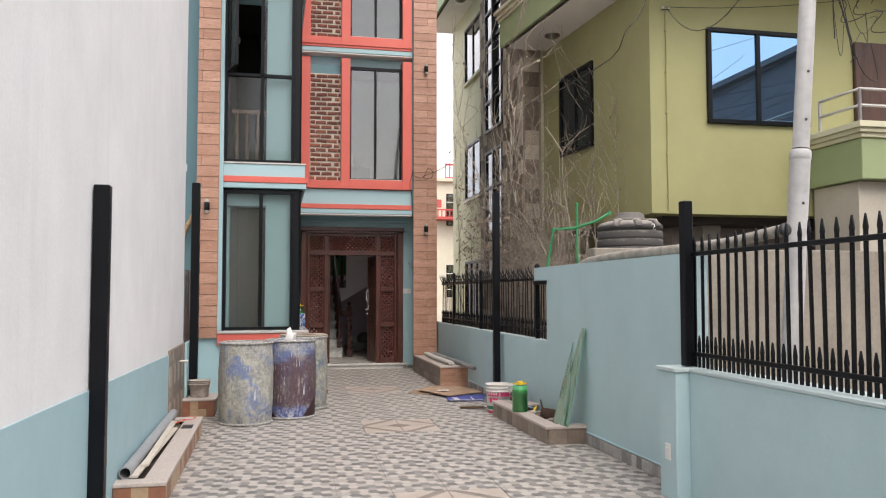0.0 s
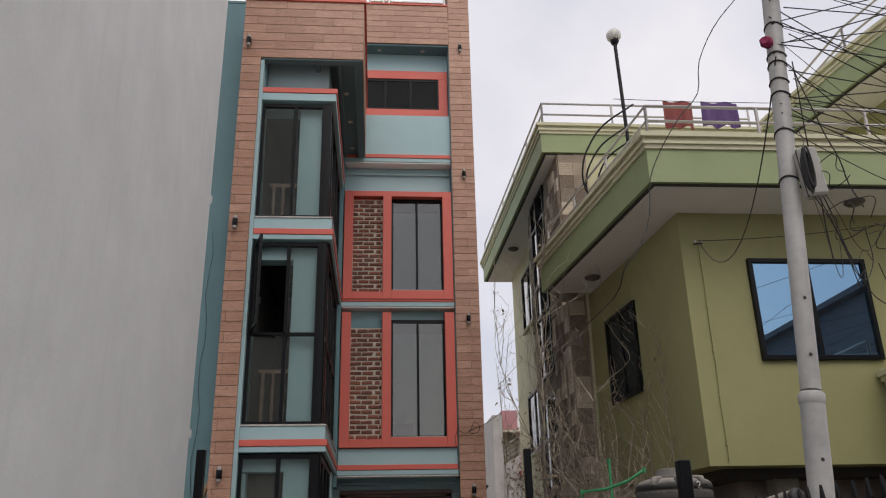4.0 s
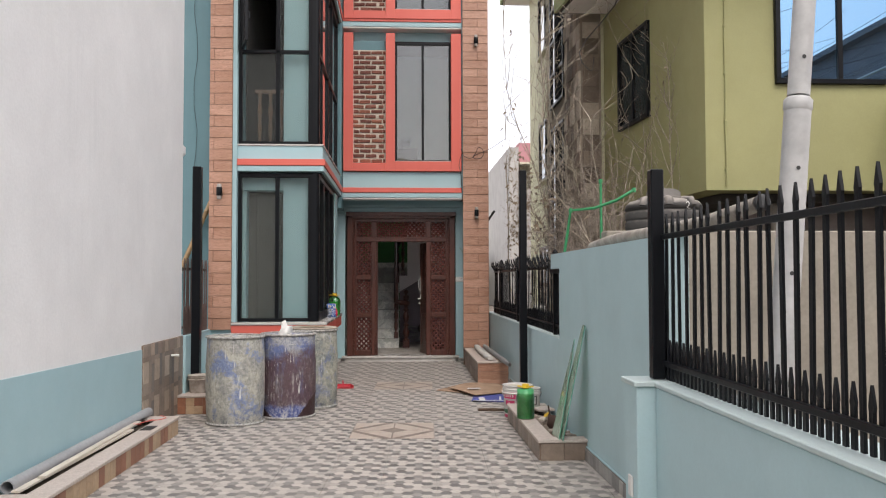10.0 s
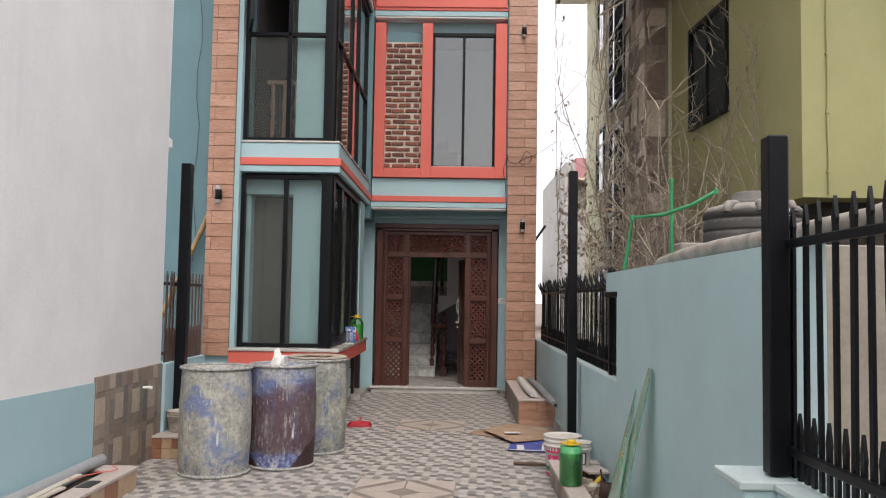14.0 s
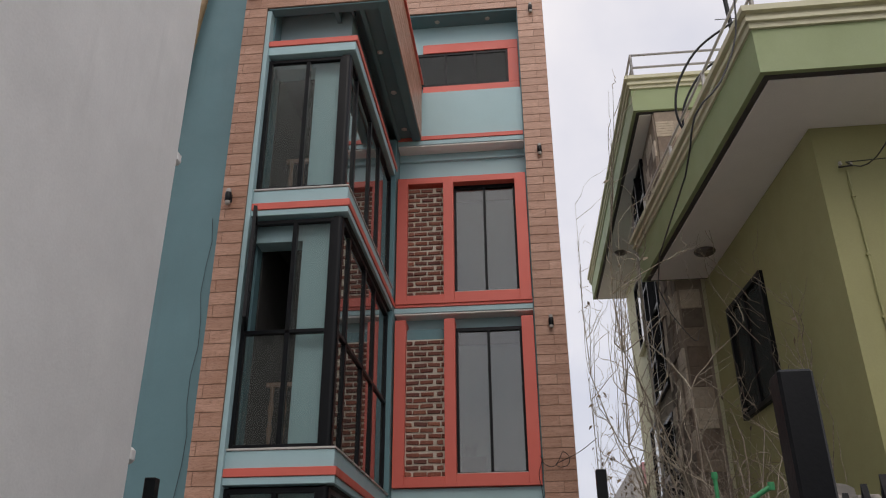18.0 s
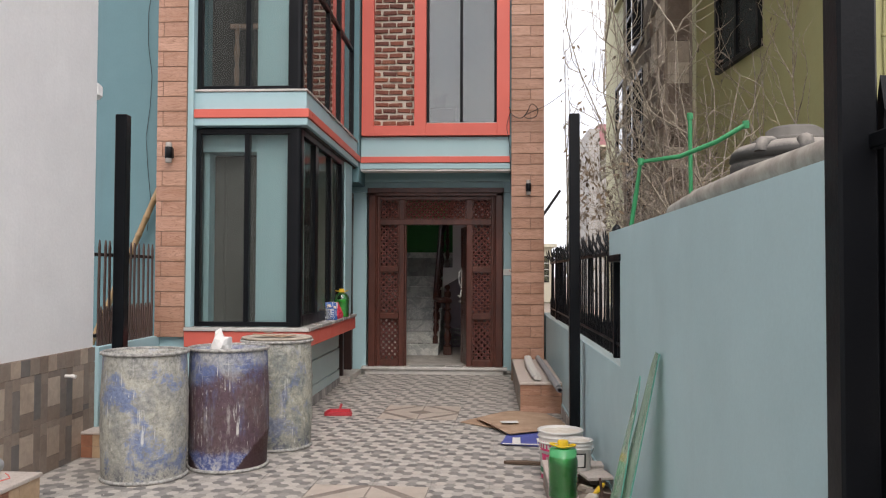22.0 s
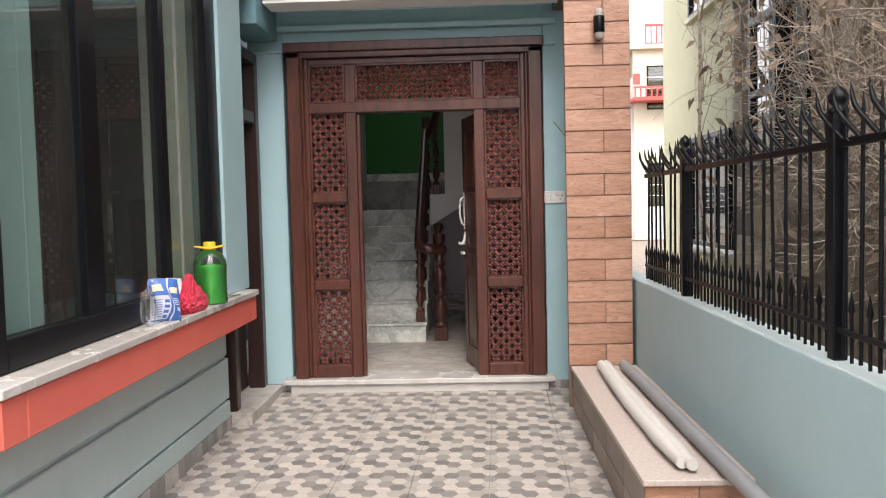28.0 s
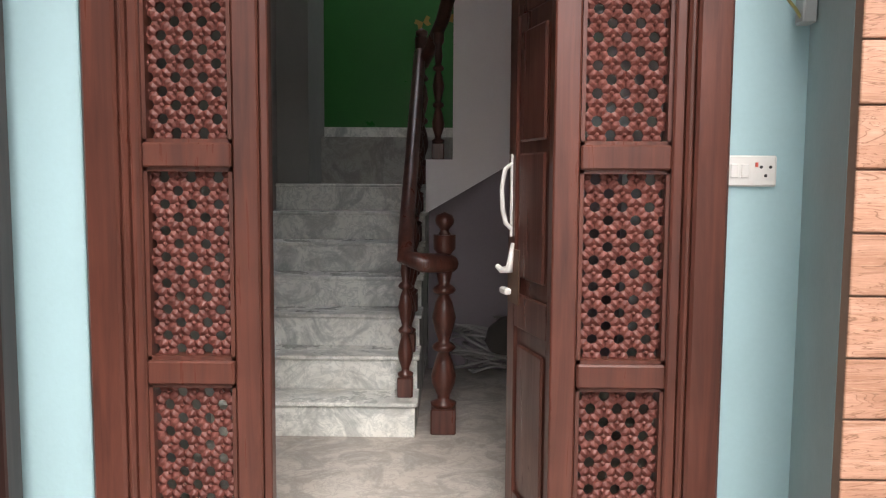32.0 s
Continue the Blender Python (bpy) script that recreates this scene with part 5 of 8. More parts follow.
right_leaf = leaf((1.945, 15.23, 0.16), 105, 1)
leaf((0.985, 15.235, 0.16), 104, 1)
part("edge_strip", boxes((1.012, 1.038, 15.16, 15.215, 0.16, 2.165), bev=0.004), door_wood, door)
rusty_plate = paint("worn_plate", (0.16, 0.09, 0.06), 0.5, 0.3, 40.0, 0.2, metal=0.4)
white_plastic = paint("white_plastic", (0.72, 0.71, 0.68), 0.35, 0.05)
part("handle_plate", boxes((0.425, 0.440, 0.02, 0.028, 1.10, 1.40), bev=0.003), white_plastic, right_leaf)
part("door_handle", tube(bmesh.new(), [(0.432, 0.024, 1.365), (0.432, 0.05, 1.345), (0.430, 0.062, 1.28), (0.430, 0.058, 1.20), (0.432, 0.045, 1.15), (0.432, 0.024, 1.13)], [0.008, 0.009, 0.008, 0.009, 0.009, 0.007], 8), white_plastic, right_leaf, "door handle wrapped in white film")
part("door_lever", tube(bmesh.new(), [(0.40, 0.028, 1.08), (0.405, 0.034, 1.02), (0.40, 0.04, 0.985), (0.43, 0.06, 0.98), (0.46, 0.065, 0.99)], [0.007, 0.011, 0.017, 0.012, 0.010], 8), white_plastic, right_leaf, "lever wrapped in white film")
part("bolt", boxes((0.40, 0.47, 0.03, 0.055, 0.89, 0.915), bev=0.006), white_plastic, right_leaf)
part("lock_plate", boxes((0.34, 0.46, 0.02, 0.026, 0.86, 1.06), bev=0.003), rusty_plate, right_leaf, "dull worn lock plate")
for z in (0.5, 1.0, 1.55):
    part("hinge", boxes((0.972, 0.992, 15.235, 15.26, z, z + 0.11), bev=0.003), pale_wood, door)

# side door in the bay's rear corner
dark_door = wood("near_black_wood", (0.018, 0.009, 0.008), (0.04, 0.018, 0.014), 0.4)
sd = tagged(new("door_2"), "dark wooden side door with a transom light under the bay", "door", kind="structure")
part("door_frame", boxes((0.17, 0.29, 14.385, 14.47, 0.11, 2.62), (0.17, 0.29, 15.10, 15.19, 0.11, 2.62), (0.17, 0.29, 14.47, 15.10, 2.54, 2.62), (0.17, 0.28, 14.47, 15.10, 2.10, 2.18), bev=0.006), dark_door, sd)
part("door_leaf", boxes((0.12, 0.16, 14.47, 15.10, 0.12, 2.10), bev=0.004), dark_door, sd)
part("pane", boxes((0.21, 0.216, 14.47, 15.10, 2.18, 2.54)), glass_grey, sd)
part("latch", boxes((0.29, 0.31, 14.50, 14.54, 0.70, 0.73), bev=0.003), black_metal, sd)

# switch plate and loose conduit beside the door
sw = thing("switch_plate", "white electric switch and socket plate on aqua wall", "switch", m=pose(2.512, 15.27, 1.50))
part("plate", boxes((-0.078, 0.078, -0.014, 0, -0.047, 0.047), bev=0.005), white_plastic, sw)
for x in (-0.05, -0.018):
    part("rocker", boxes((x - 0.013, x + 0.013, -0.019, -0.012, -0.022, 0.022), bev=0.003), white_plastic, sw)
dark_dot = paint("dark_plastic", (0.03, 0.03, 0.03), 0.5, 0.1)
for x, z in ((0.03, 0.012), (0.058, 0.012), (0.044, -0.014)):
    bm = bmesh.new()
    lathe(bm, [(0.005, 0), (0.005, 0.002)], 10)
    o = part("socket_hole", bm, dark_dot, sw)
    o.matrix_basis = pose(x, -0.014, z, 90)
part("indicator", boxes((0.012, 0.020, -0.017, -0.013, 0.012, 0.026)), coral, sw)
sw2 = thing("outlet_plate", "small white outlet plate low on the aqua pier", "switch", m=pose(2.754, 5.33, 0.335))
part("plate", boxes((-0.012, 0, -0.035, 0.035, -0.058, 0.058), bev=0.004), white_plastic, sw2)
part("rocker", boxes((-0.016, -0.010, -0.018, 0.018, -0.03, 0.03), bev=0.003), white_plastic, sw2)
jb = thing("junction_box", "grey junction box with loose wire in the wall corner", "electrical box", m=pose(2.58, 15.20, 2.02))
part("box", boxes((0.02, 0.06, -0.06, 0, -0.10, 0.06), bev=0.004), paint("grey_plastic", (0.3, 0.32, 0.32), 0.5, 0.1), jb)
part("wire", tube(bmesh.new(), [(0.03, -0.03, -0.09), (0.0, -0.05, -0.06), (-0.04, -0.03, 0.0), (-0.07, -0.01, 0.04)], 0.0045, 6), paint("yellow_wire", (0.27, 0.25, 0.09), 0.5, 0.1), jb)

# ---------- ledge clutter ----------
def plastic(name, c, alpha_t, rough=0.12):
    """See-through coloured plastic."""
    k = Nodes(name)
    k.b.inputs["Transmission Weight"].default_value = alpha_t
    k.b.inputs["IOR"].default_value = 1.35
    n = k.noise(k.world(), 40.0, 3.0)
    k.bump(n, 0.1, 0.002)
    return k.done(c, rough)


green_pet = window_glass("clear_green_plastic", (0.60, 0.95, 0.64), 0.07, 0.10, (0.95, 1.0, 0.95), 1.2, 0.03)
green_pet_dark = window_glass("green_bottle_plastic", (0.36, 0.86, 0.50), 0.08, 0.1, (0.95, 1.0, 0.95))
green_liquid = paint("green_liquid", (0.08, 0.74, 0.13), 0.25, 0.15, 14.0, 0.1)
yellow_cap = paint("yellow_plastic", (0.75, 0.48, 0.02), 0.4, 0.05)


def bottle(name, label, m, fill=0.68, skin=None, loop=True, inside=None):
    """A five-litre bottle with ribs, a yellow cap and a loop handle."""
    t = thing(name, label, "bottle", m=m)
    prof = [(0.0, 0.0), (0.078, 0.0), (0.086, 0.008), (0.086, 0.03)]
    z = 0.03
    while z < 0.17:
        prof += [(0.082, z + 0.008), (0.087, z + 0.018)]
        z += 0.024
    prof += [(0.087, 0.205), (0.083, 0.230), (0.068, 0.260), (0.042, 0.28), (0.027, 0.288), (0.026, 0.30)]
    bm = bmesh.new()
    lathe(bm, prof, 28, close=False)
    part("body", bm, skin or green_pet, t)
    bm = bmesh.new()
    lathe(bm, [(0.0, 0.004), (0.075, 0.004), (0.079, 0.01), (0.079, 0.30 * fill), (0.0, 0.30 * fill)], 24, close=False)
    part("liquid", bm, inside or green_liquid, t, "green detergent")
    bm = bmesh.new()
    lathe(bm, [(0.031, 0.285), (0.032, 0.29), (0.032, 0.322), (0.028, 0.328), (0.0, 0.329)], 22, close=False)
    part("cap", bm, yellow_cap, t, "yellow screw cap")
    if loop:
        part("handle", tube(bmesh.new(), [(0.075 * math.cos(a) * (1.0 if abs(math.cos(a)) > 0.5 else 0.85), 0.036 * math.sin(a), 0.293 + 0.012 * abs(math.cos(a))) for a in [i * math.pi / 12 for i in range(25)]], 0.0055, 6), yellow_cap, t, "yellow loop handle")
    return t


bottle("detergent_bottle", "large green plastic detergent bottle with yellow cap on the marble ledge", pose(0.430, 13.50, 0.945, 0, 0, 200) @ Matrix.Scale(1.04, 4))
bottle("detergent_bottle", "large green plastic bottle with yellow cap on the planter edge", pose(2.645, 8.50, 0.172, 0, 0, -15), 0.93, green_pet_dark, True, paint("bottle_green", (0.08, 0.42, 0.16), 0.3, 0.2, 20.0, 0.2))


def crumpled(name, label, cat, mat, size, m, seed, amp=0.25, sub=3, squash=0.8):
    """A soft bag or cloth: a ball pulled into folds."""
    bm = bmesh.new()
    bmesh.ops.create_icosphere(bm, subdivisions=sub, radius=1.0)
    for v in bm.verts:
        n1 = noise.noise(v.co * 1.7 + Vector((seed, 0, 0)))
        n2 = abs(noise.noise(v.co * 4.1 + Vector((0, seed, 0))))
        v.co *= 1 + amp * n1 - amp * n2
        v.co.z = max(v.co.z, -squash)
        v.co = Vector((v.co.x * size[0], v.co.y * size[1], (v.co.z + squash) * size[2]))
    return solid(name, bm, mat, label, cat, m=m)


red_bag = plastic("red_bag_plastic", (0.90, 0.10, 0.17), 0.35, 0.25)


def knotted_bag(name, label, mat, m, seed):
    """A thin carrier bag: a low spread body with its knotted handles standing up, all in sharp folds."""
    bm = bmesh.new()
    bmesh.ops.create_icosphere(bm, subdivisions=5, radius=1.0)
    for v in bm.verts:
        d = v.co.copy()
        fold = abs(noise.noise(d * 2.6 + Vector((seed, 0, 0)))) * 0.34 + abs(noise.noise(d * 6.5 + Vector((0, seed, 0)))) * 0.22 + abs(noise.noise(d * 15 + Vector((0, 0, seed)))) * 0.07
        d *= 1.05 - fold
        peak = math.exp(-((v.co.y + 0.35) / 0.60) ** 2)
        d.z = max(d.z, -0.6)
        v.co = Vector((d.x * 0.060 * (1 - 0.45 * peak * max(d.z, 0)), d.y * 0.180, (d.z + 0.6) * (0.066 + 0.046 * peak * (0.5 + max(d.z, 0)))))
    return solid(name, bm, mat, label, "bag", m=m)


knotted_bag("plastic_bag", "crumpled red plastic carrier bag on the marble ledge", red_bag, pose(0.445, 13.16, 0.945), 2.0)
pk = thing("packet", "blue and white printed detergent packet standing on the ledge", "packet", m=pose(0.440, 12.80, 0.945, -5, 2, 34) @ Matrix.Scale(0.92, 4))
blue_print = paint("blue_print", (0.04, 0.13, 0.42), 0.35, 0.2, 30.0, 0.1)


def on_film(u, v, lift=0.0):
    """A point on the front of the crumpled packet; u across, v up."""
    swell = (1 - abs(2 * v - 1) ** 3) * (1 - abs(2 * u - 1) ** 4)
    lean = 0.012 * math.sin(v * 5.0) + 0.006 * math.sin(u * 9 + v * 7)
    crease = 0.006 * noise.noise(Vector((u * 7, v * 9, 3.0))) + 0.004 * noise.noise(Vector((u * 19, v * 23, 1.0)))
    return Vector(((u - 0.5) * 0.15 * (1 - 0.10 * math.sin(v * 3.1)) + lean, -0.034 * swell + crease - lift, v * 0.215 + 0.006 * math.sin(u * 4)))


def film_patch(u0, u1, v0, v1, mat, name, lift, nu=8, nv=12):
    bm = bmesh.new()
    rows = [[bm.verts.new(on_film(u0 + (u1 - u0) * i / nu, v0 + (v1 - v0) * j / nv, lift)) for i in range(nu + 1)] for j in range(nv + 1)]
    for a, b in zip(rows, rows[1:]):
        for i in range(nu):
            bm.faces.new((a[i], a[i + 1], b[i + 1], b[i])).smooth = True
    return part(name, bm, mat, pk)


packet_white = paint("packet_white", (0.62, 0.64, 0.70), 0.3, 0.1)
packet_cream = paint("packet_cream", (0.72, 0.62, 0.45), 0.4, 0.05)
film_patch(0, 1, 0, 1, packet_white, "film", 0.0, 16, 24)
back = film_patch(0, 1, 0, 1, packet_white, "back_film", 0.0)
back.matrix_basis = pose(0, 0, 0, 0, 0, 180)
for u0, u1, v0, v1 in ((0.0, 0.62, 0.60, 1.0), (0.66, 1.0, 0.0, 1.0), (0.54, 0.62, 0.0, 0.60), (0.0, 0.54, 0.0, 0.03)):
    film_patch(u0, u1, v0, v1, blue_print, "print", 0.0028)
for u0, u1, v0, v1 in ((0.08, 0.40, 0.70, 0.86), (0.69, 0.92, 0.66, 0.80)):
    film_patch(u0, u1, v0, v1, packet_cream, "badge", 0.0050, 6, 6)
for k_ in range(8):
    film_patch(0.04, 0.30, 0.10 + 0.055 * k_, 0.118 + 0.055 * k_, blue_print, "print", 0.0028, 4, 1)
for k_ in range(4):
    film_patch(0.36, 0.50, 0.06 + 0.12 * k_, 0.13 + 0.12 * k_, blue_print, "print", 0.0028, 4, 2)
    film_patch(0.70, 0.94, 0.52 - 0.045 * k_, 0.54 - 0.045 * k_, packet_white, "print", 0.0050, 4, 1)
film_patch(0.78, 0.95, 0.24, 0.33, packet_white, "print", 0.0050, 4, 2)
pouch = crumpled("pouch", "crumpled clear plastic pouch beside the packet", "bag", window_glass("clear_film", (0.92, 0.93, 0.93), 0.03, 0.15, (0.9, 0.9, 0.9), 0.5), (0.03, 0.06, 0.10), pose(0.425, 12.64, 0.945), 7.0, 0.3, 3)
solid("pen", tube(bmesh.new(), [(0, -0.07, 0.006), (0, 0.07, 0.006)], 0.006, 8), steel, "small steel spatula lying on the ledge", "tool", m=pose(0.452, 13.80, 0.945, 0, 0, -30))


# ---------- drums ----------
def drum_paint(name, kind):
    """Steel barrel skin under many spills of paint: grey wash, blue patches, drips, and on one a maroon coat."""
    k = Nodes(name)
    o = k.coords("Object")
    flat = k.scaled(o, (1.0, 1.0, 0.75))
    mid = k.noise(flat, 8.0, 8.0, 0.78, 0.3)
    fine = k.noise(o, 70.0, 4.0, 0.7)
    crumb = k.noise(o, 30.0, 7.0, 0.82)
    wash = k.noise(k.scaled(o, (1.0, 1.0, 0.22)), 12.0, 6.0, 0.75)
    sep = k.n("ShaderNodeSeparateXYZ")
    k.put(o, sep.inputs[0])
    x, z = sep.outputs[0], sep.outputs[2]
    base = ((0.24, 0.245, 0.235), (0.43, 0.415, 0.35)) if kind == 0 else ((0.17, 0.19, 0.185), (0.38, 0.365, 0.295)) if kind == 2 else ((0.19, 0.21, 0.27), (0.40, 0.40, 0.40))
    a = k.mix(k.ramp(mid, (0.38, 0.0), (0.60, 1.0)), *base)
    # worn blue coat, broken at its edges and rubbed through
    cover = k.math("ADD", k.noise(flat, 4.2, 5.0, 0.6, 0.4), k.math("MULTIPLY", k.math("SUBTRACT", crumb, 0.5), 0.42))
    lo = 0.47 if kind == 1 else 0.545
    a = k.mix(k.ramp(cover, (lo, 0.0), (lo + 0.07, 0.8 if kind < 2 else 0.5)), a, (0.065, 0.105, 0.27) if kind else (0.11, 0.165, 0.33))
    rub = k.noise(k.scaled(o, (1.0, 1.0, 3.2)), 11.0, 7.0, 0.8, 0.5)
    a = k.mix(k.ramp(rub, (0.56, 0.0), (0.63, 0.65)), a, (0.50, 0.485, 0.44))
    if kind == 1:
        # maroon coat over the belly, reaching higher on one side
        edge = k.math("ADD", k.math("MULTIPLY", z, -1.0), k.math("ADD", k.math("MULTIPLY", mid, 0.55), k.math("MULTIPLY", x, 0.22)))
        coat = k.math("MULTIPLY", k.ramp(k.math("ADD", edge, 0.9), (0.42, 0.0), (0.55, 0.92)), k.ramp(wash, (0.33, 0.5), (0.48, 1.0)))
        a = k.mix(coat, a, (0.085, 0.042, 0.046))
        foot = k.math("ADD", k.math("MULTIPLY", z, -1.0), k.math("MULTIPLY", mid, 0.16))
        a = k.mix(k.ramp(k.math("ADD", foot, 0.5), (0.42, 0.0), (0.46, 0.8)), a, (0.075, 0.12, 0.33))
    a = k.mix(k.ramp(wash, (0.57, 0.0), (0.68, 0.55)), a, (0.46, 0.45, 0.42))
    a = k.mix(1.0, a, k.ramp(crumb, (0.34, 0.55), (0.5, 1.0), (0.68, 1.35)), "MULTIPLY")
    # thin runs and spatter of white paint
    drip = k.noise(k.scaled(o, (1.0, 1.0, 0.022)), 62.0, 3.0, 0.6)
    where = k.noise(k.scaled(o, (1.0, 1.0, 0.6)), 9.0, 4.0, 0.7)
    d = k.math("MULTIPLY", k.ramp(drip, (0.63, 0.0), (0.67, 0.8)), k.ramp(where, (0.49, 0.0), (0.57, 1.0)))
    a = k.mix(d, a, (0.66, 0.66, 0.62))
    spat = k.math("MULTIPLY", k.ramp(fine, (0.64, 0.0), (0.68, 0.75)), k.ramp(mid, (0.45, 0.0), (0.58, 1.0)))
    a = k.mix(spat, a, (0.60, 0.59, 0.54))
    a = k.mix(k.ramp(k.noise(o, 26.0, 6.0, 0.75), (0.63, 0.0), (0.66, 0.6)), a, (0.07, 0.07, 0.072))
    # scuffs low down and chips under the top rim
    chips = k.ramp(crumb, (0.49, 0.0), (0.55, 0.8))
    low = k.math("MULTIPLY", k.ramp(k.math("ADD", z, k.math("MULTIPLY", mid, 0.25)), (0.17, 1.0), (0.33, 0.0)), chips)
    a = k.mix(low, a, (0.47, 0.46, 0.43) if kind == 1 else (0.075, 0.075, 0.085))
    a = k.mix(k.math("MULTIPLY", k.ramp(z, (0.78, 0.0), (0.87, 0.8)), chips), a, (0.46, 0.45, 0.42))
    if kind == 1:
        # thick dark spill that climbs at both sides of the foot
        corner = k.math("ADD", k.math("SUBTRACT", k.math("ABSOLUTE", k.math("ADD", x, 0.05)), k.math("MULTIPLY", z, 0.85)), k.math("MULTIPLY", mid, 0.12))
        a = k.mix(k.ramp(corner, (0.165, 0.0), (0.18, 0.97)), a, (0.034, 0.011, 0.010))
    k.bump(k.math("ADD", mid, k.math("MULTIPLY", drip, 0.6)), 0.6, 0.004)
    return k.done(a, k.ramp(fine, (0.3, 0.45), (0.7, 0.75)))


rim_steel = mottled("rim_steel", (0.17, 0.165, 0.16), (0.46, 0.45, 0.42), 38.0, 0.6, 0.6)


def drum(x, y, kind, rot, label, r=0.295, h=0.90):
    t = thing("steel_drum", label, "drum", "paint-stained drums", m=pose(x, y, 0, 0, 0, rot))
    n = 48
    prof = [(0.0, 0.004), (r * 0.97, 0.004), (r, 0.012)]
    for i in range(22):
        f = i / 21
        rr = r * (0.985 + 0.045 * math.sin(math.pi * f))
        for c in (0.30, 0.66):
            rr += 0.006 * math.exp(-((f - c) / 0.018) ** 2)
        prof.append((rr, 0.02 + f * (h - 0.04)))
    prof += [(r * 0.97, h - 0.004), (r * 0.94, h - 0.02), (r * 0.93, h - 0.12), (0.0, h - 0.13)]
    bm = bmesh.new()
    rings = lathe(bm, prof, n, close=False)
    rr = random.Random(kind)
    for ring in rings[4:-3]:
        for k_, v in enumerate(ring):
            d = 1 + 0.010 * noise.noise(Vector((v.co.x * 5, v.co.y * 5, v.co.z * 6 + kind * 9)))
            v.co.x *= d
            v.co.y *= d
    part("shell", bm, drum_paint("drum_paint", kind), t)
    for z in (0.014, h):
        bm = bmesh.new()
        ring = [(r * (1.0 if z < 0.1 else 1.01) * math.cos(a), r * (1.0 if z < 0.1 else 1.01) * math.sin(a), z) for a in [i * 2 * math.pi / n for i in range(n + 1)]]
        tube(bm, ring, 0.013, 8)
        part("rim", bm, rim_steel, t)
    return t


drum(-0.285, 9.48, 0, 0, "open steel drum with worn grey and blue paint")
drum(0.215, 9.85, 1, 10, "open steel drum stained blue and maroon with white drips")
drum(0.40, 10.57, 2, 200, "grey paint-stained steel drum with a rusty lid")
cloth = paint("white_cloth", (0.72, 0.71, 0.69), 0.9, 0.05)
crumpled("cloth", "crumpled white cloth lying over the drum rim", "cloth", cloth, (0.075, 0.06, 0.115), pose(0.21, 9.66, 0.84, 0, 0, 30), 4.0, 0.65, 2)
rusty = mottled("rusty_lid", (0.28, 0.24, 0.19), (0.45, 0.40, 0.33), 12.0, 0.8)
bm = bmesh.new()
lathe(bm, [(0.0, 0.0), (0.285, 0.0), (0.30, 0.006), (0.30, 0.016), (0.285, 0.022), (0.27, 0.014), (0.0, 0.014)], 40, close=False)
solid("drum_lid", bm, rusty, "stained flat drum lid", "lid", m=pose(0.40, 10.57, 0.912))
board = mottled("brown_card", (0.29, 0.19, 0.125), (0.41, 0.285, 0.195), 7.0, 0.85, 0.15)
for i, (dx, dy, w, d, a) in enumerate(((-0.08, -0.05, 0.22, 0.12, 20), (0.06, 0.04, 0.16, 0.10, -35), (0.10, -0.08, 0.18, 0.05, 60), (-0.10, 0.09, 0.14, 0.06, 100))):
    bm = bmesh.new()
    for v in box(bm, -w / 2, w / 2, -d / 2, d / 2, 0, 0.004):
        v.co.z += 0.012 * math.sin(v.co.x * 40 + i)
    solid("scrap", bm, board, "torn brown scrap lying on the drum lid", "scrap", "scraps on the lid", m=pose(0.40 + dx, 10.57 + dy, 0.942 + 0.004 * i, 0, 0, a))

# ---------- left planter ----------
terracotta = tinted_tile("terracotta_tile", (0.0, (0.30, 0.13, 0.075)), (0.49, (0.26, 0.115, 0.07)), (0.51, (0.42, 0.29, 0.18)), (1.0, (0.46, 0.33, 0.21)))
pl = setting("planter_left", boxes((-0.73, -0.715, 5.86, 8.85, 0, 0.145), (-1.042, -0.73, 5.86, 5.875, 0, 0.145), (-1.042, -0.73, 8.835, 8.85, 0, 0.145)), grout, "low planter edged in terracotta tiles with stone coping", "planter")
me = mesh_of("tile", boxes((0.0, 0.010, 0.0, 0.113, 0.0, 0.144), bev=0.0015), terracotta)
for i in range(26):
    piece("tile", me, pl, -0.715, 5.862 + i * 0.1149, 0)
for i in range(3):
    piece("tile", me, pl, -1.035 + i * 0.112, 5.86, 0, 0, 0, -90)
    piece("tile", me, pl, -1.035 + 0.113 + i * 0.105, 8.85, 0, 0, 0, 90)
for r in ((-0.86, -0.695, 5.99, 8.70, 0.146, 0.172), (-1.042, -0.695, 5.84, 5.99, 0.146, 0.172), (-1.042, -0.695, 8.70, 8.865, 0.146, 0.172)):
    part("coping", boxes(r, bev=0.004), granite, pl, "pinkish stone coping")
solid("soil", boxes((-1.042, -0.74, 5.88, 8.83, 0.0, 0.115)), earth, "dark loose soil in the planter", "soil", kind="stuff")
pvc = paint("grey_pvc", (0.34, 0.35, 0.36), 0.5, 0.25, 30.0, 0.1, 0.5, (0.5, 0.5, 0.48))


def pipe(name, label, p, q, r, mat):
    """A hollow pipe."""
    bm = bmesh.new()
    tube(bm, [p, q], r, 16, caps=False)
    tube(bm, [p, q], r * 0.86, 16, caps=False)
    d = (Vector(q) - Vector(p)).normalized()
    side = d.orthogonal().normalized()
    for o in (Vector(p), Vector(q)):
        a = [bm.verts.new(o + r * (math.cos(t) * side + math.sin(t) * d.cross(side))) for t in [k * math.pi / 8 for k in range(16)]]
        b = [bm.verts.new(o + r * 0.86 * (math.cos(t) * side + math.sin(t) * d.cross(side))) for t in [k * math.pi / 8 for k in range(16)]]
        for k in range(16):
            bm.faces.new((a[k], a[(k + 1) % 16], b[(k + 1) % 16], b[k]))
    return solid(name, bm, mat, label, "pipe")


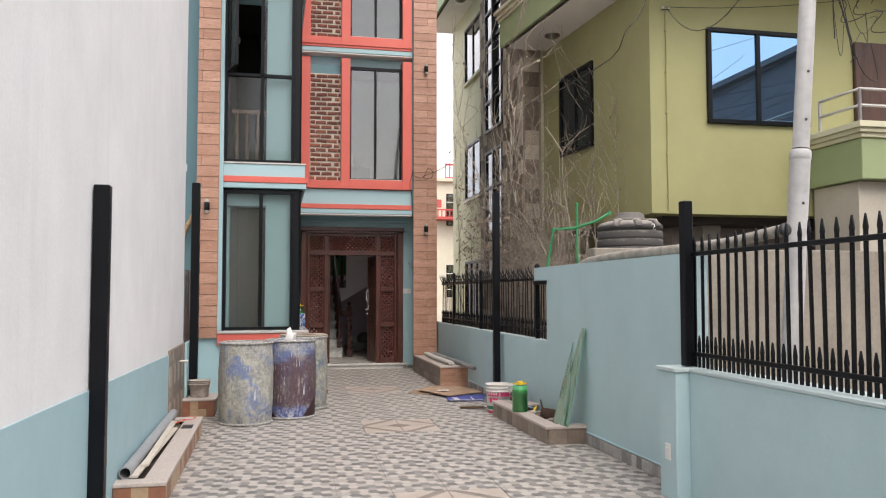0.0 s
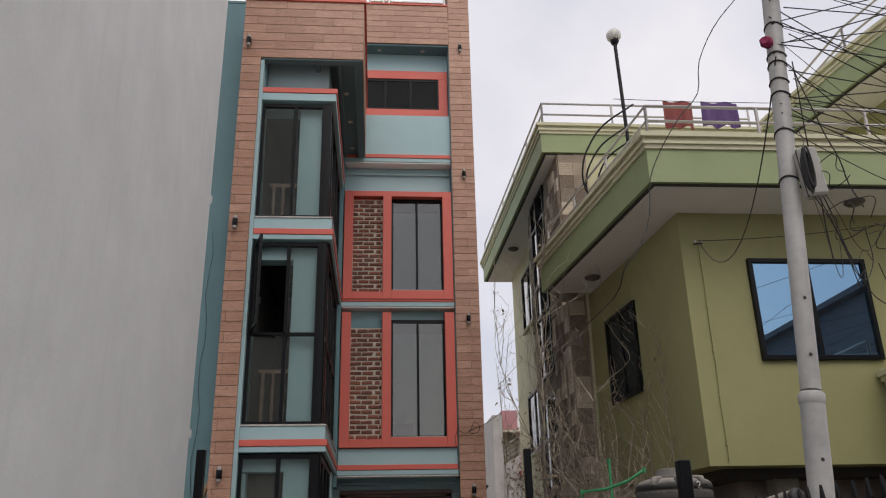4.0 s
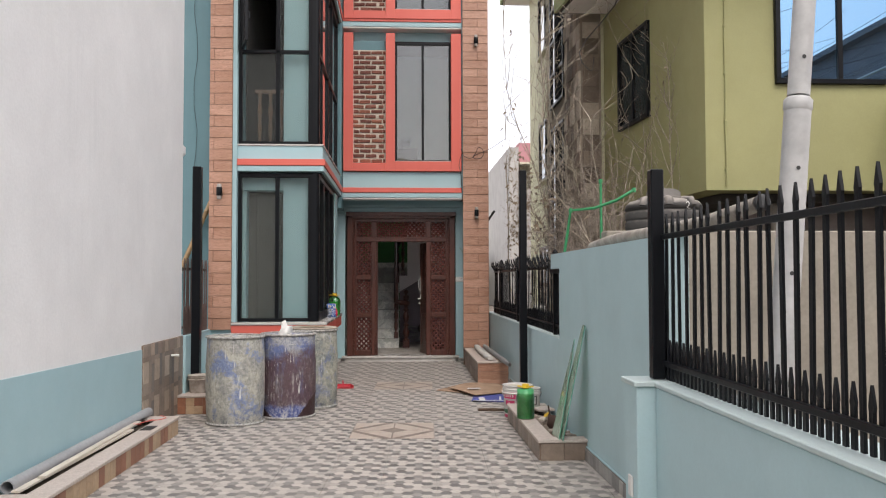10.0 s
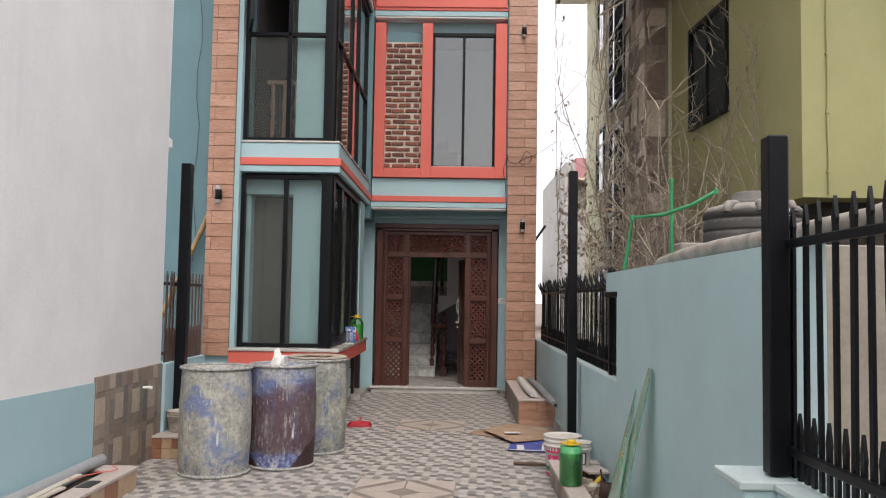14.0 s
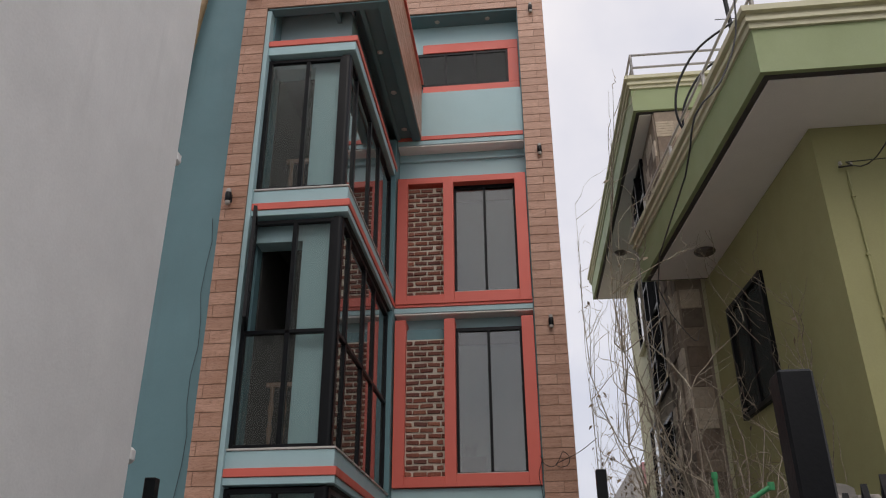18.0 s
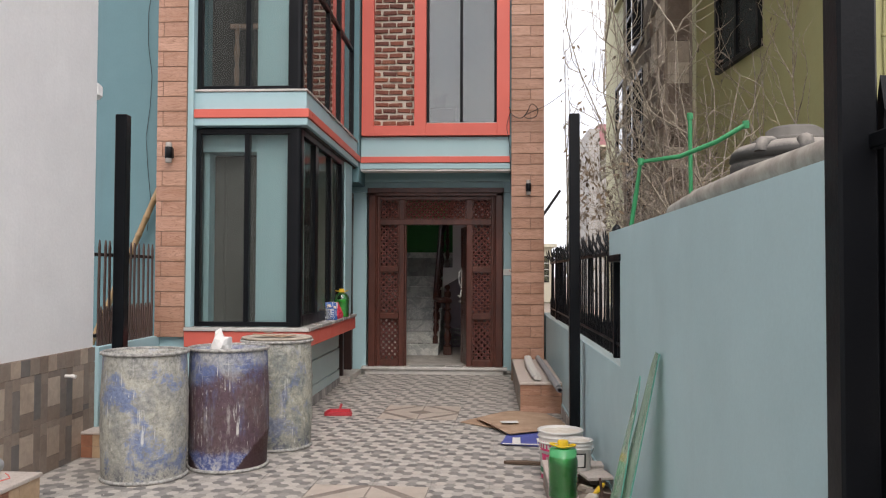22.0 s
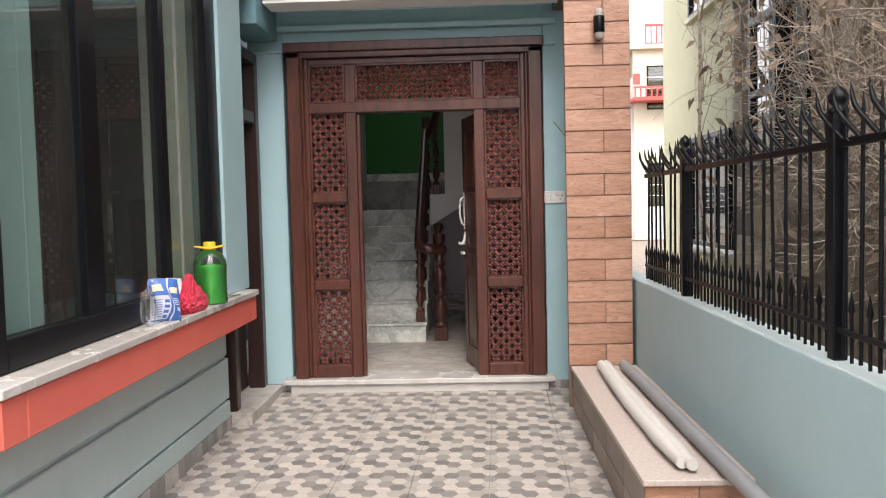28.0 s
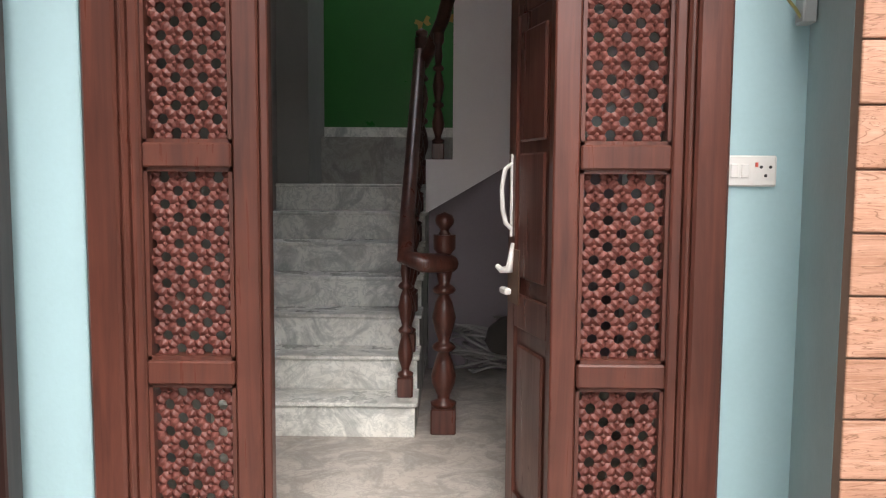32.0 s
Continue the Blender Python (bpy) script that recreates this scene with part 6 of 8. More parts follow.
pipe("drain_pipe", "grey plastic drain pipe lying along the planter", (-0.99, 6.02, 0.205), (-0.995, 8.86, 0.215), 0.043, pvc)
white_wood = wood("whitened_wood", (0.50, 0.44, 0.36), (0.66, 0.61, 0.53), 0.7, (1, 0.06, 1))
for i, (p, q) in enumerate((((-0.93, 6.0, 0.182), (-0.88, 8.0, 0.196)), ((-0.90, 6.3, 0.200), (-0.93, 8.35, 0.205)))):
    solid("wood_strip", bar(bmesh.new(), p, q, 0.05, 0.014), white_wood, "pale wooden strip lying in the planter", "wood", "strips in the planter")
solid("red_string", tube(bmesh.new(), [(-0.93 + 0.05 * math.sin(i * 1.3) + 0.012 * i, 8.2 + 0.035 * i, 0.20 + 0.012 * math.cos(i)) for i in range(14)], 0.004, 5), coral, "tangled red string lying in the planter", "string")
solid("grate", boxes((-0.84, -0.74, 8.1, 8.3, 0.173, 0.178), bev=0.001), dark_dot, "small black grate in the coping", "grate")
# tap stub on the brown tiles
tap = thing("water_tap", "white plastic pipe stub in the tiled wall", "tap", m=pose(-1.03, 9.75, 0.68))
part("stub", tube(bmesh.new(), [(0, 0, 0), (0.055, 0, 0.0), (0.07, 0, -0.004)], 0.012, 10), white_plastic, tap)
part("cap", tube(bmesh.new(), [(0.05, 0, 0), (0.085, 0, -0.004)], 0.015, 10), white_plastic, tap)
# tiled block with the cement bucket behind the drums
blk = setting("tiled_block", boxes((-1.03, -0.66, 10.02, 10.62, 0, 0.185)), grout, "low block faced with brown and beige tiles", "step")
me = mesh_of("tile", boxes((0.001, 0.091, -0.009, 0, 0.001, 0.090), bev=0.0012), terracotta)
for i in range(4):
    for j in range(2):
        piece("tile", me, blk, -1.03 + i * 0.0925, 10.02, j * 0.0925)
part("coping", boxes((-1.035, -0.645, 10.0, 10.63, 0.186, 0.205), bev=0.003), granite, blk)
cement = mottled("cement_crust", (0.30, 0.26, 0.22), (0.50, 0.45, 0.40), 14.0, 0.9, 0.6)


def bucket(name, label, m, r0, r1, h, body, fill, fill_label):
    t = thing(name, label, "bucket", m=m)
    bm = bmesh.new()
    prof = [(0.0, 0.0), (r0, 0.0), (r0 + 0.003, 0.006)]
    prof += [(r0 + (r1 - r0) * 0.72, h * 0.72), (r1 + 0.002, h * 0.74), (r1 + 0.010, h * 0.75), (r1 + 0.010, h * 0.77), (r1, h * 0.78), (r1, h * 0.86), (r1 + 0.007, h * 0.865), (r1 + 0.007, h * 0.885), (r1, h * 0.89), (r1 + 0.002, h * 0.96), (r1 + 0.009, h * 0.97), (r1 + 0.009, h), (r1 - 0.004, h), (r1 - 0.006, h * 0.95), (0.0, h * 0.95)]
    lathe(bm, prof, 36, close=False)
    part("body", bm, body, t)
    bm = bmesh.new()
    lathe(bm, [(r1 - 0.008, h * 0.952), (r1 * 0.7, h * 0.975), (r1 * 0.3, h * 0.965), (0.0, h * 0.98)], 30, close=False)
    part("fill", bm, fill, t, fill_label)
    a = [i * math.pi / 12 for i in range(13)]
    part("handle", tube(bmesh.new(), [((r1 + 0.012) * math.cos(x), -(r1 * 0.35 + 0.1 * 0) * math.sin(x) - 0.02 * math.sin(x), h * 0.80 - r1 * 0.85 * math.sin(x)) for x in a], 0.0035, 6), steel, t, "wire handle")
    return t


bucket("bucket", "pale bucket crusted with cement on the tiled block", pose(-0.86, 10.30, 0.205), 0.105, 0.125, 0.20, cement, cement, "hardened cement")

# ---------- right side clutter ----------
bucket_white = paint("bucket_white", (0.66, 0.64, 0.61), 0.4, 0.12, 30.0, 0.1, 0.4, (0.45, 0.42, 0.38))
cream_fill = mottled("paint_crust", (0.50, 0.44, 0.36), (0.64, 0.60, 0.54), 12.0, 0.8, 0.6)
pink_print = paint("pink_print", (0.62, 0.05, 0.16), 0.45, 0.1)
dark_green_print = paint("green_print", (0.03, 0.16, 0.08), 0.45, 0.1)


def band_on(parent, r, z0, z1, a0, a1, mat, name="print"):
    """A printed patch wrapped on a bucket."""
    bm = bmesh.new()
    n = max(2, int((a1 - a0) / 8))
    rows = []
    for i in range(n + 1):
        a = radians(a0 + (a1 - a0) * i / n)
        rows.append([bm.verts.new((r(z) * math.cos(a), r(z) * math.sin(a), z)) for z in (z0, z1)])
    for p, q in zip(rows, rows[1:]):
        bm.faces.new((p[0], q[0], q[1], p[1]))
    return part(name, bm, mat, parent, "printed colour patch")


bk = bucket("paint_bucket", "large white paint bucket with pink and green print beside the planter", pose(2.735, 9.66, 0), 0.135, 0.158, 0.345, bucket_white, cream_fill, "dried cream paint")
rb = lambda z: 0.1365 + 0.025 * z / 0.345 + 0.0015
for z0, z1, a0, a1, m_ in ((0.045, 0.085, 150, 330, dark_green_print), (0.0, 0.03, 150, 330, pink_print), (0.205, 0.275, 190, 255, pink_print), (0.205, 0.275, 262, 310, pink_print), (0.13, 0.185, 205, 222, pink_print), (0.13, 0.185, 228, 250, pink_print), (0.165, 0.18, 222, 240, pink_print)):
    band_on(bk, rb, z0, z1, a0, a1, m_)
for i in range(5):
    band_on(bk, lambda z: rb(z) + 0.001, 0.222, 0.258, 196 + i * 11, 202 + i * 11, bucket_white)
bk2 = bucket("paint_bucket", "small white paint tub with a dark label standing on the planter", pose(2.80, 9.12, 0.172), 0.082, 0.092, 0.21, bucket_white, cream_fill, "dried cream paint")
rs = lambda z: 0.0835 + 0.010 * z / 0.21 + 0.001
band_on(bk2, rs, 0.04, 0.135, 180, 300, dark_dot)
band_on(bk2, lambda z: rs(z) + 0.001, 0.048, 0.127, 215, 292, bucket_white)
band_on(bk2, lambda z: rs(z) + 0.001, 0.075, 0.10, 190, 210, pink_print)

plr = setting("planter_right", boxes((2.605, 2.62, 7.48, 9.42, 0, 0.145), (2.62, 3.0, 7.48, 7.495, 0, 0.145), (2.62, 3.0, 9.405, 9.42, 0, 0.145)), grout, "low planter by the aqua wall edged in stone tiles", "planter")
me = mesh_of("tile", boxes((-0.010, 0.0, 0.0, 0.190, 0.0, 0.144), bev=0.0015), brown_tile)
for i in range(10):
    piece("tile", me, plr, 2.605, 7.482 + i * 0.194, 0)
for i in range(2):
    piece("tile", me, plr, 2.612 + i * 0.193, 7.48, 0, 0, 0, -90).matrix_basis = pose(2.803 + i * 0.193, 7.478, 0, 0, 0, 90)
for r in ((2.585, 2.74, 7.60, 9.30, 0.146, 0.172), (2.585, 3.0, 7.455, 7.60, 0.146, 0.172), (2.585, 3.0, 9.30, 9.435, 0.146, 0.172)):
    part("coping", boxes(r, bev=0.004), granite, plr, "pinkish stone coping")
solid("soil", boxes((2.62, 2.998, 7.50, 9.40, 0.0, 0.10)), earth, "dark rubble-strewn soil in the planter", "soil", kind="stuff")
rubble_m = tinted_tile("rubble", (0.0, (0.20, 0.16, 0.13)), (0.5, (0.42, 0.36, 0.30)), (1.0, (0.12, 0.08, 0.06)), rough=0.85)
rnd = random.Random(21)
for i in range(34):
    s = rnd.uniform(0.02, 0.06)
    bm = bmesh.new()
    for v in box(bm, -s, s, -s * 0.7, s * 0.7, -0.006, 0.010 + 0.4 * s):
        v.co += Vector((rnd.uniform(-1, 1), rnd.uniform(-1, 1), rnd.uniform(-0.4, 0.4))) * s * 0.3
    solid("rubble_piece", bm, rubble_m, "broken bit of tile and mortar on the soil", "rubble", "rubble in the planter", m=pose(rnd.uniform(2.77, 2.96), rnd.uniform(7.64, 9.22), 0.108, rnd.uniform(-12, 12), rnd.uniform(-12, 12), rnd.uniform(0, 360)))
glass_sheet = window_glass("pale_green_glass", (0.82, 0.95, 0.88), 0.05, 0.03, (0.9, 0.97, 0.94), 1.0, 0.30, (0.60, 0.72, 0.60))
glass_edge = paint("glass_edge", (0.10, 0.34, 0.27), 0.2, 0.1)


def sheet(pts, base, top, thick, label):
    """A broken glass sheet leaning on the wall: an outline in its own plane."""
    b, t = Vector(base), Vector(top)
    up = (t - b).normalized()
    along = Vector((0, 1, 0))
    along = (along - up * along.dot(up)).normalized()
    n = up.cross(along)
    bm = bmesh.new()
    f = [bm.verts.new(b + along * u + up * v) for u, v in pts]
    g = [bm.verts.new(b + along * u + up * v + n * thick) for u, v in pts]
    bm.faces.new(f)
    bm.faces.new(g[::-1])
    for i in range(len(pts)):
        q = bm.faces.new((f[i], f[(i + 1) % len(pts)], g[(i + 1) % len(pts)], g[i]))
        q.material_index = 1
    return solid("glass_sheet", bm, [glass_sheet, glass_edge], label, "glass", "leaning glass sheets")


sheet([(0, 0), (0.30, 0), (0.25, 0.35), (0.17, 0.62), (0.12, 0.90), (0.09, 0.965), (0.01, 0.96)], (2.785, 7.40, 0.172), (2.975, 7.42, 1.07), 0.006, "broken pale green glass sheet leaning on the wall")
sheet([(0.06, 0), (0.36, 0), (0.28, 0.45), (0.22, 0.70), (0.20, 0.84), (0.17, 0.79), (0.165, 0.74), (0.14, 0.70), (0.15, 0.52), (0.11, 0.44)], (2.765, 7.40, 0.172), (2.945, 7.42, 1.05), 0.006, "jagged pale green glass sheet leaning on the wall")
pot = thing("iron_pan", "rusty iron pan with a wooden handle lying in the planter", "pan", m=pose(2.90, 8.32, 0.10, 0, 12, 20))
bm = bmesh.new()
lathe(bm, [(0.0, 0.0), (0.07, 0.0), (0.088, 0.02), (0.093, 0.12), (0.088, 0.12), (0.08, 0.015), (0.0, 0.012)], 24, close=False)
part("bowl", bm, paint("rusty_iron", (0.06, 0.032, 0.022), 0.8, 0.3, 40.0, 0.4), pot)
part("handle", tube(bmesh.new(), [(-0.05, 0.06, 0.11), (-0.07, 0.09, 0.20)], [0.010, 0.007], 8), paint("rusty_iron", (0.06, 0.032, 0.022), 0.8, 0.3), pot)
br = thing("brush", "paint brush with a yellow wooden handle in the planter", "brush", m=pose(2.84, 8.62, 0.125, 0, -10, 60))
part("handle", tube(bmesh.new(), [(0, 0, 0.03), (0.08, 0, 0.03), (0.16, 0, 0.03)], [0.010, 0.017, 0.012], 10), yellow_cap, br)
part("bristles", boxes((-0.07, 0.0, -0.03, 0.03, 0.018, 0.042), bev=0.006), cream_fill, br)
solid("stone_offcut", boxes((-0.09, 0.09, -0.12, 0.12, 0, 0.02), bev=0.003), granite, "pale stone offcut lying across the planter", "stone", m=pose(2.90, 9.0, 0.172, 0, 0, 12))
old_wood = wood("old_wood", (0.06, 0.038, 0.026), (0.16, 0.105, 0.07), 0.8, (0.06, 1, 1))
st = thing("stick_bundle", "bundle of old brown sticks lying by the bucket", "wood", m=pose(2.50, 10.02, 0, 0, 0, -6))
rnd = random.Random(8)
for i in range(9):
    y, z = -0.03 + 0.012 * (i % 5), 0.009 + 0.014 * (i // 5)
    part("stick", tube(bmesh.new(), [(-0.14 + rnd.uniform(-0.03, 0.03), y + rnd.uniform(-0.01, 0.01), z), (0.0, y, z + 0.003), (0.14 + rnd.uniform(-0.03, 0.03), y + rnd.uniform(-0.012, 0.012), z)], [0.006, 0.008, 0.006], 6), old_wood, st)


def card(name, label, pts, z, mat, curl, seed):
    """A sheet of board on the floor, bent a little."""
    bm = bmesh.new()
    vs = prism(bm, pts, 0, 0.005)
    bmesh.ops.subdivide_edges(bm, edges=bm.edges[:], cuts=3, use_grid_fill=True)
    for v in bm.verts:
        v.co.z += z + curl * (0.5 + noise.noise(Vector((v.co.x * 2.2 + seed, v.co.y * 2.2, 0))))
    return solid(name, bm, mat, label, "cardboard", m=pose(0, 0, 0))


card("cardboard_sheet", "flattened brown cardboard lying on the tiles", [(1.94, 11.72), (2.36, 11.36), (2.62, 11.95), (2.35, 12.28)], 0.004, board, 0.012, 1)
card("cardboard_sheet", "flattened brown cardboard with a pasted label on the tiles", [(2.10, 11.78), (2.40, 11.05), (2.96, 11.34), (2.93, 11.75), (2.80, 12.1), (2.45, 12.2)], 0.03, board, 0.02, 5)
solid("paper_label", boxes((-0.085, 0.085, -0.055, 0.055, 0, 0.001)), white_plastic, "small white paper label on the cardboard", "label", m=pose(2.42, 11.50, 0.0585, 0, 0, 8))
bx = card("carton", "flattened blue and white printed carton under the cardboard", [(2.32, 10.68), (2.80, 10.64), (2.97, 11.2), (2.40, 11.25)], 0.004, paint("carton_blue", (0.07, 0.09, 0.34), 0.6, 0.15), 0.012, 9)
for pts in ([(2.335, 10.672), (2.79, 10.636), (2.80, 10.665), (2.34, 10.70)], [(2.42, 10.70), (2.49, 10.695), (2.50, 10.95), (2.43, 10.95)], [(2.66, 10.69), (2.685, 10.688), (2.72, 11.0), (2.70, 11.0)]):
    bm = bmesh.new()
    prism(bm, pts, 0.021, 0.0225)
    solid("carton_print", bm, white_plastic, "white printed bar on the blue carton", "print", "prints on the carton")
dp = thing("dustpan", "red plastic dustpan lying on the tiles", "dustpan", m=pose(0.66, 12.12, 0, 0, 0, 5))
red_plastic = paint("red_plastic", (0.46, 0.045, 0.06), 0.4, 0.08)
bm = bmesh.new()
pan = [(-0.14, -0.10), (0.14, -0.10), (0.11, 0.10), (-0.11, 0.10)]
prism(bm, pan, 0.002, 0.007)
for (x0, y0), (x1, y1) in zip(pan[1:], pan[2:] + pan[:1]):
    bar(bm, (x0, y0, 0.022), (x1, y1, 0.022), 0.006, 0.04)
part("pan", bm, red_plastic, dp)
part("handle", tube(bmesh.new(), [(0, 0.10, 0.03), (0, 0.16, 0.055), (0, 0.24, 0.06)], [0.014, 0.013, 0.016], 10), red_plastic, dp)

# tiled bench at the right pilaster
bn = setting("bench_planter", boxes((2.565, 2.998, 12.35, 14.65, 0, 0.30)), grout, "low bench faced with wood-look tiles and a stone top", "bench")
me = mesh_of("tile", boxes((-0.010, 0.0, 0.0, 0.452, 0.0, 0.146), bev=0.0015), brown_tile)
for i in range(5):
    for j in range(2):
        piece("tile", me, bn, 2.565, 12.352 + i * 0.459, j * 0.150)
me2 = mesh_of("tile", boxes((0.0, 0.214, -0.010, 0.0, 0.0, 0.112), bev=0.0015), tile_wood)
for i in range(2):
    piece("tile", me2, bn, 2.558 + i * 0.22, 12.35, 0.186)
piece("tile", mesh_of("tile", boxes((0.0, 0.434, -0.010, 0.0, 0.0, 0.18), bev=0.0015), tile_wood), bn, 2.558, 12.35, 0.001)
part("coping", boxes((2.545, 2.998, 12.325, 14.65, 0.30, 0.328), bev=0.004), granite, bn, "pinkish stone top")
cornice_m = paint("plaster_white", (0.62, 0.60, 0.56), 0.8, 0.1, 30.0, 0.3)
bm = bmesh.new()
rnd = random.Random(19)
for a0, y0 in ((0.0, 12.42), (0.034, 12.39)):
    pts = [(2.728 + a0 - 0.018 * math.sin(math.pi * i / 17) + rnd.uniform(-0.002, 0.002), y0 + i * (14.5 - y0) / 17, 0.364 + rnd.uniform(0.0, 0.004)) for i in range(18)]
    tube(bm, pts, [0.026, 0.032] + [0.035 + rnd.uniform(-0.0025, 0.0025) for _ in range(15)] + [0.03], 9)
solid("plaster_moulding", bm, cornice_m, "lengths of white plaster moulding lying on the bench", "moulding")
pipe("drain_pipe", "long grey plastic pipe lying on the bench", (2.90, 11.62, 0.364), (2.88, 14.5, 0.364), 0.034, pvc)
pipe("drain_pipe", "thinner grey pipe stuck in the long pipe's end", (2.902, 11.53, 0.360), (2.90, 11.75, 0.360), 0.026, pvc)

# lane of light stain in front: paint drops on the floor tiles
spots = bmesh.new()
rnd = random.Random(12)
for i in range(30):
    x, y, r = rnd.gauss(0.55, 0.8), rnd.gauss(9.0, 1.5), rnd.uniform(0.003, 0.007)
    if -0.6 < x < 2.5 and y > 4:
        prism(spots, [(x + r * rnd.uniform(0.7, 1.2) * math.cos(a), y + r * rnd.uniform(0.7, 1.2) * math.sin(a)) for a in [k * math.pi / 3 for k in range(6)]], 0.0008, 0.0018)
solid("paint_spots", spots, white_plastic, "dried white paint drops on the floor tiles", "paint drops", kind="stuff")


# ---------- green house next door ----------
gh = thing("green_house", "olive green neighbour house with pale green eaves and cream mouldings", "house")
brown_door = wood("brown_door", (0.05, 0.022, 0.016), (0.10, 0.05, 0.035), 0.5)
stone_clad = tinted_tile("stone_cladding", (0.0, (0.15, 0.115, 0.09)), (0.40, (0.24, 0.18, 0.135)), (0.45, (0.47, 0.395, 0.305)), (0.75, (0.55, 0.475, 0.38)), (0.8, (0.17, 0.135, 0.105)), (1.0, (0.33, 0.265, 0.20)), rough=0.8)


def slab(name, pts, z0, z1, mat, label=""):
    bm = bmesh.new()
    prism(bm, pts, z0, z1)
    return part(name, bm, mat, gh, label)


def grown(pts, d):
    """A convex outline pushed out by d."""
    cx, cy = sum(p[0] for p in pts) / len(pts), sum(p[1] for p in pts) / len(pts)
    out, n = [], len(pts)
    for i in range(n):
        p, q, r = Vector(pts[i - 1]), Vector(pts[i]), Vector(pts[(i + 1) % n])
        a, b = (q - p).normalized(), (r - q).normalized()
        na, nb = Vector((a.y, -a.x)), Vector((b.y, -b.x))
        m = (na + nb)
        m = m / max(m.dot(na), 0.3)
        out.append((q.x + d * m.x, q.y + d * m.y))
    return out


LOW = [(5.12, 10.28), (14.0, 10.24), (14.0, 13.98), (4.84, 13.98)]
EAVE = [(4.47, 9.39), (14.0, 9.31), (14.0, 13.95), (4.00, 13.95)]
slab("wall", LOW, 2.56, 5.88, olive, "olive green upper storey")
slab("wall", [(5.9, 11.2), (14.0, 11.2), (14.0, 13.4), (5.9, 13.4)], 0, 2.53, concrete, "shaded bare ground storey")
# Recessed slab coloured near-black to draw the shade below the olive storey.
slab("floor_slab", grown(LOW, -0.35), 2.45, 2.558, matt_near_black)
for x in (6.3, 8.6, 12.0):
    part("column", boxes((x - 0.15, x + 0.15, 10.75, 11.05, 0, 2.45), bev=0.01), beige_wall, gh)


def eave(pts, z, h):
    slab("soffit", grown(pts, -0.10), z - 0.015, z + 0.01, grey_soffit, "pale grey soffit")
    # The groove's shade below the fascia is drawn as a near-black strip.
    slab("drip_edge", grown(pts, -0.05), z - 0.004, z + 0.012, matt_near_black)
    slab("eave", pts, z + 0.012, z + h, olive_light, "pale green eave fascia")
    for d, a, b in ((0.025, h, h + 0.06), (0.055, h + 0.06, h + 0.10), (0.035, h + 0.10, h + 0.15), (0.085, h + 0.15, h + 0.21)):
        slab("moulding", grown(pts, d), z + a, z + b, cream, "cream stepped moulding")


eave(EAVE, 5.9, 0.47)
HIGH = [(4.80, 14.0), (14.0, 14.0), (14.0, 21.4), (4.80, 21.4)]
# The rear storeys are paler than the front olive.
slab("wall", HIGH, 0, 8.70, paint("pale_olive_paint", (0.57, 0.55, 0.35), 0.7, 0.12, 50.0, 0.3, 0.4, (0.28, 0.27, 0.17)), "pale olive rear storeys")
HEAVE = [(4.18, 13.95), (8.6, 13.95), (8.6, 21.7), (4.06, 21.7)]
eave(HEAVE, 8.70, 0.40)
THIRD = [(8.95, 11.5), (9.40, 9.35), (15.0, 9.35), (15.0, 13.9), (8.62, 13.9)]
slab("wall", [(9.9, 10.4), (14.5, 10.4), (14.5, 13.9), (9.6, 13.9)], 6.6, 8.8, olive)
eave(THIRD, 8.8, 0.45)
steel_rail = paint("rail_paint", (0.50, 0.48, 0.46), 0.4, 0.2, 60.0, 0.1, metal=0.5)


def railing(pts, z, heights, step):
    t = thing("terrace_railing", "grey steel tube railing on the pale green eave", "railing", "terrace railings")
    for h in heights:
        part("rail", tube(bmesh.new(), [(x, y, z + h) for x, y in pts], 0.022, 8), steel_rail, t)
    for (x0, y0), (x1, y1) in zip(pts, pts[1:]):
        n = max(1, round(math.hypot(x1 - x0, y1 - y0) / step))
        for i in range(n + 1):
            x, y = x0 + (x1 - x0) * i / n, y0 + (y1 - y0) * i / n
            part("post", tube(bmesh.new(), [(x, y, z), (x, y, z + heights[-1])], 0.022, 8), steel_rail, t)


railing([(13.5, 9.42), (4.55, 9.47), (4.13, 13.7)], 6.58, (0.24, 0.46), 1.55)
railing([(8.4, 14.03), (4.25, 14.03), (4.12, 21.6)], 9.31, (0.26, 0.50), 1.6)
railing([(9.05, 13.2), (9.02, 11.6), (9.45, 9.42), (14.5, 9.42)], 9.46, (0.26, 0.50), 1.5)


glass_dark = window_glass("dark_glass", (0.25, 0.26, 0.26), 0.06, 0.0, (0.9, 0.92, 0.92), 0.22, 0.05)


def flat_window(name, m, w, h, mull, mat, label, depth=0.05):
    """A window in its own plane: x along, z up, looking to -y."""
    f = part("window", boxes((0, w, -depth, 0.03, 0, 0.06), (0, w, -depth, 0.03, h - 0.06, h), (0, 0.06, -depth, 0.03, 0.06, h - 0.06), (w - 0.06, w, -depth, 0.03, 0.06, h - 0.06), bev=0.004), black_metal, gh, label)
    f.matrix_basis = m
    for u in mull:
        part("window_frame", boxes((u - 0.03, u + 0.03, -depth + 0.01 - (0.05 if h > 2 else 0), 0.02, 0.06, h - 0.06)), black_metal, f)
    cuts = [0.06] + [c for u in mull for c in (u - 0.03, u + 0.03)] + [w - 0.06]
    for a, b in zip(cuts[::2], cuts[1::2]):
        part("pane", boxes((a, b, -0.016, -0.010, 0.06, h - 0.06)), mat, f)
    # Near-black sheet in place of an unlit room behind the panes.
    part("backing", boxes((0.03, w - 0.03, -0.005, 0.01, 0.03, h - 0.03)), matt_near_black, f)
    return f


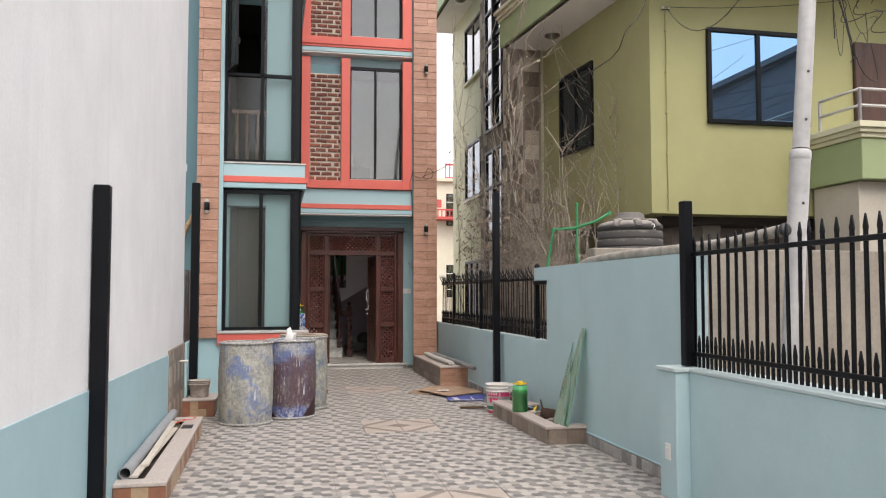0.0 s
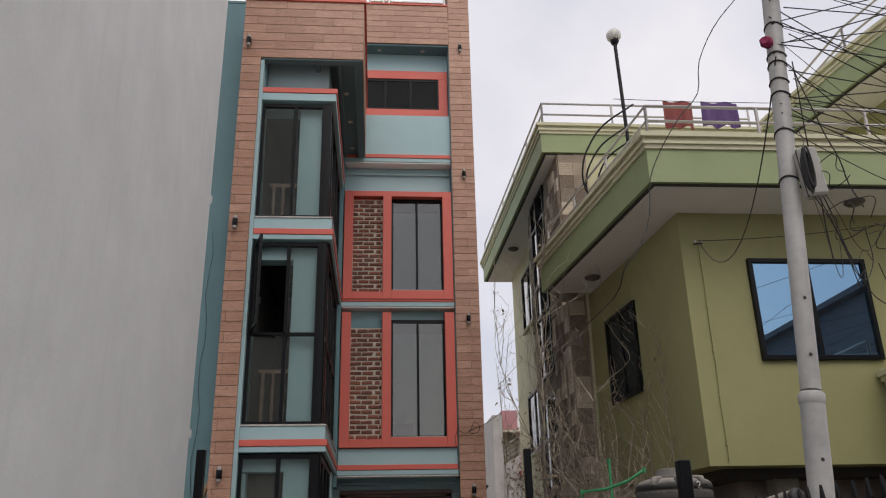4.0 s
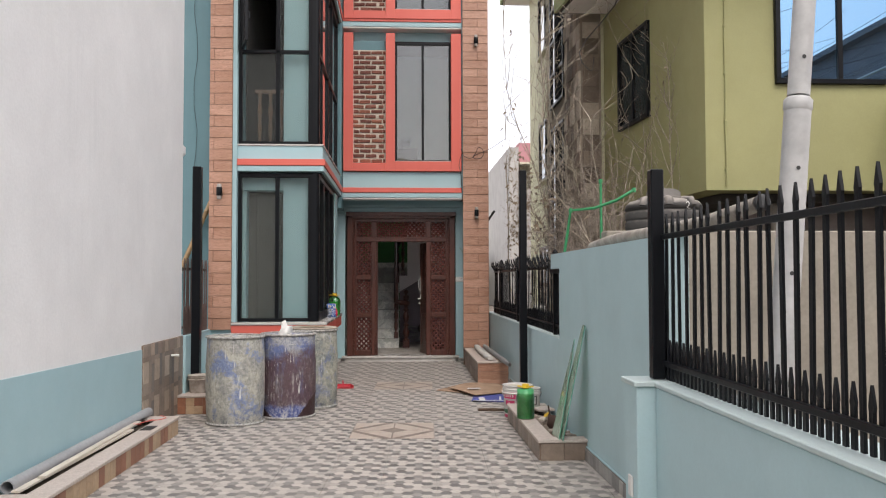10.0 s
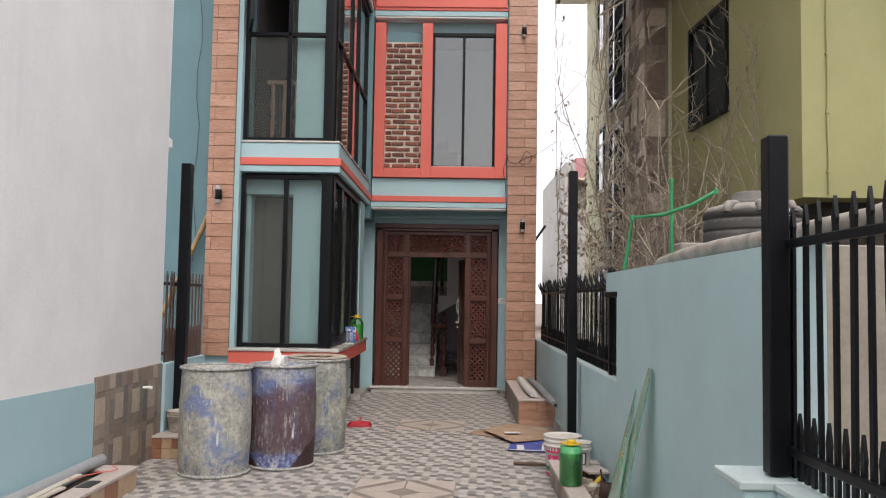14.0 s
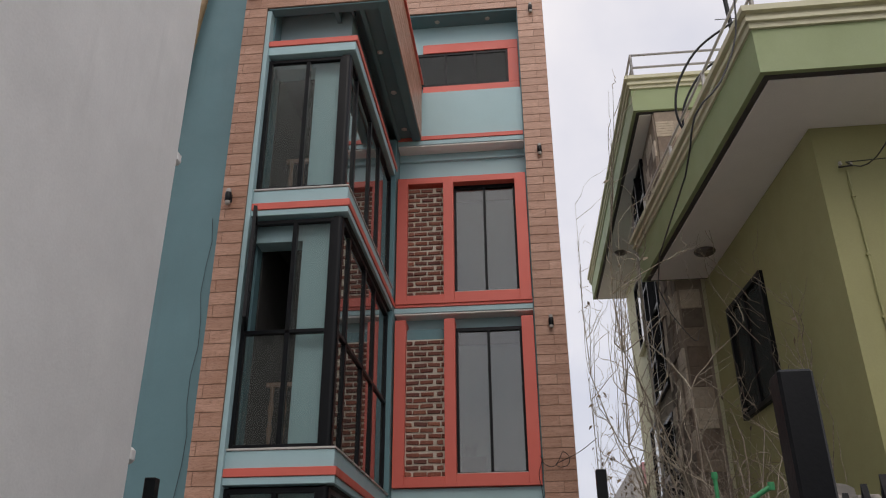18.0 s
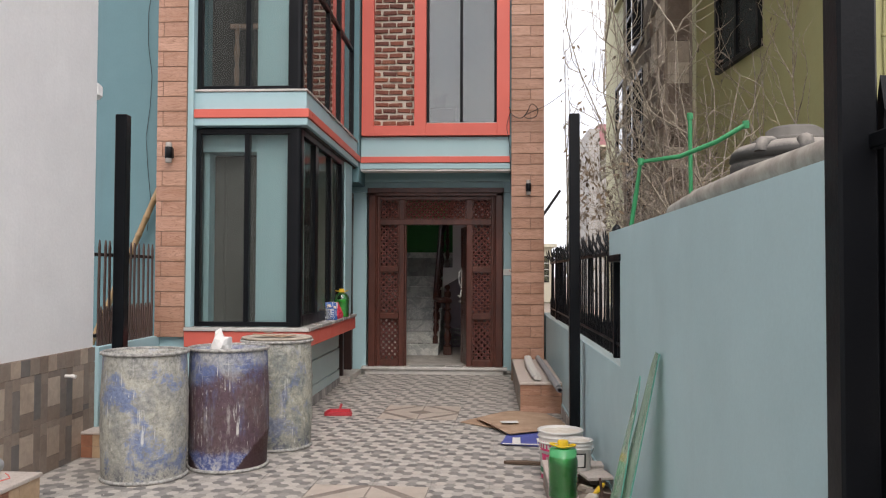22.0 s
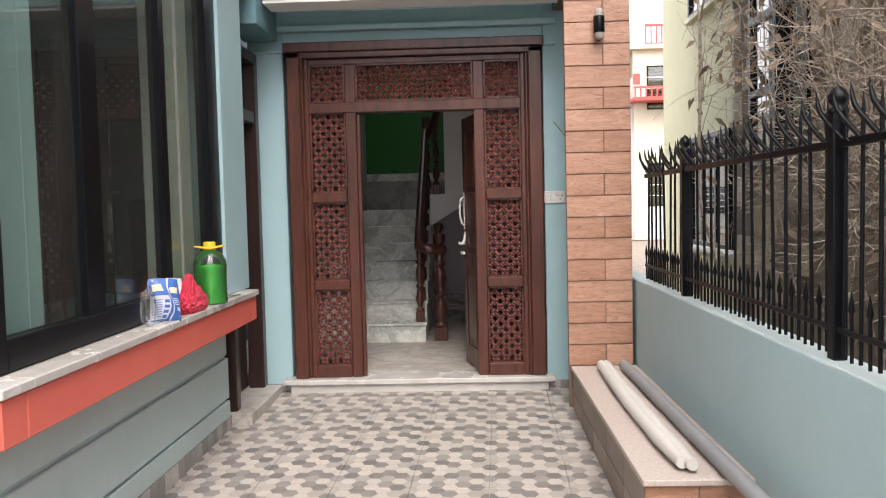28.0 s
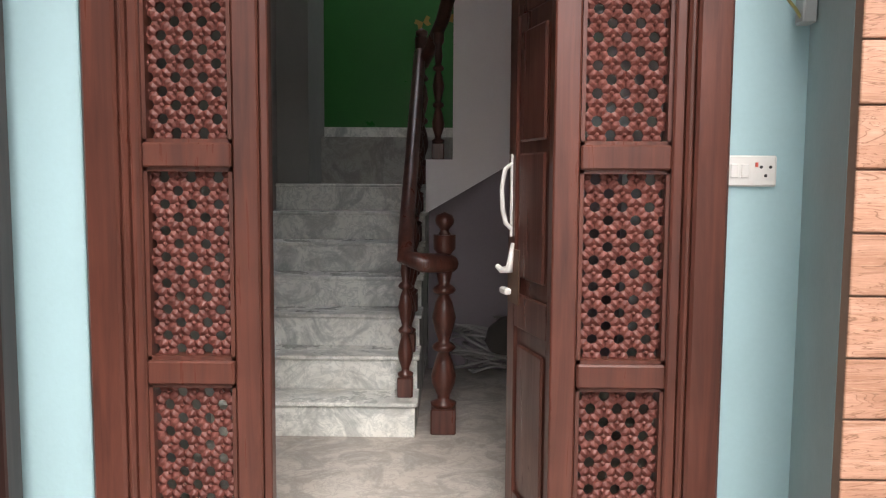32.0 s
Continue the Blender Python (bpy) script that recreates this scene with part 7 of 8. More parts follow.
flat_window("front", pose(5.98, 10.265, 3.85), 1.62, 1.37, (0.80,), glass_blue, "wide black sliding window with mirror glass")
ang = math.degrees(math.atan2(13.98 - 10.28, 4.84 - 5.12))
SIDE = lambda y, z: pose(5.12 - (y - 10.28) * 0.0757, y, z, 0, 0, ang + 180)
flat_window("side", SIDE(13.21, 3.80), 1.23, 1.38, (0.60,), glass_dark, "black two-light sliding side window")
LEFT = lambda y, z: pose(4.80 if y > 18 else 4.46, y, z, 0, 0, -90)
for y, z, w, h, mull in ((19.85, 0.88, 1.65, 1.37, (0.55, 1.1)), (19.85, 6.75, 1.62, 1.42, (0.8,)), (19.85, 3.78, 1.55, 1.38, (0.8,)), (16.57, 4.84, 1.29, 3.82, (0.73,)), (16.57, 1.74, 1.29, 2.70, (0.73,))):
    wdw = flat_window("left", LEFT(y, z), w, h, mull, glass_sky, "tall black stair window" if h > 2 else "black framed rear window")
    if h > 2:
        for v in range(1, round(h / 0.64)):
            part("window_frame", boxes((0.06, w - 0.06, -0.05, 0.02, v * 0.64 - 0.03, v * 0.64 + 0.03)), black_metal, wdw)
    if h < 2:
        part("sill", boxes((-0.04, w + 0.04, -0.09, 0.03, -0.05, 0.0)), cream, wdw)
clad_core = paint("tan_cladding", (0.34, 0.275, 0.215), 0.9, 0.3, 25.0, 0.5, 0.6, (0.14, 0.115, 0.095))
# the stair tower stands proud of the rear wall, stone-clad round its tall windows
part("tower", boxes((4.48, 4.799, 14.02, 17.05, 0.0, 8.69)), clad_core, gh, "stone-clad stair tower")
clad = part("cladding", boxes((4.46, 4.479, 14.02, 15.28, 0.0, 8.68), (4.46, 4.479, 16.57, 17.05, 0, 8.68), (4.462, 4.479, 15.28, 16.57, 4.44, 4.84), (4.462, 4.479, 15.28, 16.57, 0, 1.74)), clad_core, gh, "strip of mixed stone cladding")
# square ribbed stone tiles, laid with the ribs upright and flat by turns
ribs = {}
for turn in (0, 1):
    for d in (0.010, 0.018, 0.03):
        rows = [(-d, 0.0, 0.002, 0.268, 0.002, 0.268)]
        for q in range(6):
            a, b = 0.006 + q * 0.0445, 0.040 + q * 0.0445
            rows.append((-d - 0.006, -d, a, b, 0.006, 0.264) if turn else (-d - 0.006, -d, 0.006, 0.264, a, b))
        ribs[turn, d] = mesh_of("stone", boxes(*rows), stone_clad)
rnd = random.Random(31)
for y0, n, w_, z0, z1 in ((14.03, 5, 0.25, 1.2, 8.6), (16.575, 2, 0.236, 0.3, 8.6), (15.29, 5, 0.256, 0.3, 1.6)):
    for j in range(int((z1 - z0) / 0.27)):
        for i in range(n):
            if rnd.random() < 0.95:
                o = piece("stone", ribs[(i + j) % 2, rnd.choice((0.010, 0.018, 0.03))], clad, 4.46, y0 + i * w_, z0 + j * 0.27)
                o.scale = (1, w_ / 0.27, 1)
for j in range(17):
    piece("stone", ribs[j % 2, rnd.choice((0.010, 0.018, 0.03))], clad, 4.757, 14.02, 1.2 + j * 0.27, 0, 0, 90)
part("cladding", boxes((4.481, 5.02, 13.985, 14.018, 6.60, 8.68)), clad_core, gh)
for j in range(7):
    for i in range(2):
        piece("stone", ribs[(i + j) % 2, rnd.choice((0.010, 0.018))], clad, 4.75 + i * 0.27, 13.985, 6.62 + j * 0.27, 0, 0, 90)
# terrace things: globe lamp, washing, curved bars
gl = thing("globe_lamp", "white globe lamp on a leaning black pole", "lamp", m=pose(5.62, 13.2, 6.55))
part("pole", tube(bmesh.new(), [(0, 0, 0), (0.02, 0.1, 2.2), (0.05, 0.3, 4.36)], 0.034, 10), black_metal, gl)
bm = bmesh.new()
bmesh.ops.create_uvsphere(bm, u_segments=20, v_segments=14, radius=0.145)
bmesh.ops.translate(bm, vec=(0.05, 0.32, 4.52), verts=bm.verts)
for f in bm.faces:
    f.smooth = True
part("globe", bm, paint("globe_white", (0.62, 0.61, 0.58), 0.3, 0.1), gl, "frosted white globe")
bm = bmesh.new()
lathe(bm, [(0.05, 4.30), (0.085, 4.36), (0.085, 4.40), (0.06, 4.42)], 16, (0.05, 0.3, 0))
part("collar", bm, black_metal, gl)


def washing(x, y, z, w, h, c, label, seed):
    bm = bmesh.new()
    bmesh.ops.create_grid(bm, x_segments=10, y_segments=6, size=0.5)
    for v in bm.verts:
        u, s = v.co.x, v.co.y
        v.co = Vector((u * w, 0.05 * math.sin(u * 14 + seed) * (0.6 - s), (s - 0.5) * h + 0.02 * math.sin(u * 9)))
    ret = bmesh.ops.extrude_face_region(bm, geom=bm.faces[:])
    bmesh.ops.translate(bm, vec=(0, 0.008, 0), verts=[g for g in ret["geom"] if isinstance(g, bmesh.types.BMVert)])
    return solid("washing", bm, paint("cloth", c, 0.9, 0.15), label, "cloth", "washing on the terrace", m=pose(x, y, z))


solid("clothes_line", tube(bmesh.new(), [(5.0, 12.0, 8.68 + 0.02), (6.4, 12.0, 8.68), (9.0, 12.0, 8.68 + 0.03)], 0.006, 5), black_metal, "thin clothes line over the terrace", "line")
washing(6.10, 12.0, 8.68, 0.50, 0.50, (0.27, 0.075, 0.07), "red cloth hung out on the terrace line", 1)
washing(6.82, 12.0, 8.68, 0.62, 0.46, (0.13, 0.075, 0.21), "purple cloth hung out on the terrace line", 3)
bars = thing("bent_bars", "curved black steel bars rising from the terrace edge", "bars")
for dx, dy, dz, k_ in ((0.0, 0.0, 0.0, 1.0), (0.10, 0.25, -0.05, 0.86), (0.20, 0.05, -0.12, 0.62)):
    arc = [(4.33, 11.5, 6.62), (4.24, 11.5, 6.85), (4.23, 11.5, 7.10), (4.32, 11.5, 7.44), (4.61, 11.5, 7.89), (5.15, 11.5, 8.30)]
    part("bar", tube(bmesh.new(), [(4.33 + dx + (x - 4.33) * k_, y + dy, 6.62 + (z - 6.62) * (k_ if z > 6.7 else 1)) for x, y, z in eased(arc)], 0.015, 7), black_metal, bars)
# soffit lamps
for x, y, z in ((4.65, 12.95, 5.88), (7.37, 9.82, 5.88), (4.45, 19.0, 8.68)):
    bm = bmesh.new()
    lathe(bm, [(0.13, 0.0), (0.135, -0.015), (0.11, -0.04), (0.06, -0.062), (0.0, -0.068)], 22, close=False)
    solid("ceiling_lamp", bm, paint("smoked_glass", (0.12, 0.10, 0.09), 0.25, 0.1), "round smoked ceiling lamp under the eave", "lamp", "eave lamps", m=pose(x, y, z))
# balcony with brown door
bal2 = part("balcony", boxes((7.55, 11.5, 9.15, 10.24, 2.95, 3.50), bev=0.01), olive_light, gh, "pale green balcony parapet")
part("porch_room", boxes((7.62, 11.4, 9.32, 10.22, 0.0, 2.94)), paint("cream_render", (0.52, 0.48, 0.40), 0.8, 0.15, 30.0, 0.3, 0.5, (0.32, 0.29, 0.24)), gh, "cream rendered room under the balcony")
for d, a, b in ((0.03, 3.50, 3.56), (0.07, 3.56, 3.62), (0.11, 3.62, 3.70)):
    part("moulding", boxes((7.55 - d, 11.5 + d, 9.15 - d, 10.24, a, b), bev=0.005), cream, bal2)
railing([(7.58, 10.0), (7.58, 9.2), (11.4, 9.2)], 3.70, (0.24, 0.46), 1.4)
part("door", boxes((8.35, 9.30, 10.20, 10.28, 3.45, 5.15), bev=0.01), brown_door, gh, "panelled brown balcony door")
# wires stapled to the front corner
cond = thing("wall_wire", "thin olive painted conduit clipped down the olive wall", "cable", m=pose(5.362, 10.262, 2.6))
part("conduit", tube(bmesh.new(), [(0.004 * math.sin(i * 1.3), 0.0, 0.2 * i) for i in range(15)], 0.009, 6), olive, cond)
for k_ in range(5):
    part("clip", boxes((-0.018, 0.018, -0.012, 0.016, 0.20 + 0.58 * k_, 0.225 + 0.58 * k_), bev=0.003), olive, cond)
ins = thing("insulator", "small bracket with wires on the olive wall", "bracket", m=pose(5.34, 10.255, 5.42))
part("bracket", tube(bmesh.new(), [(-0.06, -0.02, 0), (0.06, -0.04, 0)], 0.008, 6), dark_dot, ins)
for dx in (-0.045, 0.045):
    bm = bmesh.new()
    lathe(bm, [(0.013, 0), (0.018, 0.01), (0.012, 0.02), (0.016, 0.03), (0.0, 0.036)], 10, (dx, -0.04, 0.01), False)
    part("knob", bm, cornice_m, ins)

# beige yard wall, tank, hose and green pipe behind the boundary
setting("wall_beige", boxes((3.30, 12.5, 7.95, 8.15, 0.0, 1.93), bev=0.01), beige_wall, "weathered beige yard wall", "wall")
setting("tank_base", boxes((3.45, 4.7, 8.2, 9.5, 0.0, 1.61), bev=0.01), concrete, "rough concrete tank base", "block")
tank = thing("water_tank", "dusty black ribbed plastic water tank with a lid", "tank", m=pose(4.12, 8.85, 1.61))
def dusty_plastic():
    """Black plastic with pale dust settled on whatever faces up."""
    k = Nodes("dusty_black_plastic")
    w = k.world()
    nz = k.n("ShaderNodeSeparateXYZ")
    k.put(k.n("ShaderNodeNewGeometry").outputs["Normal"], nz.inputs[0])
    n1 = k.noise(w, 7.0, 5.0, 0.7)
    lie = k.math("ADD", nz.outputs[2], k.math("MULTIPLY", k.math("SUBTRACT", n1, 0.5), 0.9))
    a = k.mix(k.ramp(lie, (0.3, 0.10), (0.8, 0.95)), (0.03, 0.03, 0.03), (0.30, 0.275, 0.245))
    return k.done(a, 0.75)


tank_black = dusty_plastic()
prof = [(0.0, 0.0), (0.37, 0.0)]
z = 0.02
while z < 0.50:
    prof += [(0.380, z), (0.381, z + 0.062), (0.372, z + 0.070), (0.372, z + 0.082), (0.380, z + 0.090)]
    z += 0.094
prof += [(0.385, 0.58), (0.375, 0.63), (0.34, 0.665), (0.27, 0.685), (0.20, 0.69)]
bm = bmesh.new()
lathe(bm, prof, 40, close=False)
part("body", bm, tank_black, tank)
bm = bmesh.new()
lathe(bm, [(0.24, 0.675), (0.255, 0.685), (0.25, 0.705), (0.20, 0.715), (0.172, 0.72), (0.168, 0.768), (0.13, 0.79), (0.0, 0.797)], 30, close=False)
part("lid", bm, paint("dusty_lid", (0.16, 0.15, 0.135), 0.7, 0.3, 20.0, 0.2), tank)
for a in (-60, -100, -140, 30, 80):
    r_ = radians(a)
    part("shoulder_rib", tube(bmesh.new(), [(0.355 * math.cos(r_), 0.355 * math.sin(r_), 0.60), (0.34 * math.cos(r_), 0.34 * math.sin(r_), 0.655), (0.25 * math.cos(r_), 0.25 * math.sin(r_), 0.665)], [0.05, 0.05, 0.045], 8), tank_black, tank)
two = [(-0.02, 0.02), (-0.008, 0.034), (0.010, 0.033), (0.018, 0.020), (0.012, 0.004), (-0.02, -0.03), (0.022, -0.03)]
num = part("number", tube(bmesh.new(), [(u, 0.0, v) for u, v in two], 0.004, 5), white_plastic, tank, "white painted number two")
num.matrix_basis = pose(0.12, -0.372, 0.60, -12, 0, 18)
hose = mottled("dusty_hose", (0.24, 0.215, 0.185), (0.40, 0.37, 0.325), 10.0, 0.85, 0.5)
hp = [(3.16, 8.1, 1.73), (3.09, 7.6, 1.775), (3.07, 7.0, 1.79), (3.07, 6.4, 1.795), (3.08, 5.8, 1.79), (3.12, 5.1, 1.80), (3.16, 4.55, 1.85)]
pipe_bm = bmesh.new()
tube(pipe_bm, hp, [0.030, 0.036, 0.040, 0.041, 0.041, 0.040, 0.038], 14)
solid("hose", pipe_bm, hose, "thick dusty rubber hose lying on the wall top", "hose")
bm = bmesh.new()
tube(bm, [(3.30, 8.3, 1.74), (3.17, 7.4, 1.775), (3.16, 6.6, 1.79), (3.16, 6.1, 1.775), (3.21, 5.7, 1.70)], 0.026, 10)
solid("hose", bm, hose, "second dusty hose lying along the wall top", "hose")
bm = bmesh.new()
lathe(bm, [(0.026, 0), (0.040, 0.0), (0.042, 0.02), (0.032, 0.03), (0.018, 0.03)], 16)
o = solid("hose_coupling", bm, dark_dot, "black coupling at the hose end", "coupling", m=pose(3.162, 4.54, 1.851, 80, 0, 6))
pipe_green = paint("green_pipe", (0.03, 0.26, 0.10), 0.5, 0.15)
gp = thing("green_pipe", "bright green plastic water pipe by the tank", "pipe")
part("run", tube(bmesh.new(), [(3.11, 8.92, 1.72), (3.14, 8.86, 1.98), (3.165, 8.83, 2.185), (3.38, 8.70, 2.20), (3.55, 8.52, 2.26), (3.72, 8.52, 2.36)], 0.0145, 10), pipe_green, gp)
part("riser", tube(bmesh.new(), [(3.515, 8.98, 1.6), (3.51, 8.98, 2.50)], 0.0135, 10), pipe_green, gp)
for p in ((3.165, 8.83, 2.185), (3.72, 8.52, 2.36), (3.51, 8.98, 2.50)):
    bm = bmesh.new()
    lathe(bm, [(0.019, -0.022), (0.021, 0.0), (0.019, 0.022)], 12, p)
    part("elbow", bm, pipe_green, gp)

# narrow strip between the fence and the green house: long pale pipe and low kerb
solid("long_pipe", tube(bmesh.new(), [(4.55, 11.5, 0.86), (4.57, 15.0, 0.88), (4.58, 19.5, 0.86)], 0.055, 12), cornice_m, "long pale plastic pipe along the green house wall", "pipe")
for y in (12.0, 14.5, 17.0, 19.0):
    solid("pipe_stand", boxes((4.50, 4.64, y - 0.06, y + 0.06, -0.03, 0.82), bev=0.01), concrete, "rough concrete pier under the pale pipe", "pier", "pipe piers")

# ---------- utility pole and its cables ----------
pole = thing("utility_pole", "leaning pale metal utility pole wrapped in cables", "utility pole", m=pose(0, 0, 0))
axis = lambda z: (3.395 + 0.0875 * (z - 1.3), 4.8 + 0.01 * (z - 1.3), z)
pole_m = paint("galvanised_pole", (0.52, 0.52, 0.515), 0.45, 0.35, 14.0, 0.3, 0.5, (0.36, 0.35, 0.335))
part("lower_tube", tube(bmesh.new(), [axis(-0.03), axis(2.36)], 0.066, 20), pole_m, pole)
part("collar", tube(bmesh.new(), [axis(2.35), axis(2.36), axis(2.405), axis(2.42)], [0.066, 0.071, 0.071, 0.058], 20), pole_m, pole)
part("upper_tube", tube(bmesh.new(), [axis(2.43), axis(6.6)], 0.055, 20), pole_m, pole)
for z in (1.52, 1.75, 2.62, 2.95, 2.05):
    bm = bmesh.new()
    lathe(bm, [(0.0, 0.0), (0.011, 0.0)], 10, close=False)
    x, y, _ = axis(z)
    o = part("hole", bm, dark_dot, pole)
    o.matrix_basis = pose(x - 0.01, y - (0.0675 if z < 2.4 else 0.0565), z, 90)
black_cable = paint("black_cable", (0.012, 0.012, 0.013), 0.5, 0.1)
for z in (4.05, 4.32, 4.42, 4.55, 4.62, 4.85, 3.72):
    x, y, _ = axis(z)
    part("strap", tube(bmesh.new(), [(x + 0.058 * math.cos(a), y + 0.058 * math.sin(a), z + 0.01 * math.sin(a * 2)) for a in [k * math.pi / 8 for k in range(17)]], 0.0065, 5), black_cable, pole)
bx_ = thing("meter_box", "weathered white cable box hanging on the pole", "electrical box", m=pose(3.70, 4.74, 3.73, 0, -5, 0))
part("case", boxes((-0.058, 0.058, -0.05, 0.05, -0.16, 0.16), bev=0.015), paint("box_white", (0.46, 0.45, 0.42), 0.5, 0.2, stain=0.5), bx_)
for z in (-0.08, 0.08):
    part("clip", boxes((0.052, 0.068, -0.03, 0.03, z - 0.02, z + 0.02), bev=0.004), steel, bx_)
part("seam", boxes((-0.06, 0.06, -0.012, -0.002, -0.155, 0.155)), dark_dot, bx_)
crumpled("rag", "magenta rag tied round the utility pole", "rag", paint("magenta_cloth", (0.32, 0.03, 0.10), 0.8, 0.1), (0.05, 0.04, 0.05), pose(axis(4.70)[0] - 0.075, axis(4.70)[1] - 0.03, 4.67), 11.0, 0.4, 2)
cables = thing("overhead_cables", "tangle of black overhead cables hung from the pole", "cables")
rnd = random.Random(77)


def cable(p, q, sag, r=0.007, n=14, wob=0.0):
    p, q = Vector(p), Vector(q)
    pts = []
    for i in range(n + 1):
        f = i / n
        v = p.lerp(q, f)
        v.z -= sag * 4 * f * (1 - f)
        if 0 < i < n and wob:
            v += Vector((rnd.uniform(-wob, wob), rnd.uniform(-wob, wob), rnd.uniform(-wob, wob)))
        pts.append(v)
    return part("cable", tube(bmesh.new(), eased(pts, 3) if wob else pts, r, 5), black_cable, cables)


for i in range(30):
    z = rnd.uniform(4.05, 5.2)
    a = axis(z)
    cable((a[0] + rnd.uniform(-0.05, 0.08), a[1] - 0.05, z), (rnd.uniform(9, 15), rnd.uniform(1, 9), z + rnd.uniform(-0.4, 2.6)), rnd.uniform(0.1, 0.7), rnd.choice((0.0022, 0.003, 0.004)))
for i in range(3):
    z = rnd.uniform(4.0, 4.8)
    a = axis(z)
    cable((a[0] + 0.07, a[1] - 0.06, z), (a[0] + rnd.uniform(0.0, 0.35), a[1] - rnd.uniform(0.0, 0.15), rnd.uniform(3.2, 3.7)), -rnd.uniform(-0.1, 0.2), rnd.choice((0.003, 0.0042)), 6, 0.016)
for i in range(4):
    cx, cz, r = 3.83 + rnd.uniform(-0.12, 0.3), rnd.uniform(3.05, 3.75), rnd.uniform(0.05, 0.14)
    part("loop", tube(bmesh.new(), [(cx + r * math.cos(t), 4.7 + 0.06 * math.sin(3 * t + i), cz + r * 1.2 * math.sin(t)) for t in [k * math.pi / 16 for k in range(30)]], 0.003, 5), black_cable, cables)
for i, r in enumerate((0.085, 0.10, 0.115, 0.09, 0.105)):
    part("cable_hank", tube(bmesh.new(), [(3.634 + 0.004 * i + 0.020 * math.cos(t), 4.675 - 0.006 * i, 3.70 + 0.008 * i + r * 1.25 * math.sin(t) - 0.03 * math.cos(t)) for t in [k * math.pi / 12 for k in range(25)]], 0.0065, 6), black_cable, cables)
# long drop cable in front of the sky, and wires to the house corner
part("cable", tube(bmesh.new(), eased([(6.4, 6.6, 8.4), (5.2, 6.95, 7.38), (4.668, 7.0, 6.80), (4.394, 7.0, 6.45), (4.195, 7.0, 6.05), (4.135, 7.0, 5.70), (3.92, 7.0, 5.43), (3.715, 7.0, 5.11), (3.565, 7.0, 4.78), (3.512, 7.0, 4.40), (3.39, 7.0, 4.11), (3.24, 7.0, 3.92), (3.22, 7.3, 3.75), (3.35, 9.2, 3.9), (4.3, 12.6, 4.6), (4.68, 14.0, 5.2)], 3), 0.0052, 6), black_cable, cables)
cable((3.62, 4.73, 4.55), (5.34, 10.2, 5.45), 0.75, 0.005)
# thin ends hanging below the box
for i in range(6):
    x, z = 3.66 + rnd.uniform(-0.02, 0.08), rnd.uniform(3.55, 3.72)
    dx, low_z = rnd.uniform(0.02, 0.42), rnd.uniform(2.95, 3.35)
    part("cable", tube(bmesh.new(), eased([(x, 4.72, z), (x + dx * 0.25, 4.70, (z + low_z) / 2 + 0.06), (x + dx * 0.6, 4.70, low_z), (x + dx, 4.72, low_z + rnd.uniform(-0.1, 0.2)), (x + dx + rnd.uniform(-0.1, 0.06), 4.72, low_z + rnd.uniform(0.0, 0.35))], 4), rnd.choice((0.002, 0.003)), 5), black_cable, cables)
cable((5.34, 10.2, 5.45), (8.0, 10.1, 5.7), 0.05, 0.005)

# ---------- bare creepers and shrubs ----------
bark = mottled("pale_bark", (0.20, 0.167, 0.125), (0.45, 0.395, 0.31), 30.0, 0.9, 0.5)
dead_leaf = tinted_tile("dead_leaf", (0.0, (0.10, 0.075, 0.055)), (0.6, (0.24, 0.18, 0.12)), (1.0, (0.15, 0.125, 0.085)), rough=0.8)


def leaf_at(bm, q, rr, lo=0.022, hi=0.045):
    w = rr.uniform(lo, hi)
    a = Vector((rr.gauss(0, 1), rr.gauss(0, 1), -0.8)).normalized()
    b = a.orthogonal().normalized() * w * 0.55
    c = a * w * 2
    bm.faces.new([bm.verts.new(q + o) for o in (Vector((0, 0, 0)), c * 0.4 + b, c + Vector((0, 0, -0.01)), c * 0.4 - b)])


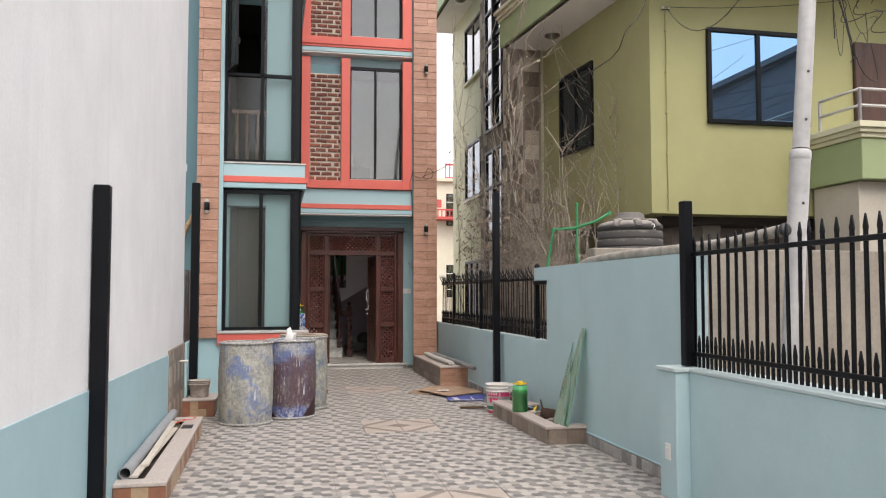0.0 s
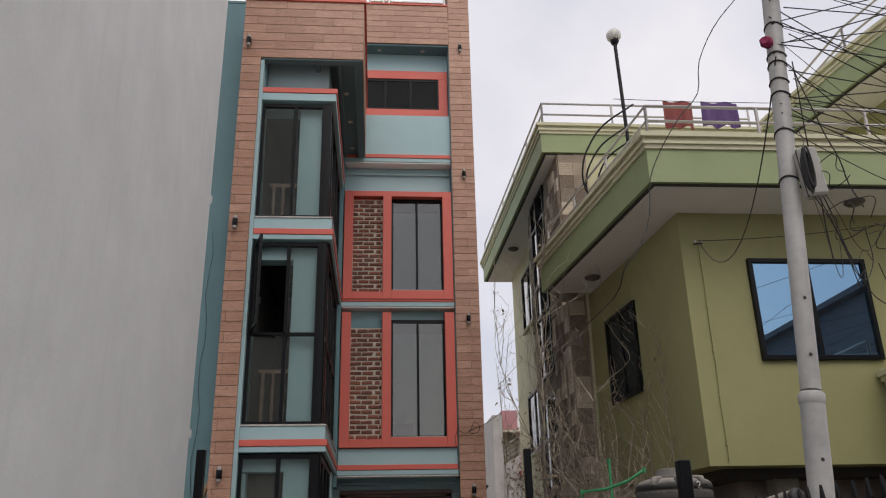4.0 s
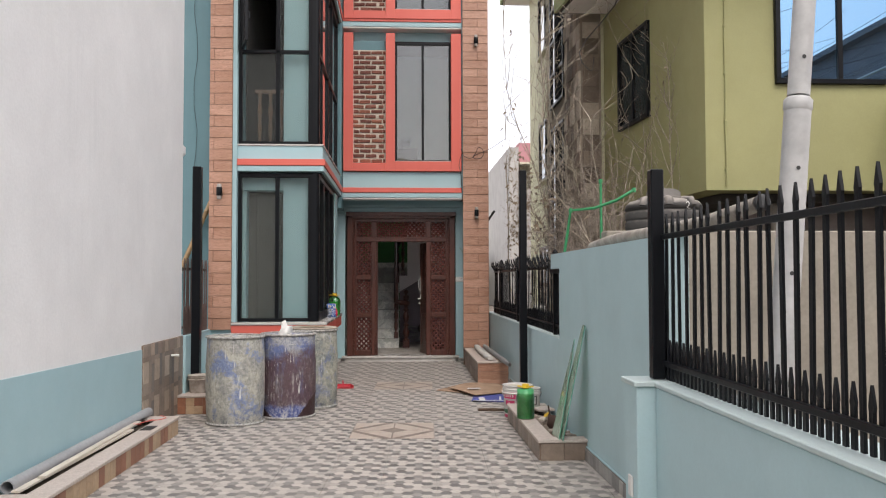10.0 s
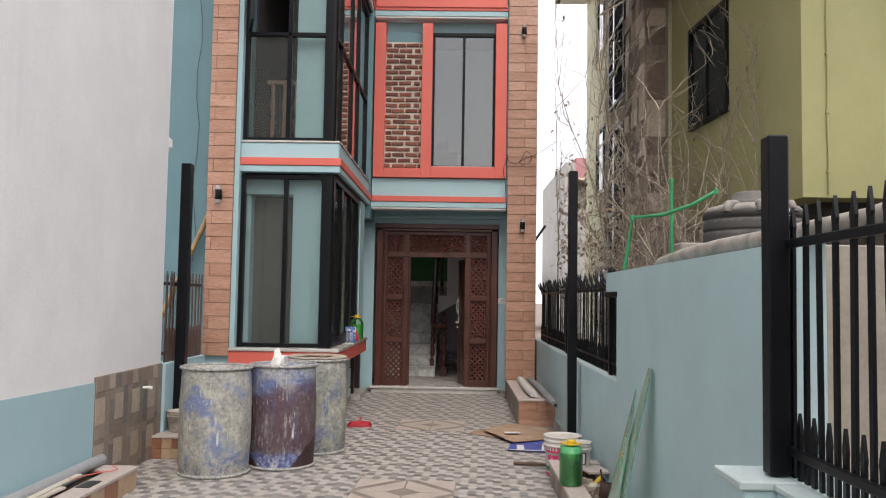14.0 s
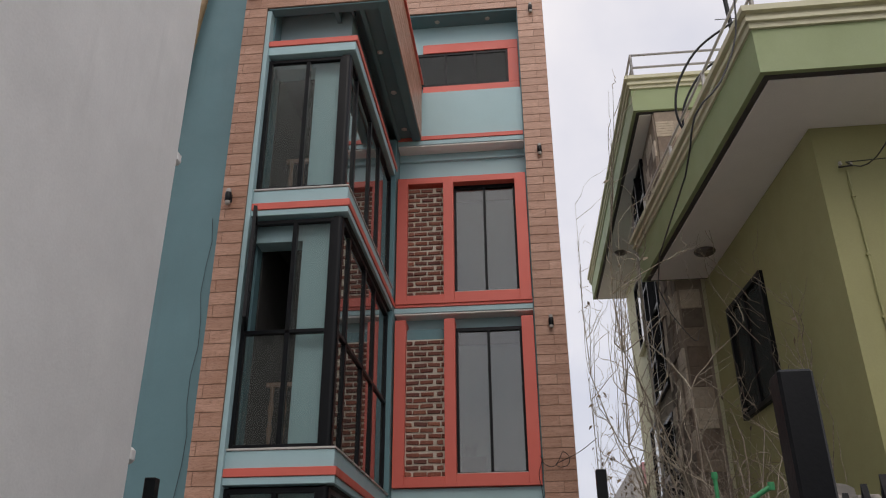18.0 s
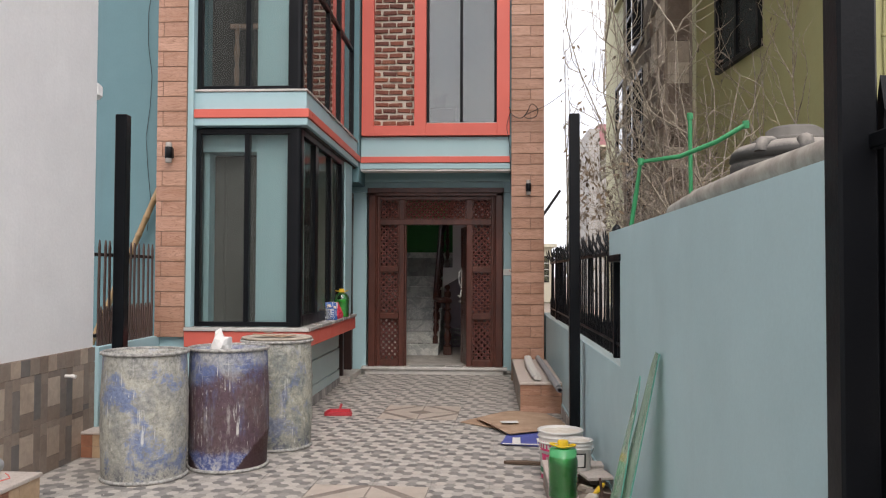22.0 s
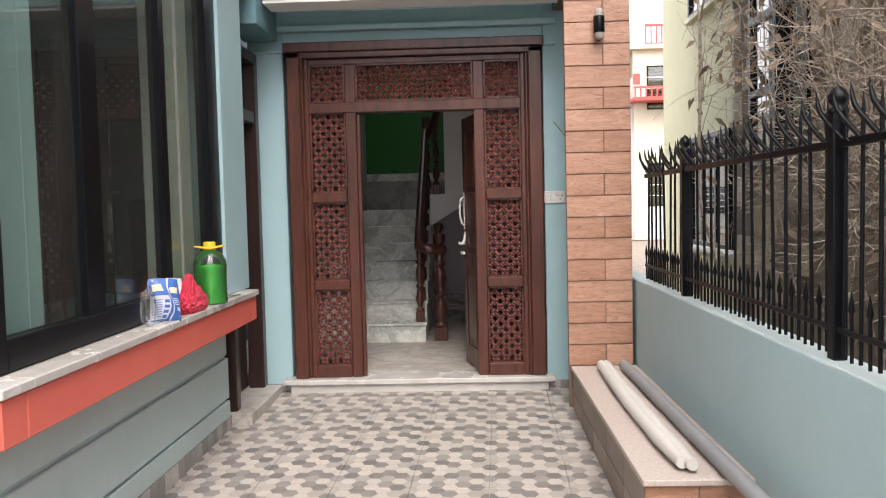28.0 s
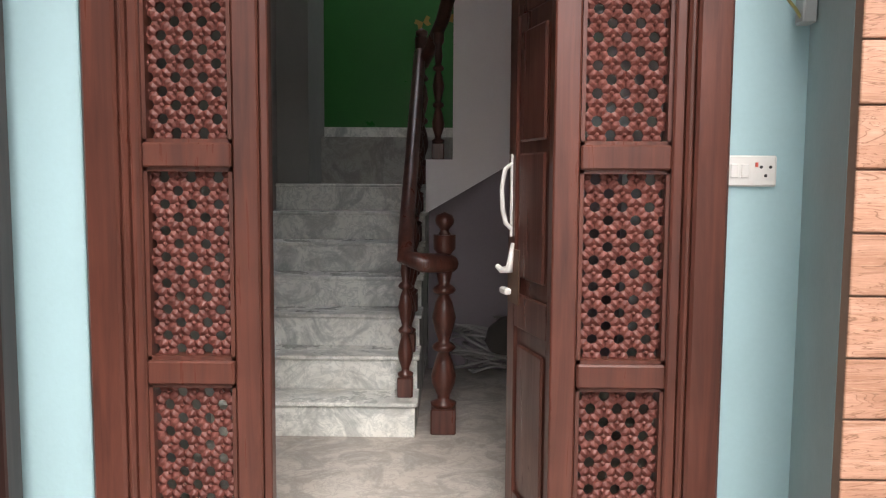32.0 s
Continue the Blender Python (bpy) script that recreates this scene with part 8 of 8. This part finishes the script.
def sapling(base, height, seed, side=6, leaves=0.1, lean=(0, 0), r0=0.018, bare=2):
    """A leafless young tree: one wavering stem, upswept side shoots and a few fine twigs."""
    rr = random.Random(seed)
    t = thing("bare_sapling", "slender leafless sapling with upswept pale twigs", "tree", "bare saplings by the fence")
    stem, twigs, leafs = bmesh.new(), bmesh.new(), bmesh.new()

    def shoot(bm, p, d, length, r, level):
        pts, q, n = [Vector(p)], Vector(p), 9 if level == 0 else 6
        for i in range(n):
            d = (d + Vector((rr.gauss(0, 0.10 + 0.12 * level), rr.gauss(0, 0.10 + 0.12 * level), 0.09 if level else rr.gauss(0, 0.05)))).normalized()
            q = q + d * length / n
            q.x = min(max(q.x, 3.2), 4.98)
            pts.append(q.copy())
        tube(bm, pts, [r * (1 - 0.72 * i / n) for i in range(n + 1)], 6 if level == 0 else 4, False)
        if level == 2:
            if rr.random() < leaves:
                leaf_at(leafs, q, rr)
            return
        first = bare if level == 0 else 1
        for i in range(first, n + 1):
            for _ in range(max(1, round(side * rr.uniform(0.14, 0.32))) if level == 0 else (1 if rr.random() < 0.8 else 0)):
                o = Vector((rr.gauss(0, 1), rr.gauss(0, 1), 0)).normalized()
                shoot(twigs, pts[i], (d * 0.75 + o * rr.uniform(0.6, 1.0)).normalized(), length * rr.uniform(0.12, 0.27) if level == 0 else length * rr.uniform(0.25, 0.6), max(r * 0.5, 0.0036), level + 1)

    shoot(stem, base, Vector((lean[0], lean[1], 1)).normalized(), height, r0, 0)
    part("stem", stem, bark, t)
    tagged(part("crown", twigs, bark, t, "sparse crown of fine bare twigs"), kind="stuff")
    if leafs.verts:
        tagged(part("leaves", leafs, dead_leaf, t, "brown curled dry leaves"), kind="stuff")
    else:
        leafs.free()
    return t


def tangle(centre, spread, height, n, seed, leaves=0.3, fine=False, low=1.1):
    """A thicket of dry climbers: long thin arching runners with short side twigs, thinning out upwards."""
    rr = random.Random(seed)
    t = thing("dry_climber", "tangled thicket of dry brown climber stems", "climber", "dry climbers on the house corner")
    vines, leafs = bmesh.new(), bmesh.new()
    for i in range(n):
        top = height * rr.random() ** 0.9
        rooted = i % (24 if low < 2 else 60) == 0
        q = Vector((centre[0] + rr.gauss(0, spread[0]), centre[1] + rr.gauss(0, spread[1]), -0.03 if rooted else max(rr.uniform(low, low + 0.8), top - rr.uniform(0.4, 1.4))))
        d = Vector((rr.gauss(0, 0.6), rr.gauss(0, 0.6), rr.uniform(-0.3, 0.65))).normalized() if not rooted else Vector((0, 0, 1))
        bend = Vector((rr.gauss(0, 0.16), rr.gauss(0, 0.16), rr.gauss(-0.05, 0.16)))
        step = rr.uniform(0.22, 0.34) if rooted else rr.uniform(0.05, 0.13)
        r = (rr.uniform(0.006, 0.013) if rooted else rr.uniform(0.0019, 0.0036) if fine else rr.uniform(0.0023, 0.0048))
        pts = [q.copy()]
        for k_ in range(11):
            d = (d + bend + Vector((rr.gauss(0, 0.17), rr.gauss(0, 0.17), rr.gauss(0, 0.15)))).normalized()
            if rooted:
                d = (d + Vector((0, 0, 1.2))).normalized()
            q = q + d * step
            q.x, q.z = min(max(q.x, 3.25), 4.70), max(q.z, 0.0 if rooted else low - 0.1)
            pts.append(q.copy())
            if rr.random() < leaves * 0.12:
                leaf_at(leafs, q, rr, 0.020, 0.045)
            if k_ > 1 and rr.random() < 0.22:
                e = (d + Vector((rr.gauss(0, 0.8), rr.gauss(0, 0.8), rr.gauss(0.2, 0.6)))).normalized()
                e2 = (e + Vector((rr.gauss(0, 0.3), rr.gauss(0, 0.3), 0.3))).normalized()
                a = rr.uniform(0.05, 0.16)
                tube(vines, [q, q + e * a, q + e * a + e2 * a], [0.0028, 0.0022, 0.001], 3, False)
        tube(vines, pts, [r * (1 - 0.65 * j_ / 11) for j_ in range(12)], 4, False)
    tagged(part("vines", vines, vine_bark, t), kind="stuff")
    tagged(part("leaves", leafs, dead_leaf, t, "brown curled dry leaves"), kind="stuff")
    return t


vine_bark = mottled("brown_vine_bark", (0.16, 0.132, 0.11), (0.46, 0.39, 0.325), 22.0, 0.9, 0.5)
tangle((4.45, 14.3), (0.14, 0.75), 4.4, 270, 1, 0.25)
tangle((4.50, 13.2), (0.14, 0.6), 4.2, 240, 2, 0.3, True)
tangle((4.15, 12.6), (0.26, 0.6), 3.5, 190, 8, 0.2)
tangle((4.15, 11.6), (0.28, 0.6), 3.0, 140, 3)
tangle((4.35, 12.4), (0.26, 0.9), 3.6, 190, 6, 0.4, True)
tangle((4.1, 10.7), (0.3, 0.5), 2.6, 100, 7, 0.3, True)
tangle((3.95, 13.3), (0.22, 0.4), 3.7, 130, 4, 0.9, True, 1.4)
tangle((3.45, 13.2), (0.14, 0.4), 3.9, 50, 5, 5.0, True, 2.0)
for i, (x, y, h, n, dry, lx) in enumerate(((4.62, 10.75, 4.4, 10, 0.05, 0.0), (4.45, 11.9, 5.2, 10, 0.1, 0.0), (4.55, 12.5, 5.8, 9, 0.1, -0.02), (4.40, 13.6, 6.2, 9, 0.2, -0.04), (4.66, 11.3, 4.6, 10, 0.05, 0.02),
                                           (4.3, 13.0, 5.9, 9, 0.15, -0.02), (3.50, 13.9, 4.6, 6, 0.9, -0.06), (4.2, 10.3, 3.4, 6, 0.1, 0.02), (4.25, 14.2, 6.3, 9, 0.2, -0.03))):
    sapling((x, y, 0.0), h, 31 + i, n, dry, (lx, 0.0), 0.014, bare=4 if dry > 0.5 else 3)

# ---------- the setback teal wall and bamboo on the left ----------
setting("wall_teal", boxes((-3.2, -1.0, 12.0, 12.3, 0.0, 10.38), (-3.2, -1.03, 11.99, 12.31, 10.38, 10.42)), teal, "teal painted setback wall with stains", "wall")
bamboo = wood("bamboo", (0.30, 0.19, 0.09), (0.42, 0.29, 0.15), 0.6, (1, 1, 0.2))


def bamboo_pole(p, q, r):
    t = thing("bamboo_pole", "weathered bamboo pole leaning on the teal wall", "pole", "bamboo poles")
    p, q = Vector(p), Vector(q)
    n = 14
    bm = bmesh.new()
    pts, rs = [], []
    for i in range(n):
        for f, k_ in ((0.04, 1.0), (0.5, 0.95), (0.94, 1.0), (0.98, 1.16)):
            pts.append(p.lerp(q, (i + f) / n))
            rs.append(r * k_)
    tube(bm, pts, rs, 10)
    part("culm", bm, bamboo, t)
    tie = p.lerp(q, 0.62)
    for k_ in range(5):
        part("tie", tube(bmesh.new(), [tie + Vector((r * 1.2 * math.cos(a), r * 1.2 * math.sin(a), 0.012 * k_)) for a in [j * math.pi / 5 for j in range(11)]], 0.005, 5), dark_dot, t)


bamboo_pole((-2.20, 11.86, 0.0), (-1.10, 11.92, 2.62), 0.032)
bamboo_pole((-2.55, 11.9, 3.0), (-1.68, 11.9, 11.3), 0.05)
solid("loose_wire", tube(bmesh.new(), [(-1.36 + 0.03 * math.sin(i * 1.7), 11.985, 6.2 - 0.33 * i) for i in range(14)], 0.003, 5), black_cable, "thin loose wire hanging down the teal wall", "cable")
solid("scaffold_stub", bar(bmesh.new(), (2.90, 19.0, 2.05), (3.585, 19.0, 3.054), 0.05, 0.05), dark_dot, "dark timber stub sticking out beside the pilaster", "timber")
solid("wall_wire", tube(bmesh.new(), eased([(2.50, 14.64, 3.74), (2.55, 14.60, 3.62), (2.66, 14.58, 3.58), (2.74, 14.58, 3.66), (2.80, 14.57, 3.77), (2.88, 14.56, 3.70), (2.86, 14.56, 3.60), (2.76, 14.57, 3.57), (2.72, 14.58, 3.62), (3.0, 14.5, 3.74), (3.25, 14.4, 3.9)]), 0.005, 5), black_cable, "loose looped wire across the pilaster", "cable")
solid("wall_wire", tube(bmesh.new(), eased([(2.53, 14.68, 3.72), (2.47, 14.70, 3.5), (2.50, 14.69, 3.3), (2.515, 14.70, 3.06), (2.52, 14.68, 2.9)]), 0.005, 5), black_cable, "thin wire hanging at the pilaster corner", "cable")

# ---------- distance ----------
pink = paint("pink_paint", (0.46, 0.22, 0.24), 0.7, 0.1)
pale_house = paint("pale_house", (0.62, 0.58, 0.46), 0.8, 0.1)
grey_house = paint("grey_house", (0.42, 0.41, 0.39), 0.85, 0.2, stain=0.5)
red_rail = paint("red_paint", (0.50, 0.08, 0.07), 0.6, 0.1)


def far_house(x0, x1, y0, y1, h, mat, floors, label):
    t = thing("far_house", label, "house", "houses in the distance")
    part("wall", boxes((x0, x1, y0, y1, 0, h)), mat, t)
    part("roof", boxes((x0 - 0.25, x1 + 0.25, y0 - 0.25, y1 + 0.25, h - 0.12, h + 0.04)), mat, t)
    fh = h / floors
    for f in range(floors):
        z = f * fh
        for x in np.arange(x0 + 0.5, x1 - 0.9, 1.7):
            w = part("window", boxes((x, x + 0.95, y0 - 0.03, y0 + 0.05, z + 0.35 * fh, z + 0.80 * fh)), black_metal, t)
            part("pane", boxes((x + 0.06, x + 0.89, y0 - 0.036, y0 - 0.031, z + 0.35 * fh + 0.05, z + 0.8 * fh - 0.05)), glass_grey, w)
            for g in range(1, 4):
                part("grille_bar", boxes((x, x + 0.95, y0 - 0.05, y0 - 0.038, z + (0.35 + 0.11 * g) * fh - 0.015, z + (0.35 + 0.11 * g) * fh + 0.015)), white_plastic, w)
    return t


far = far_house(8.1, 16.0, 40.0, 50.0, 7.26, pale_house, 2, "pale yellow house with a red balcony and a pink roof room")
part("roof_room", boxes((7.35, 8.13, 40.7, 44.0, 7.33, 8.33)), pink, far, "pink painted roof room")
part("roof_slab", boxes((7.22, 8.18, 40.4, 45.0, 7.23, 7.33)), pale_house, far)
part("side_wall", boxes((7.51, 8.09, 41.4, 50.0, 0, 7.23)), pale_house, far)
part("side_wall", boxes((6.79, 7.26, 40.1, 50.0, 0, 8.01)), grey_house, far, "weathered grey party wall")
bm = bmesh.new()
prism(bm, [(7.26, 0.0), (8.09, 0.0), (8.09, 6.13), (7.26, 5.63)], 0.0, 0.2)
o = part("stair_parapet", bm, grey_house, far, "grey plastered parapet with a sloping top")
o.matrix_basis = pose(0, 40.2, 0, 90)
for k_ in range(4):
    part("stair_rail", tube(bmesh.new(), [(7.29, 40.35, 5.86 + 0.22 * k_), (8.09, 40.35, 6.35 + 0.22 * k_)], 0.016, 5), white_plastic, far)
part("balcony_slab", boxes((7.95, 12.5, 39.1, 40.0, 5.15, 5.28)), red_rail, far)
part("balcony_panel", boxes((7.95, 8.18, 39.15, 39.26, 5.74, 6.13)), red_rail, far, "red painted balcony panel")
part("rail", boxes((7.95, 12.5, 39.15, 39.23, 5.6, 5.67)), red_rail, far)
for k_ in range(16):
    part("baluster", boxes((7.98 + k_ * 0.20, 7.98 + 0.05 + k_ * 0.20, 39.16, 39.22, 5.28, 5.6)), red_rail, far)
solid("hung_cloth", boxes((8.05, 8.47, 39.9, 39.925, 7.37, 8.06)), white_plastic, "white cloth hung out on the far roof", "cloth")
part("rail", boxes((8.53, 12.5, 39.94, 40.0, 7.98, 8.08)), red_rail, far)
part("rail", boxes((8.53, 12.5, 39.94, 40.0, 7.32, 7.39)), red_rail, far)
for k_ in range(14):
    part("baluster", boxes((8.55 + k_ * 0.20, 8.55 + 0.05 + k_ * 0.20, 39.945, 39.995, 7.39, 7.98)), red_rail, far)
solid("roof_line", tube(bmesh.new(), [(7.99, 39.91, 8.09), (8.53, 39.91, 8.09)], 0.012, 5), white_plastic, "washing line on the far roof", "cable")
for x in (8.01, 8.5):
    solid("line_post", boxes((x - 0.03, x + 0.03, 39.926, 39.95, 7.25, 8.14)), white_plastic, "thin post of the far washing line", "post", "washing line posts")
far_house(4.0, 5.6, 46.0, 52.0, 3.0, pale_house, 1, "low pale house with a roof tank in the distance")
ft = thing("far_tank", "small dark roof tank in the distance", "tank", m=pose(4.75, 47, 3.0))
bm = bmesh.new()
lathe(bm, [(0.4, 0.0), (0.42, 0.5), (0.36, 0.75), (0.1, 0.85)], 16, (0, 0, 0.45))
part("body", bm, tank_black, ft)
for dx in (-0.3, 0.3):
    part("leg", boxes((dx - 0.04, dx + 0.04, -0.04, 0.04, 0, 0.46)), concrete, ft)
far_house(-14.0, -2.2, 44.0, 50.0, 5.0, grey_house, 2, "grey house behind the plot")
# street side behind the walk, seen in the panes only
far_house(-9.0, 1.5, -26.0, -18.0, 8.5, pale_house, 3, "plain house across the lane")
far_house(14.0, 26.0, -30.0, 2.0, 8.1, paint("slate_house", (0.16, 0.17, 0.19), 0.8, 0.1), 3, "tall dark house beside the lane")
far_house(3.0, 14.0, -27.0, -18.0, 6.0, grey_house, 2, "low grey house across the lane")
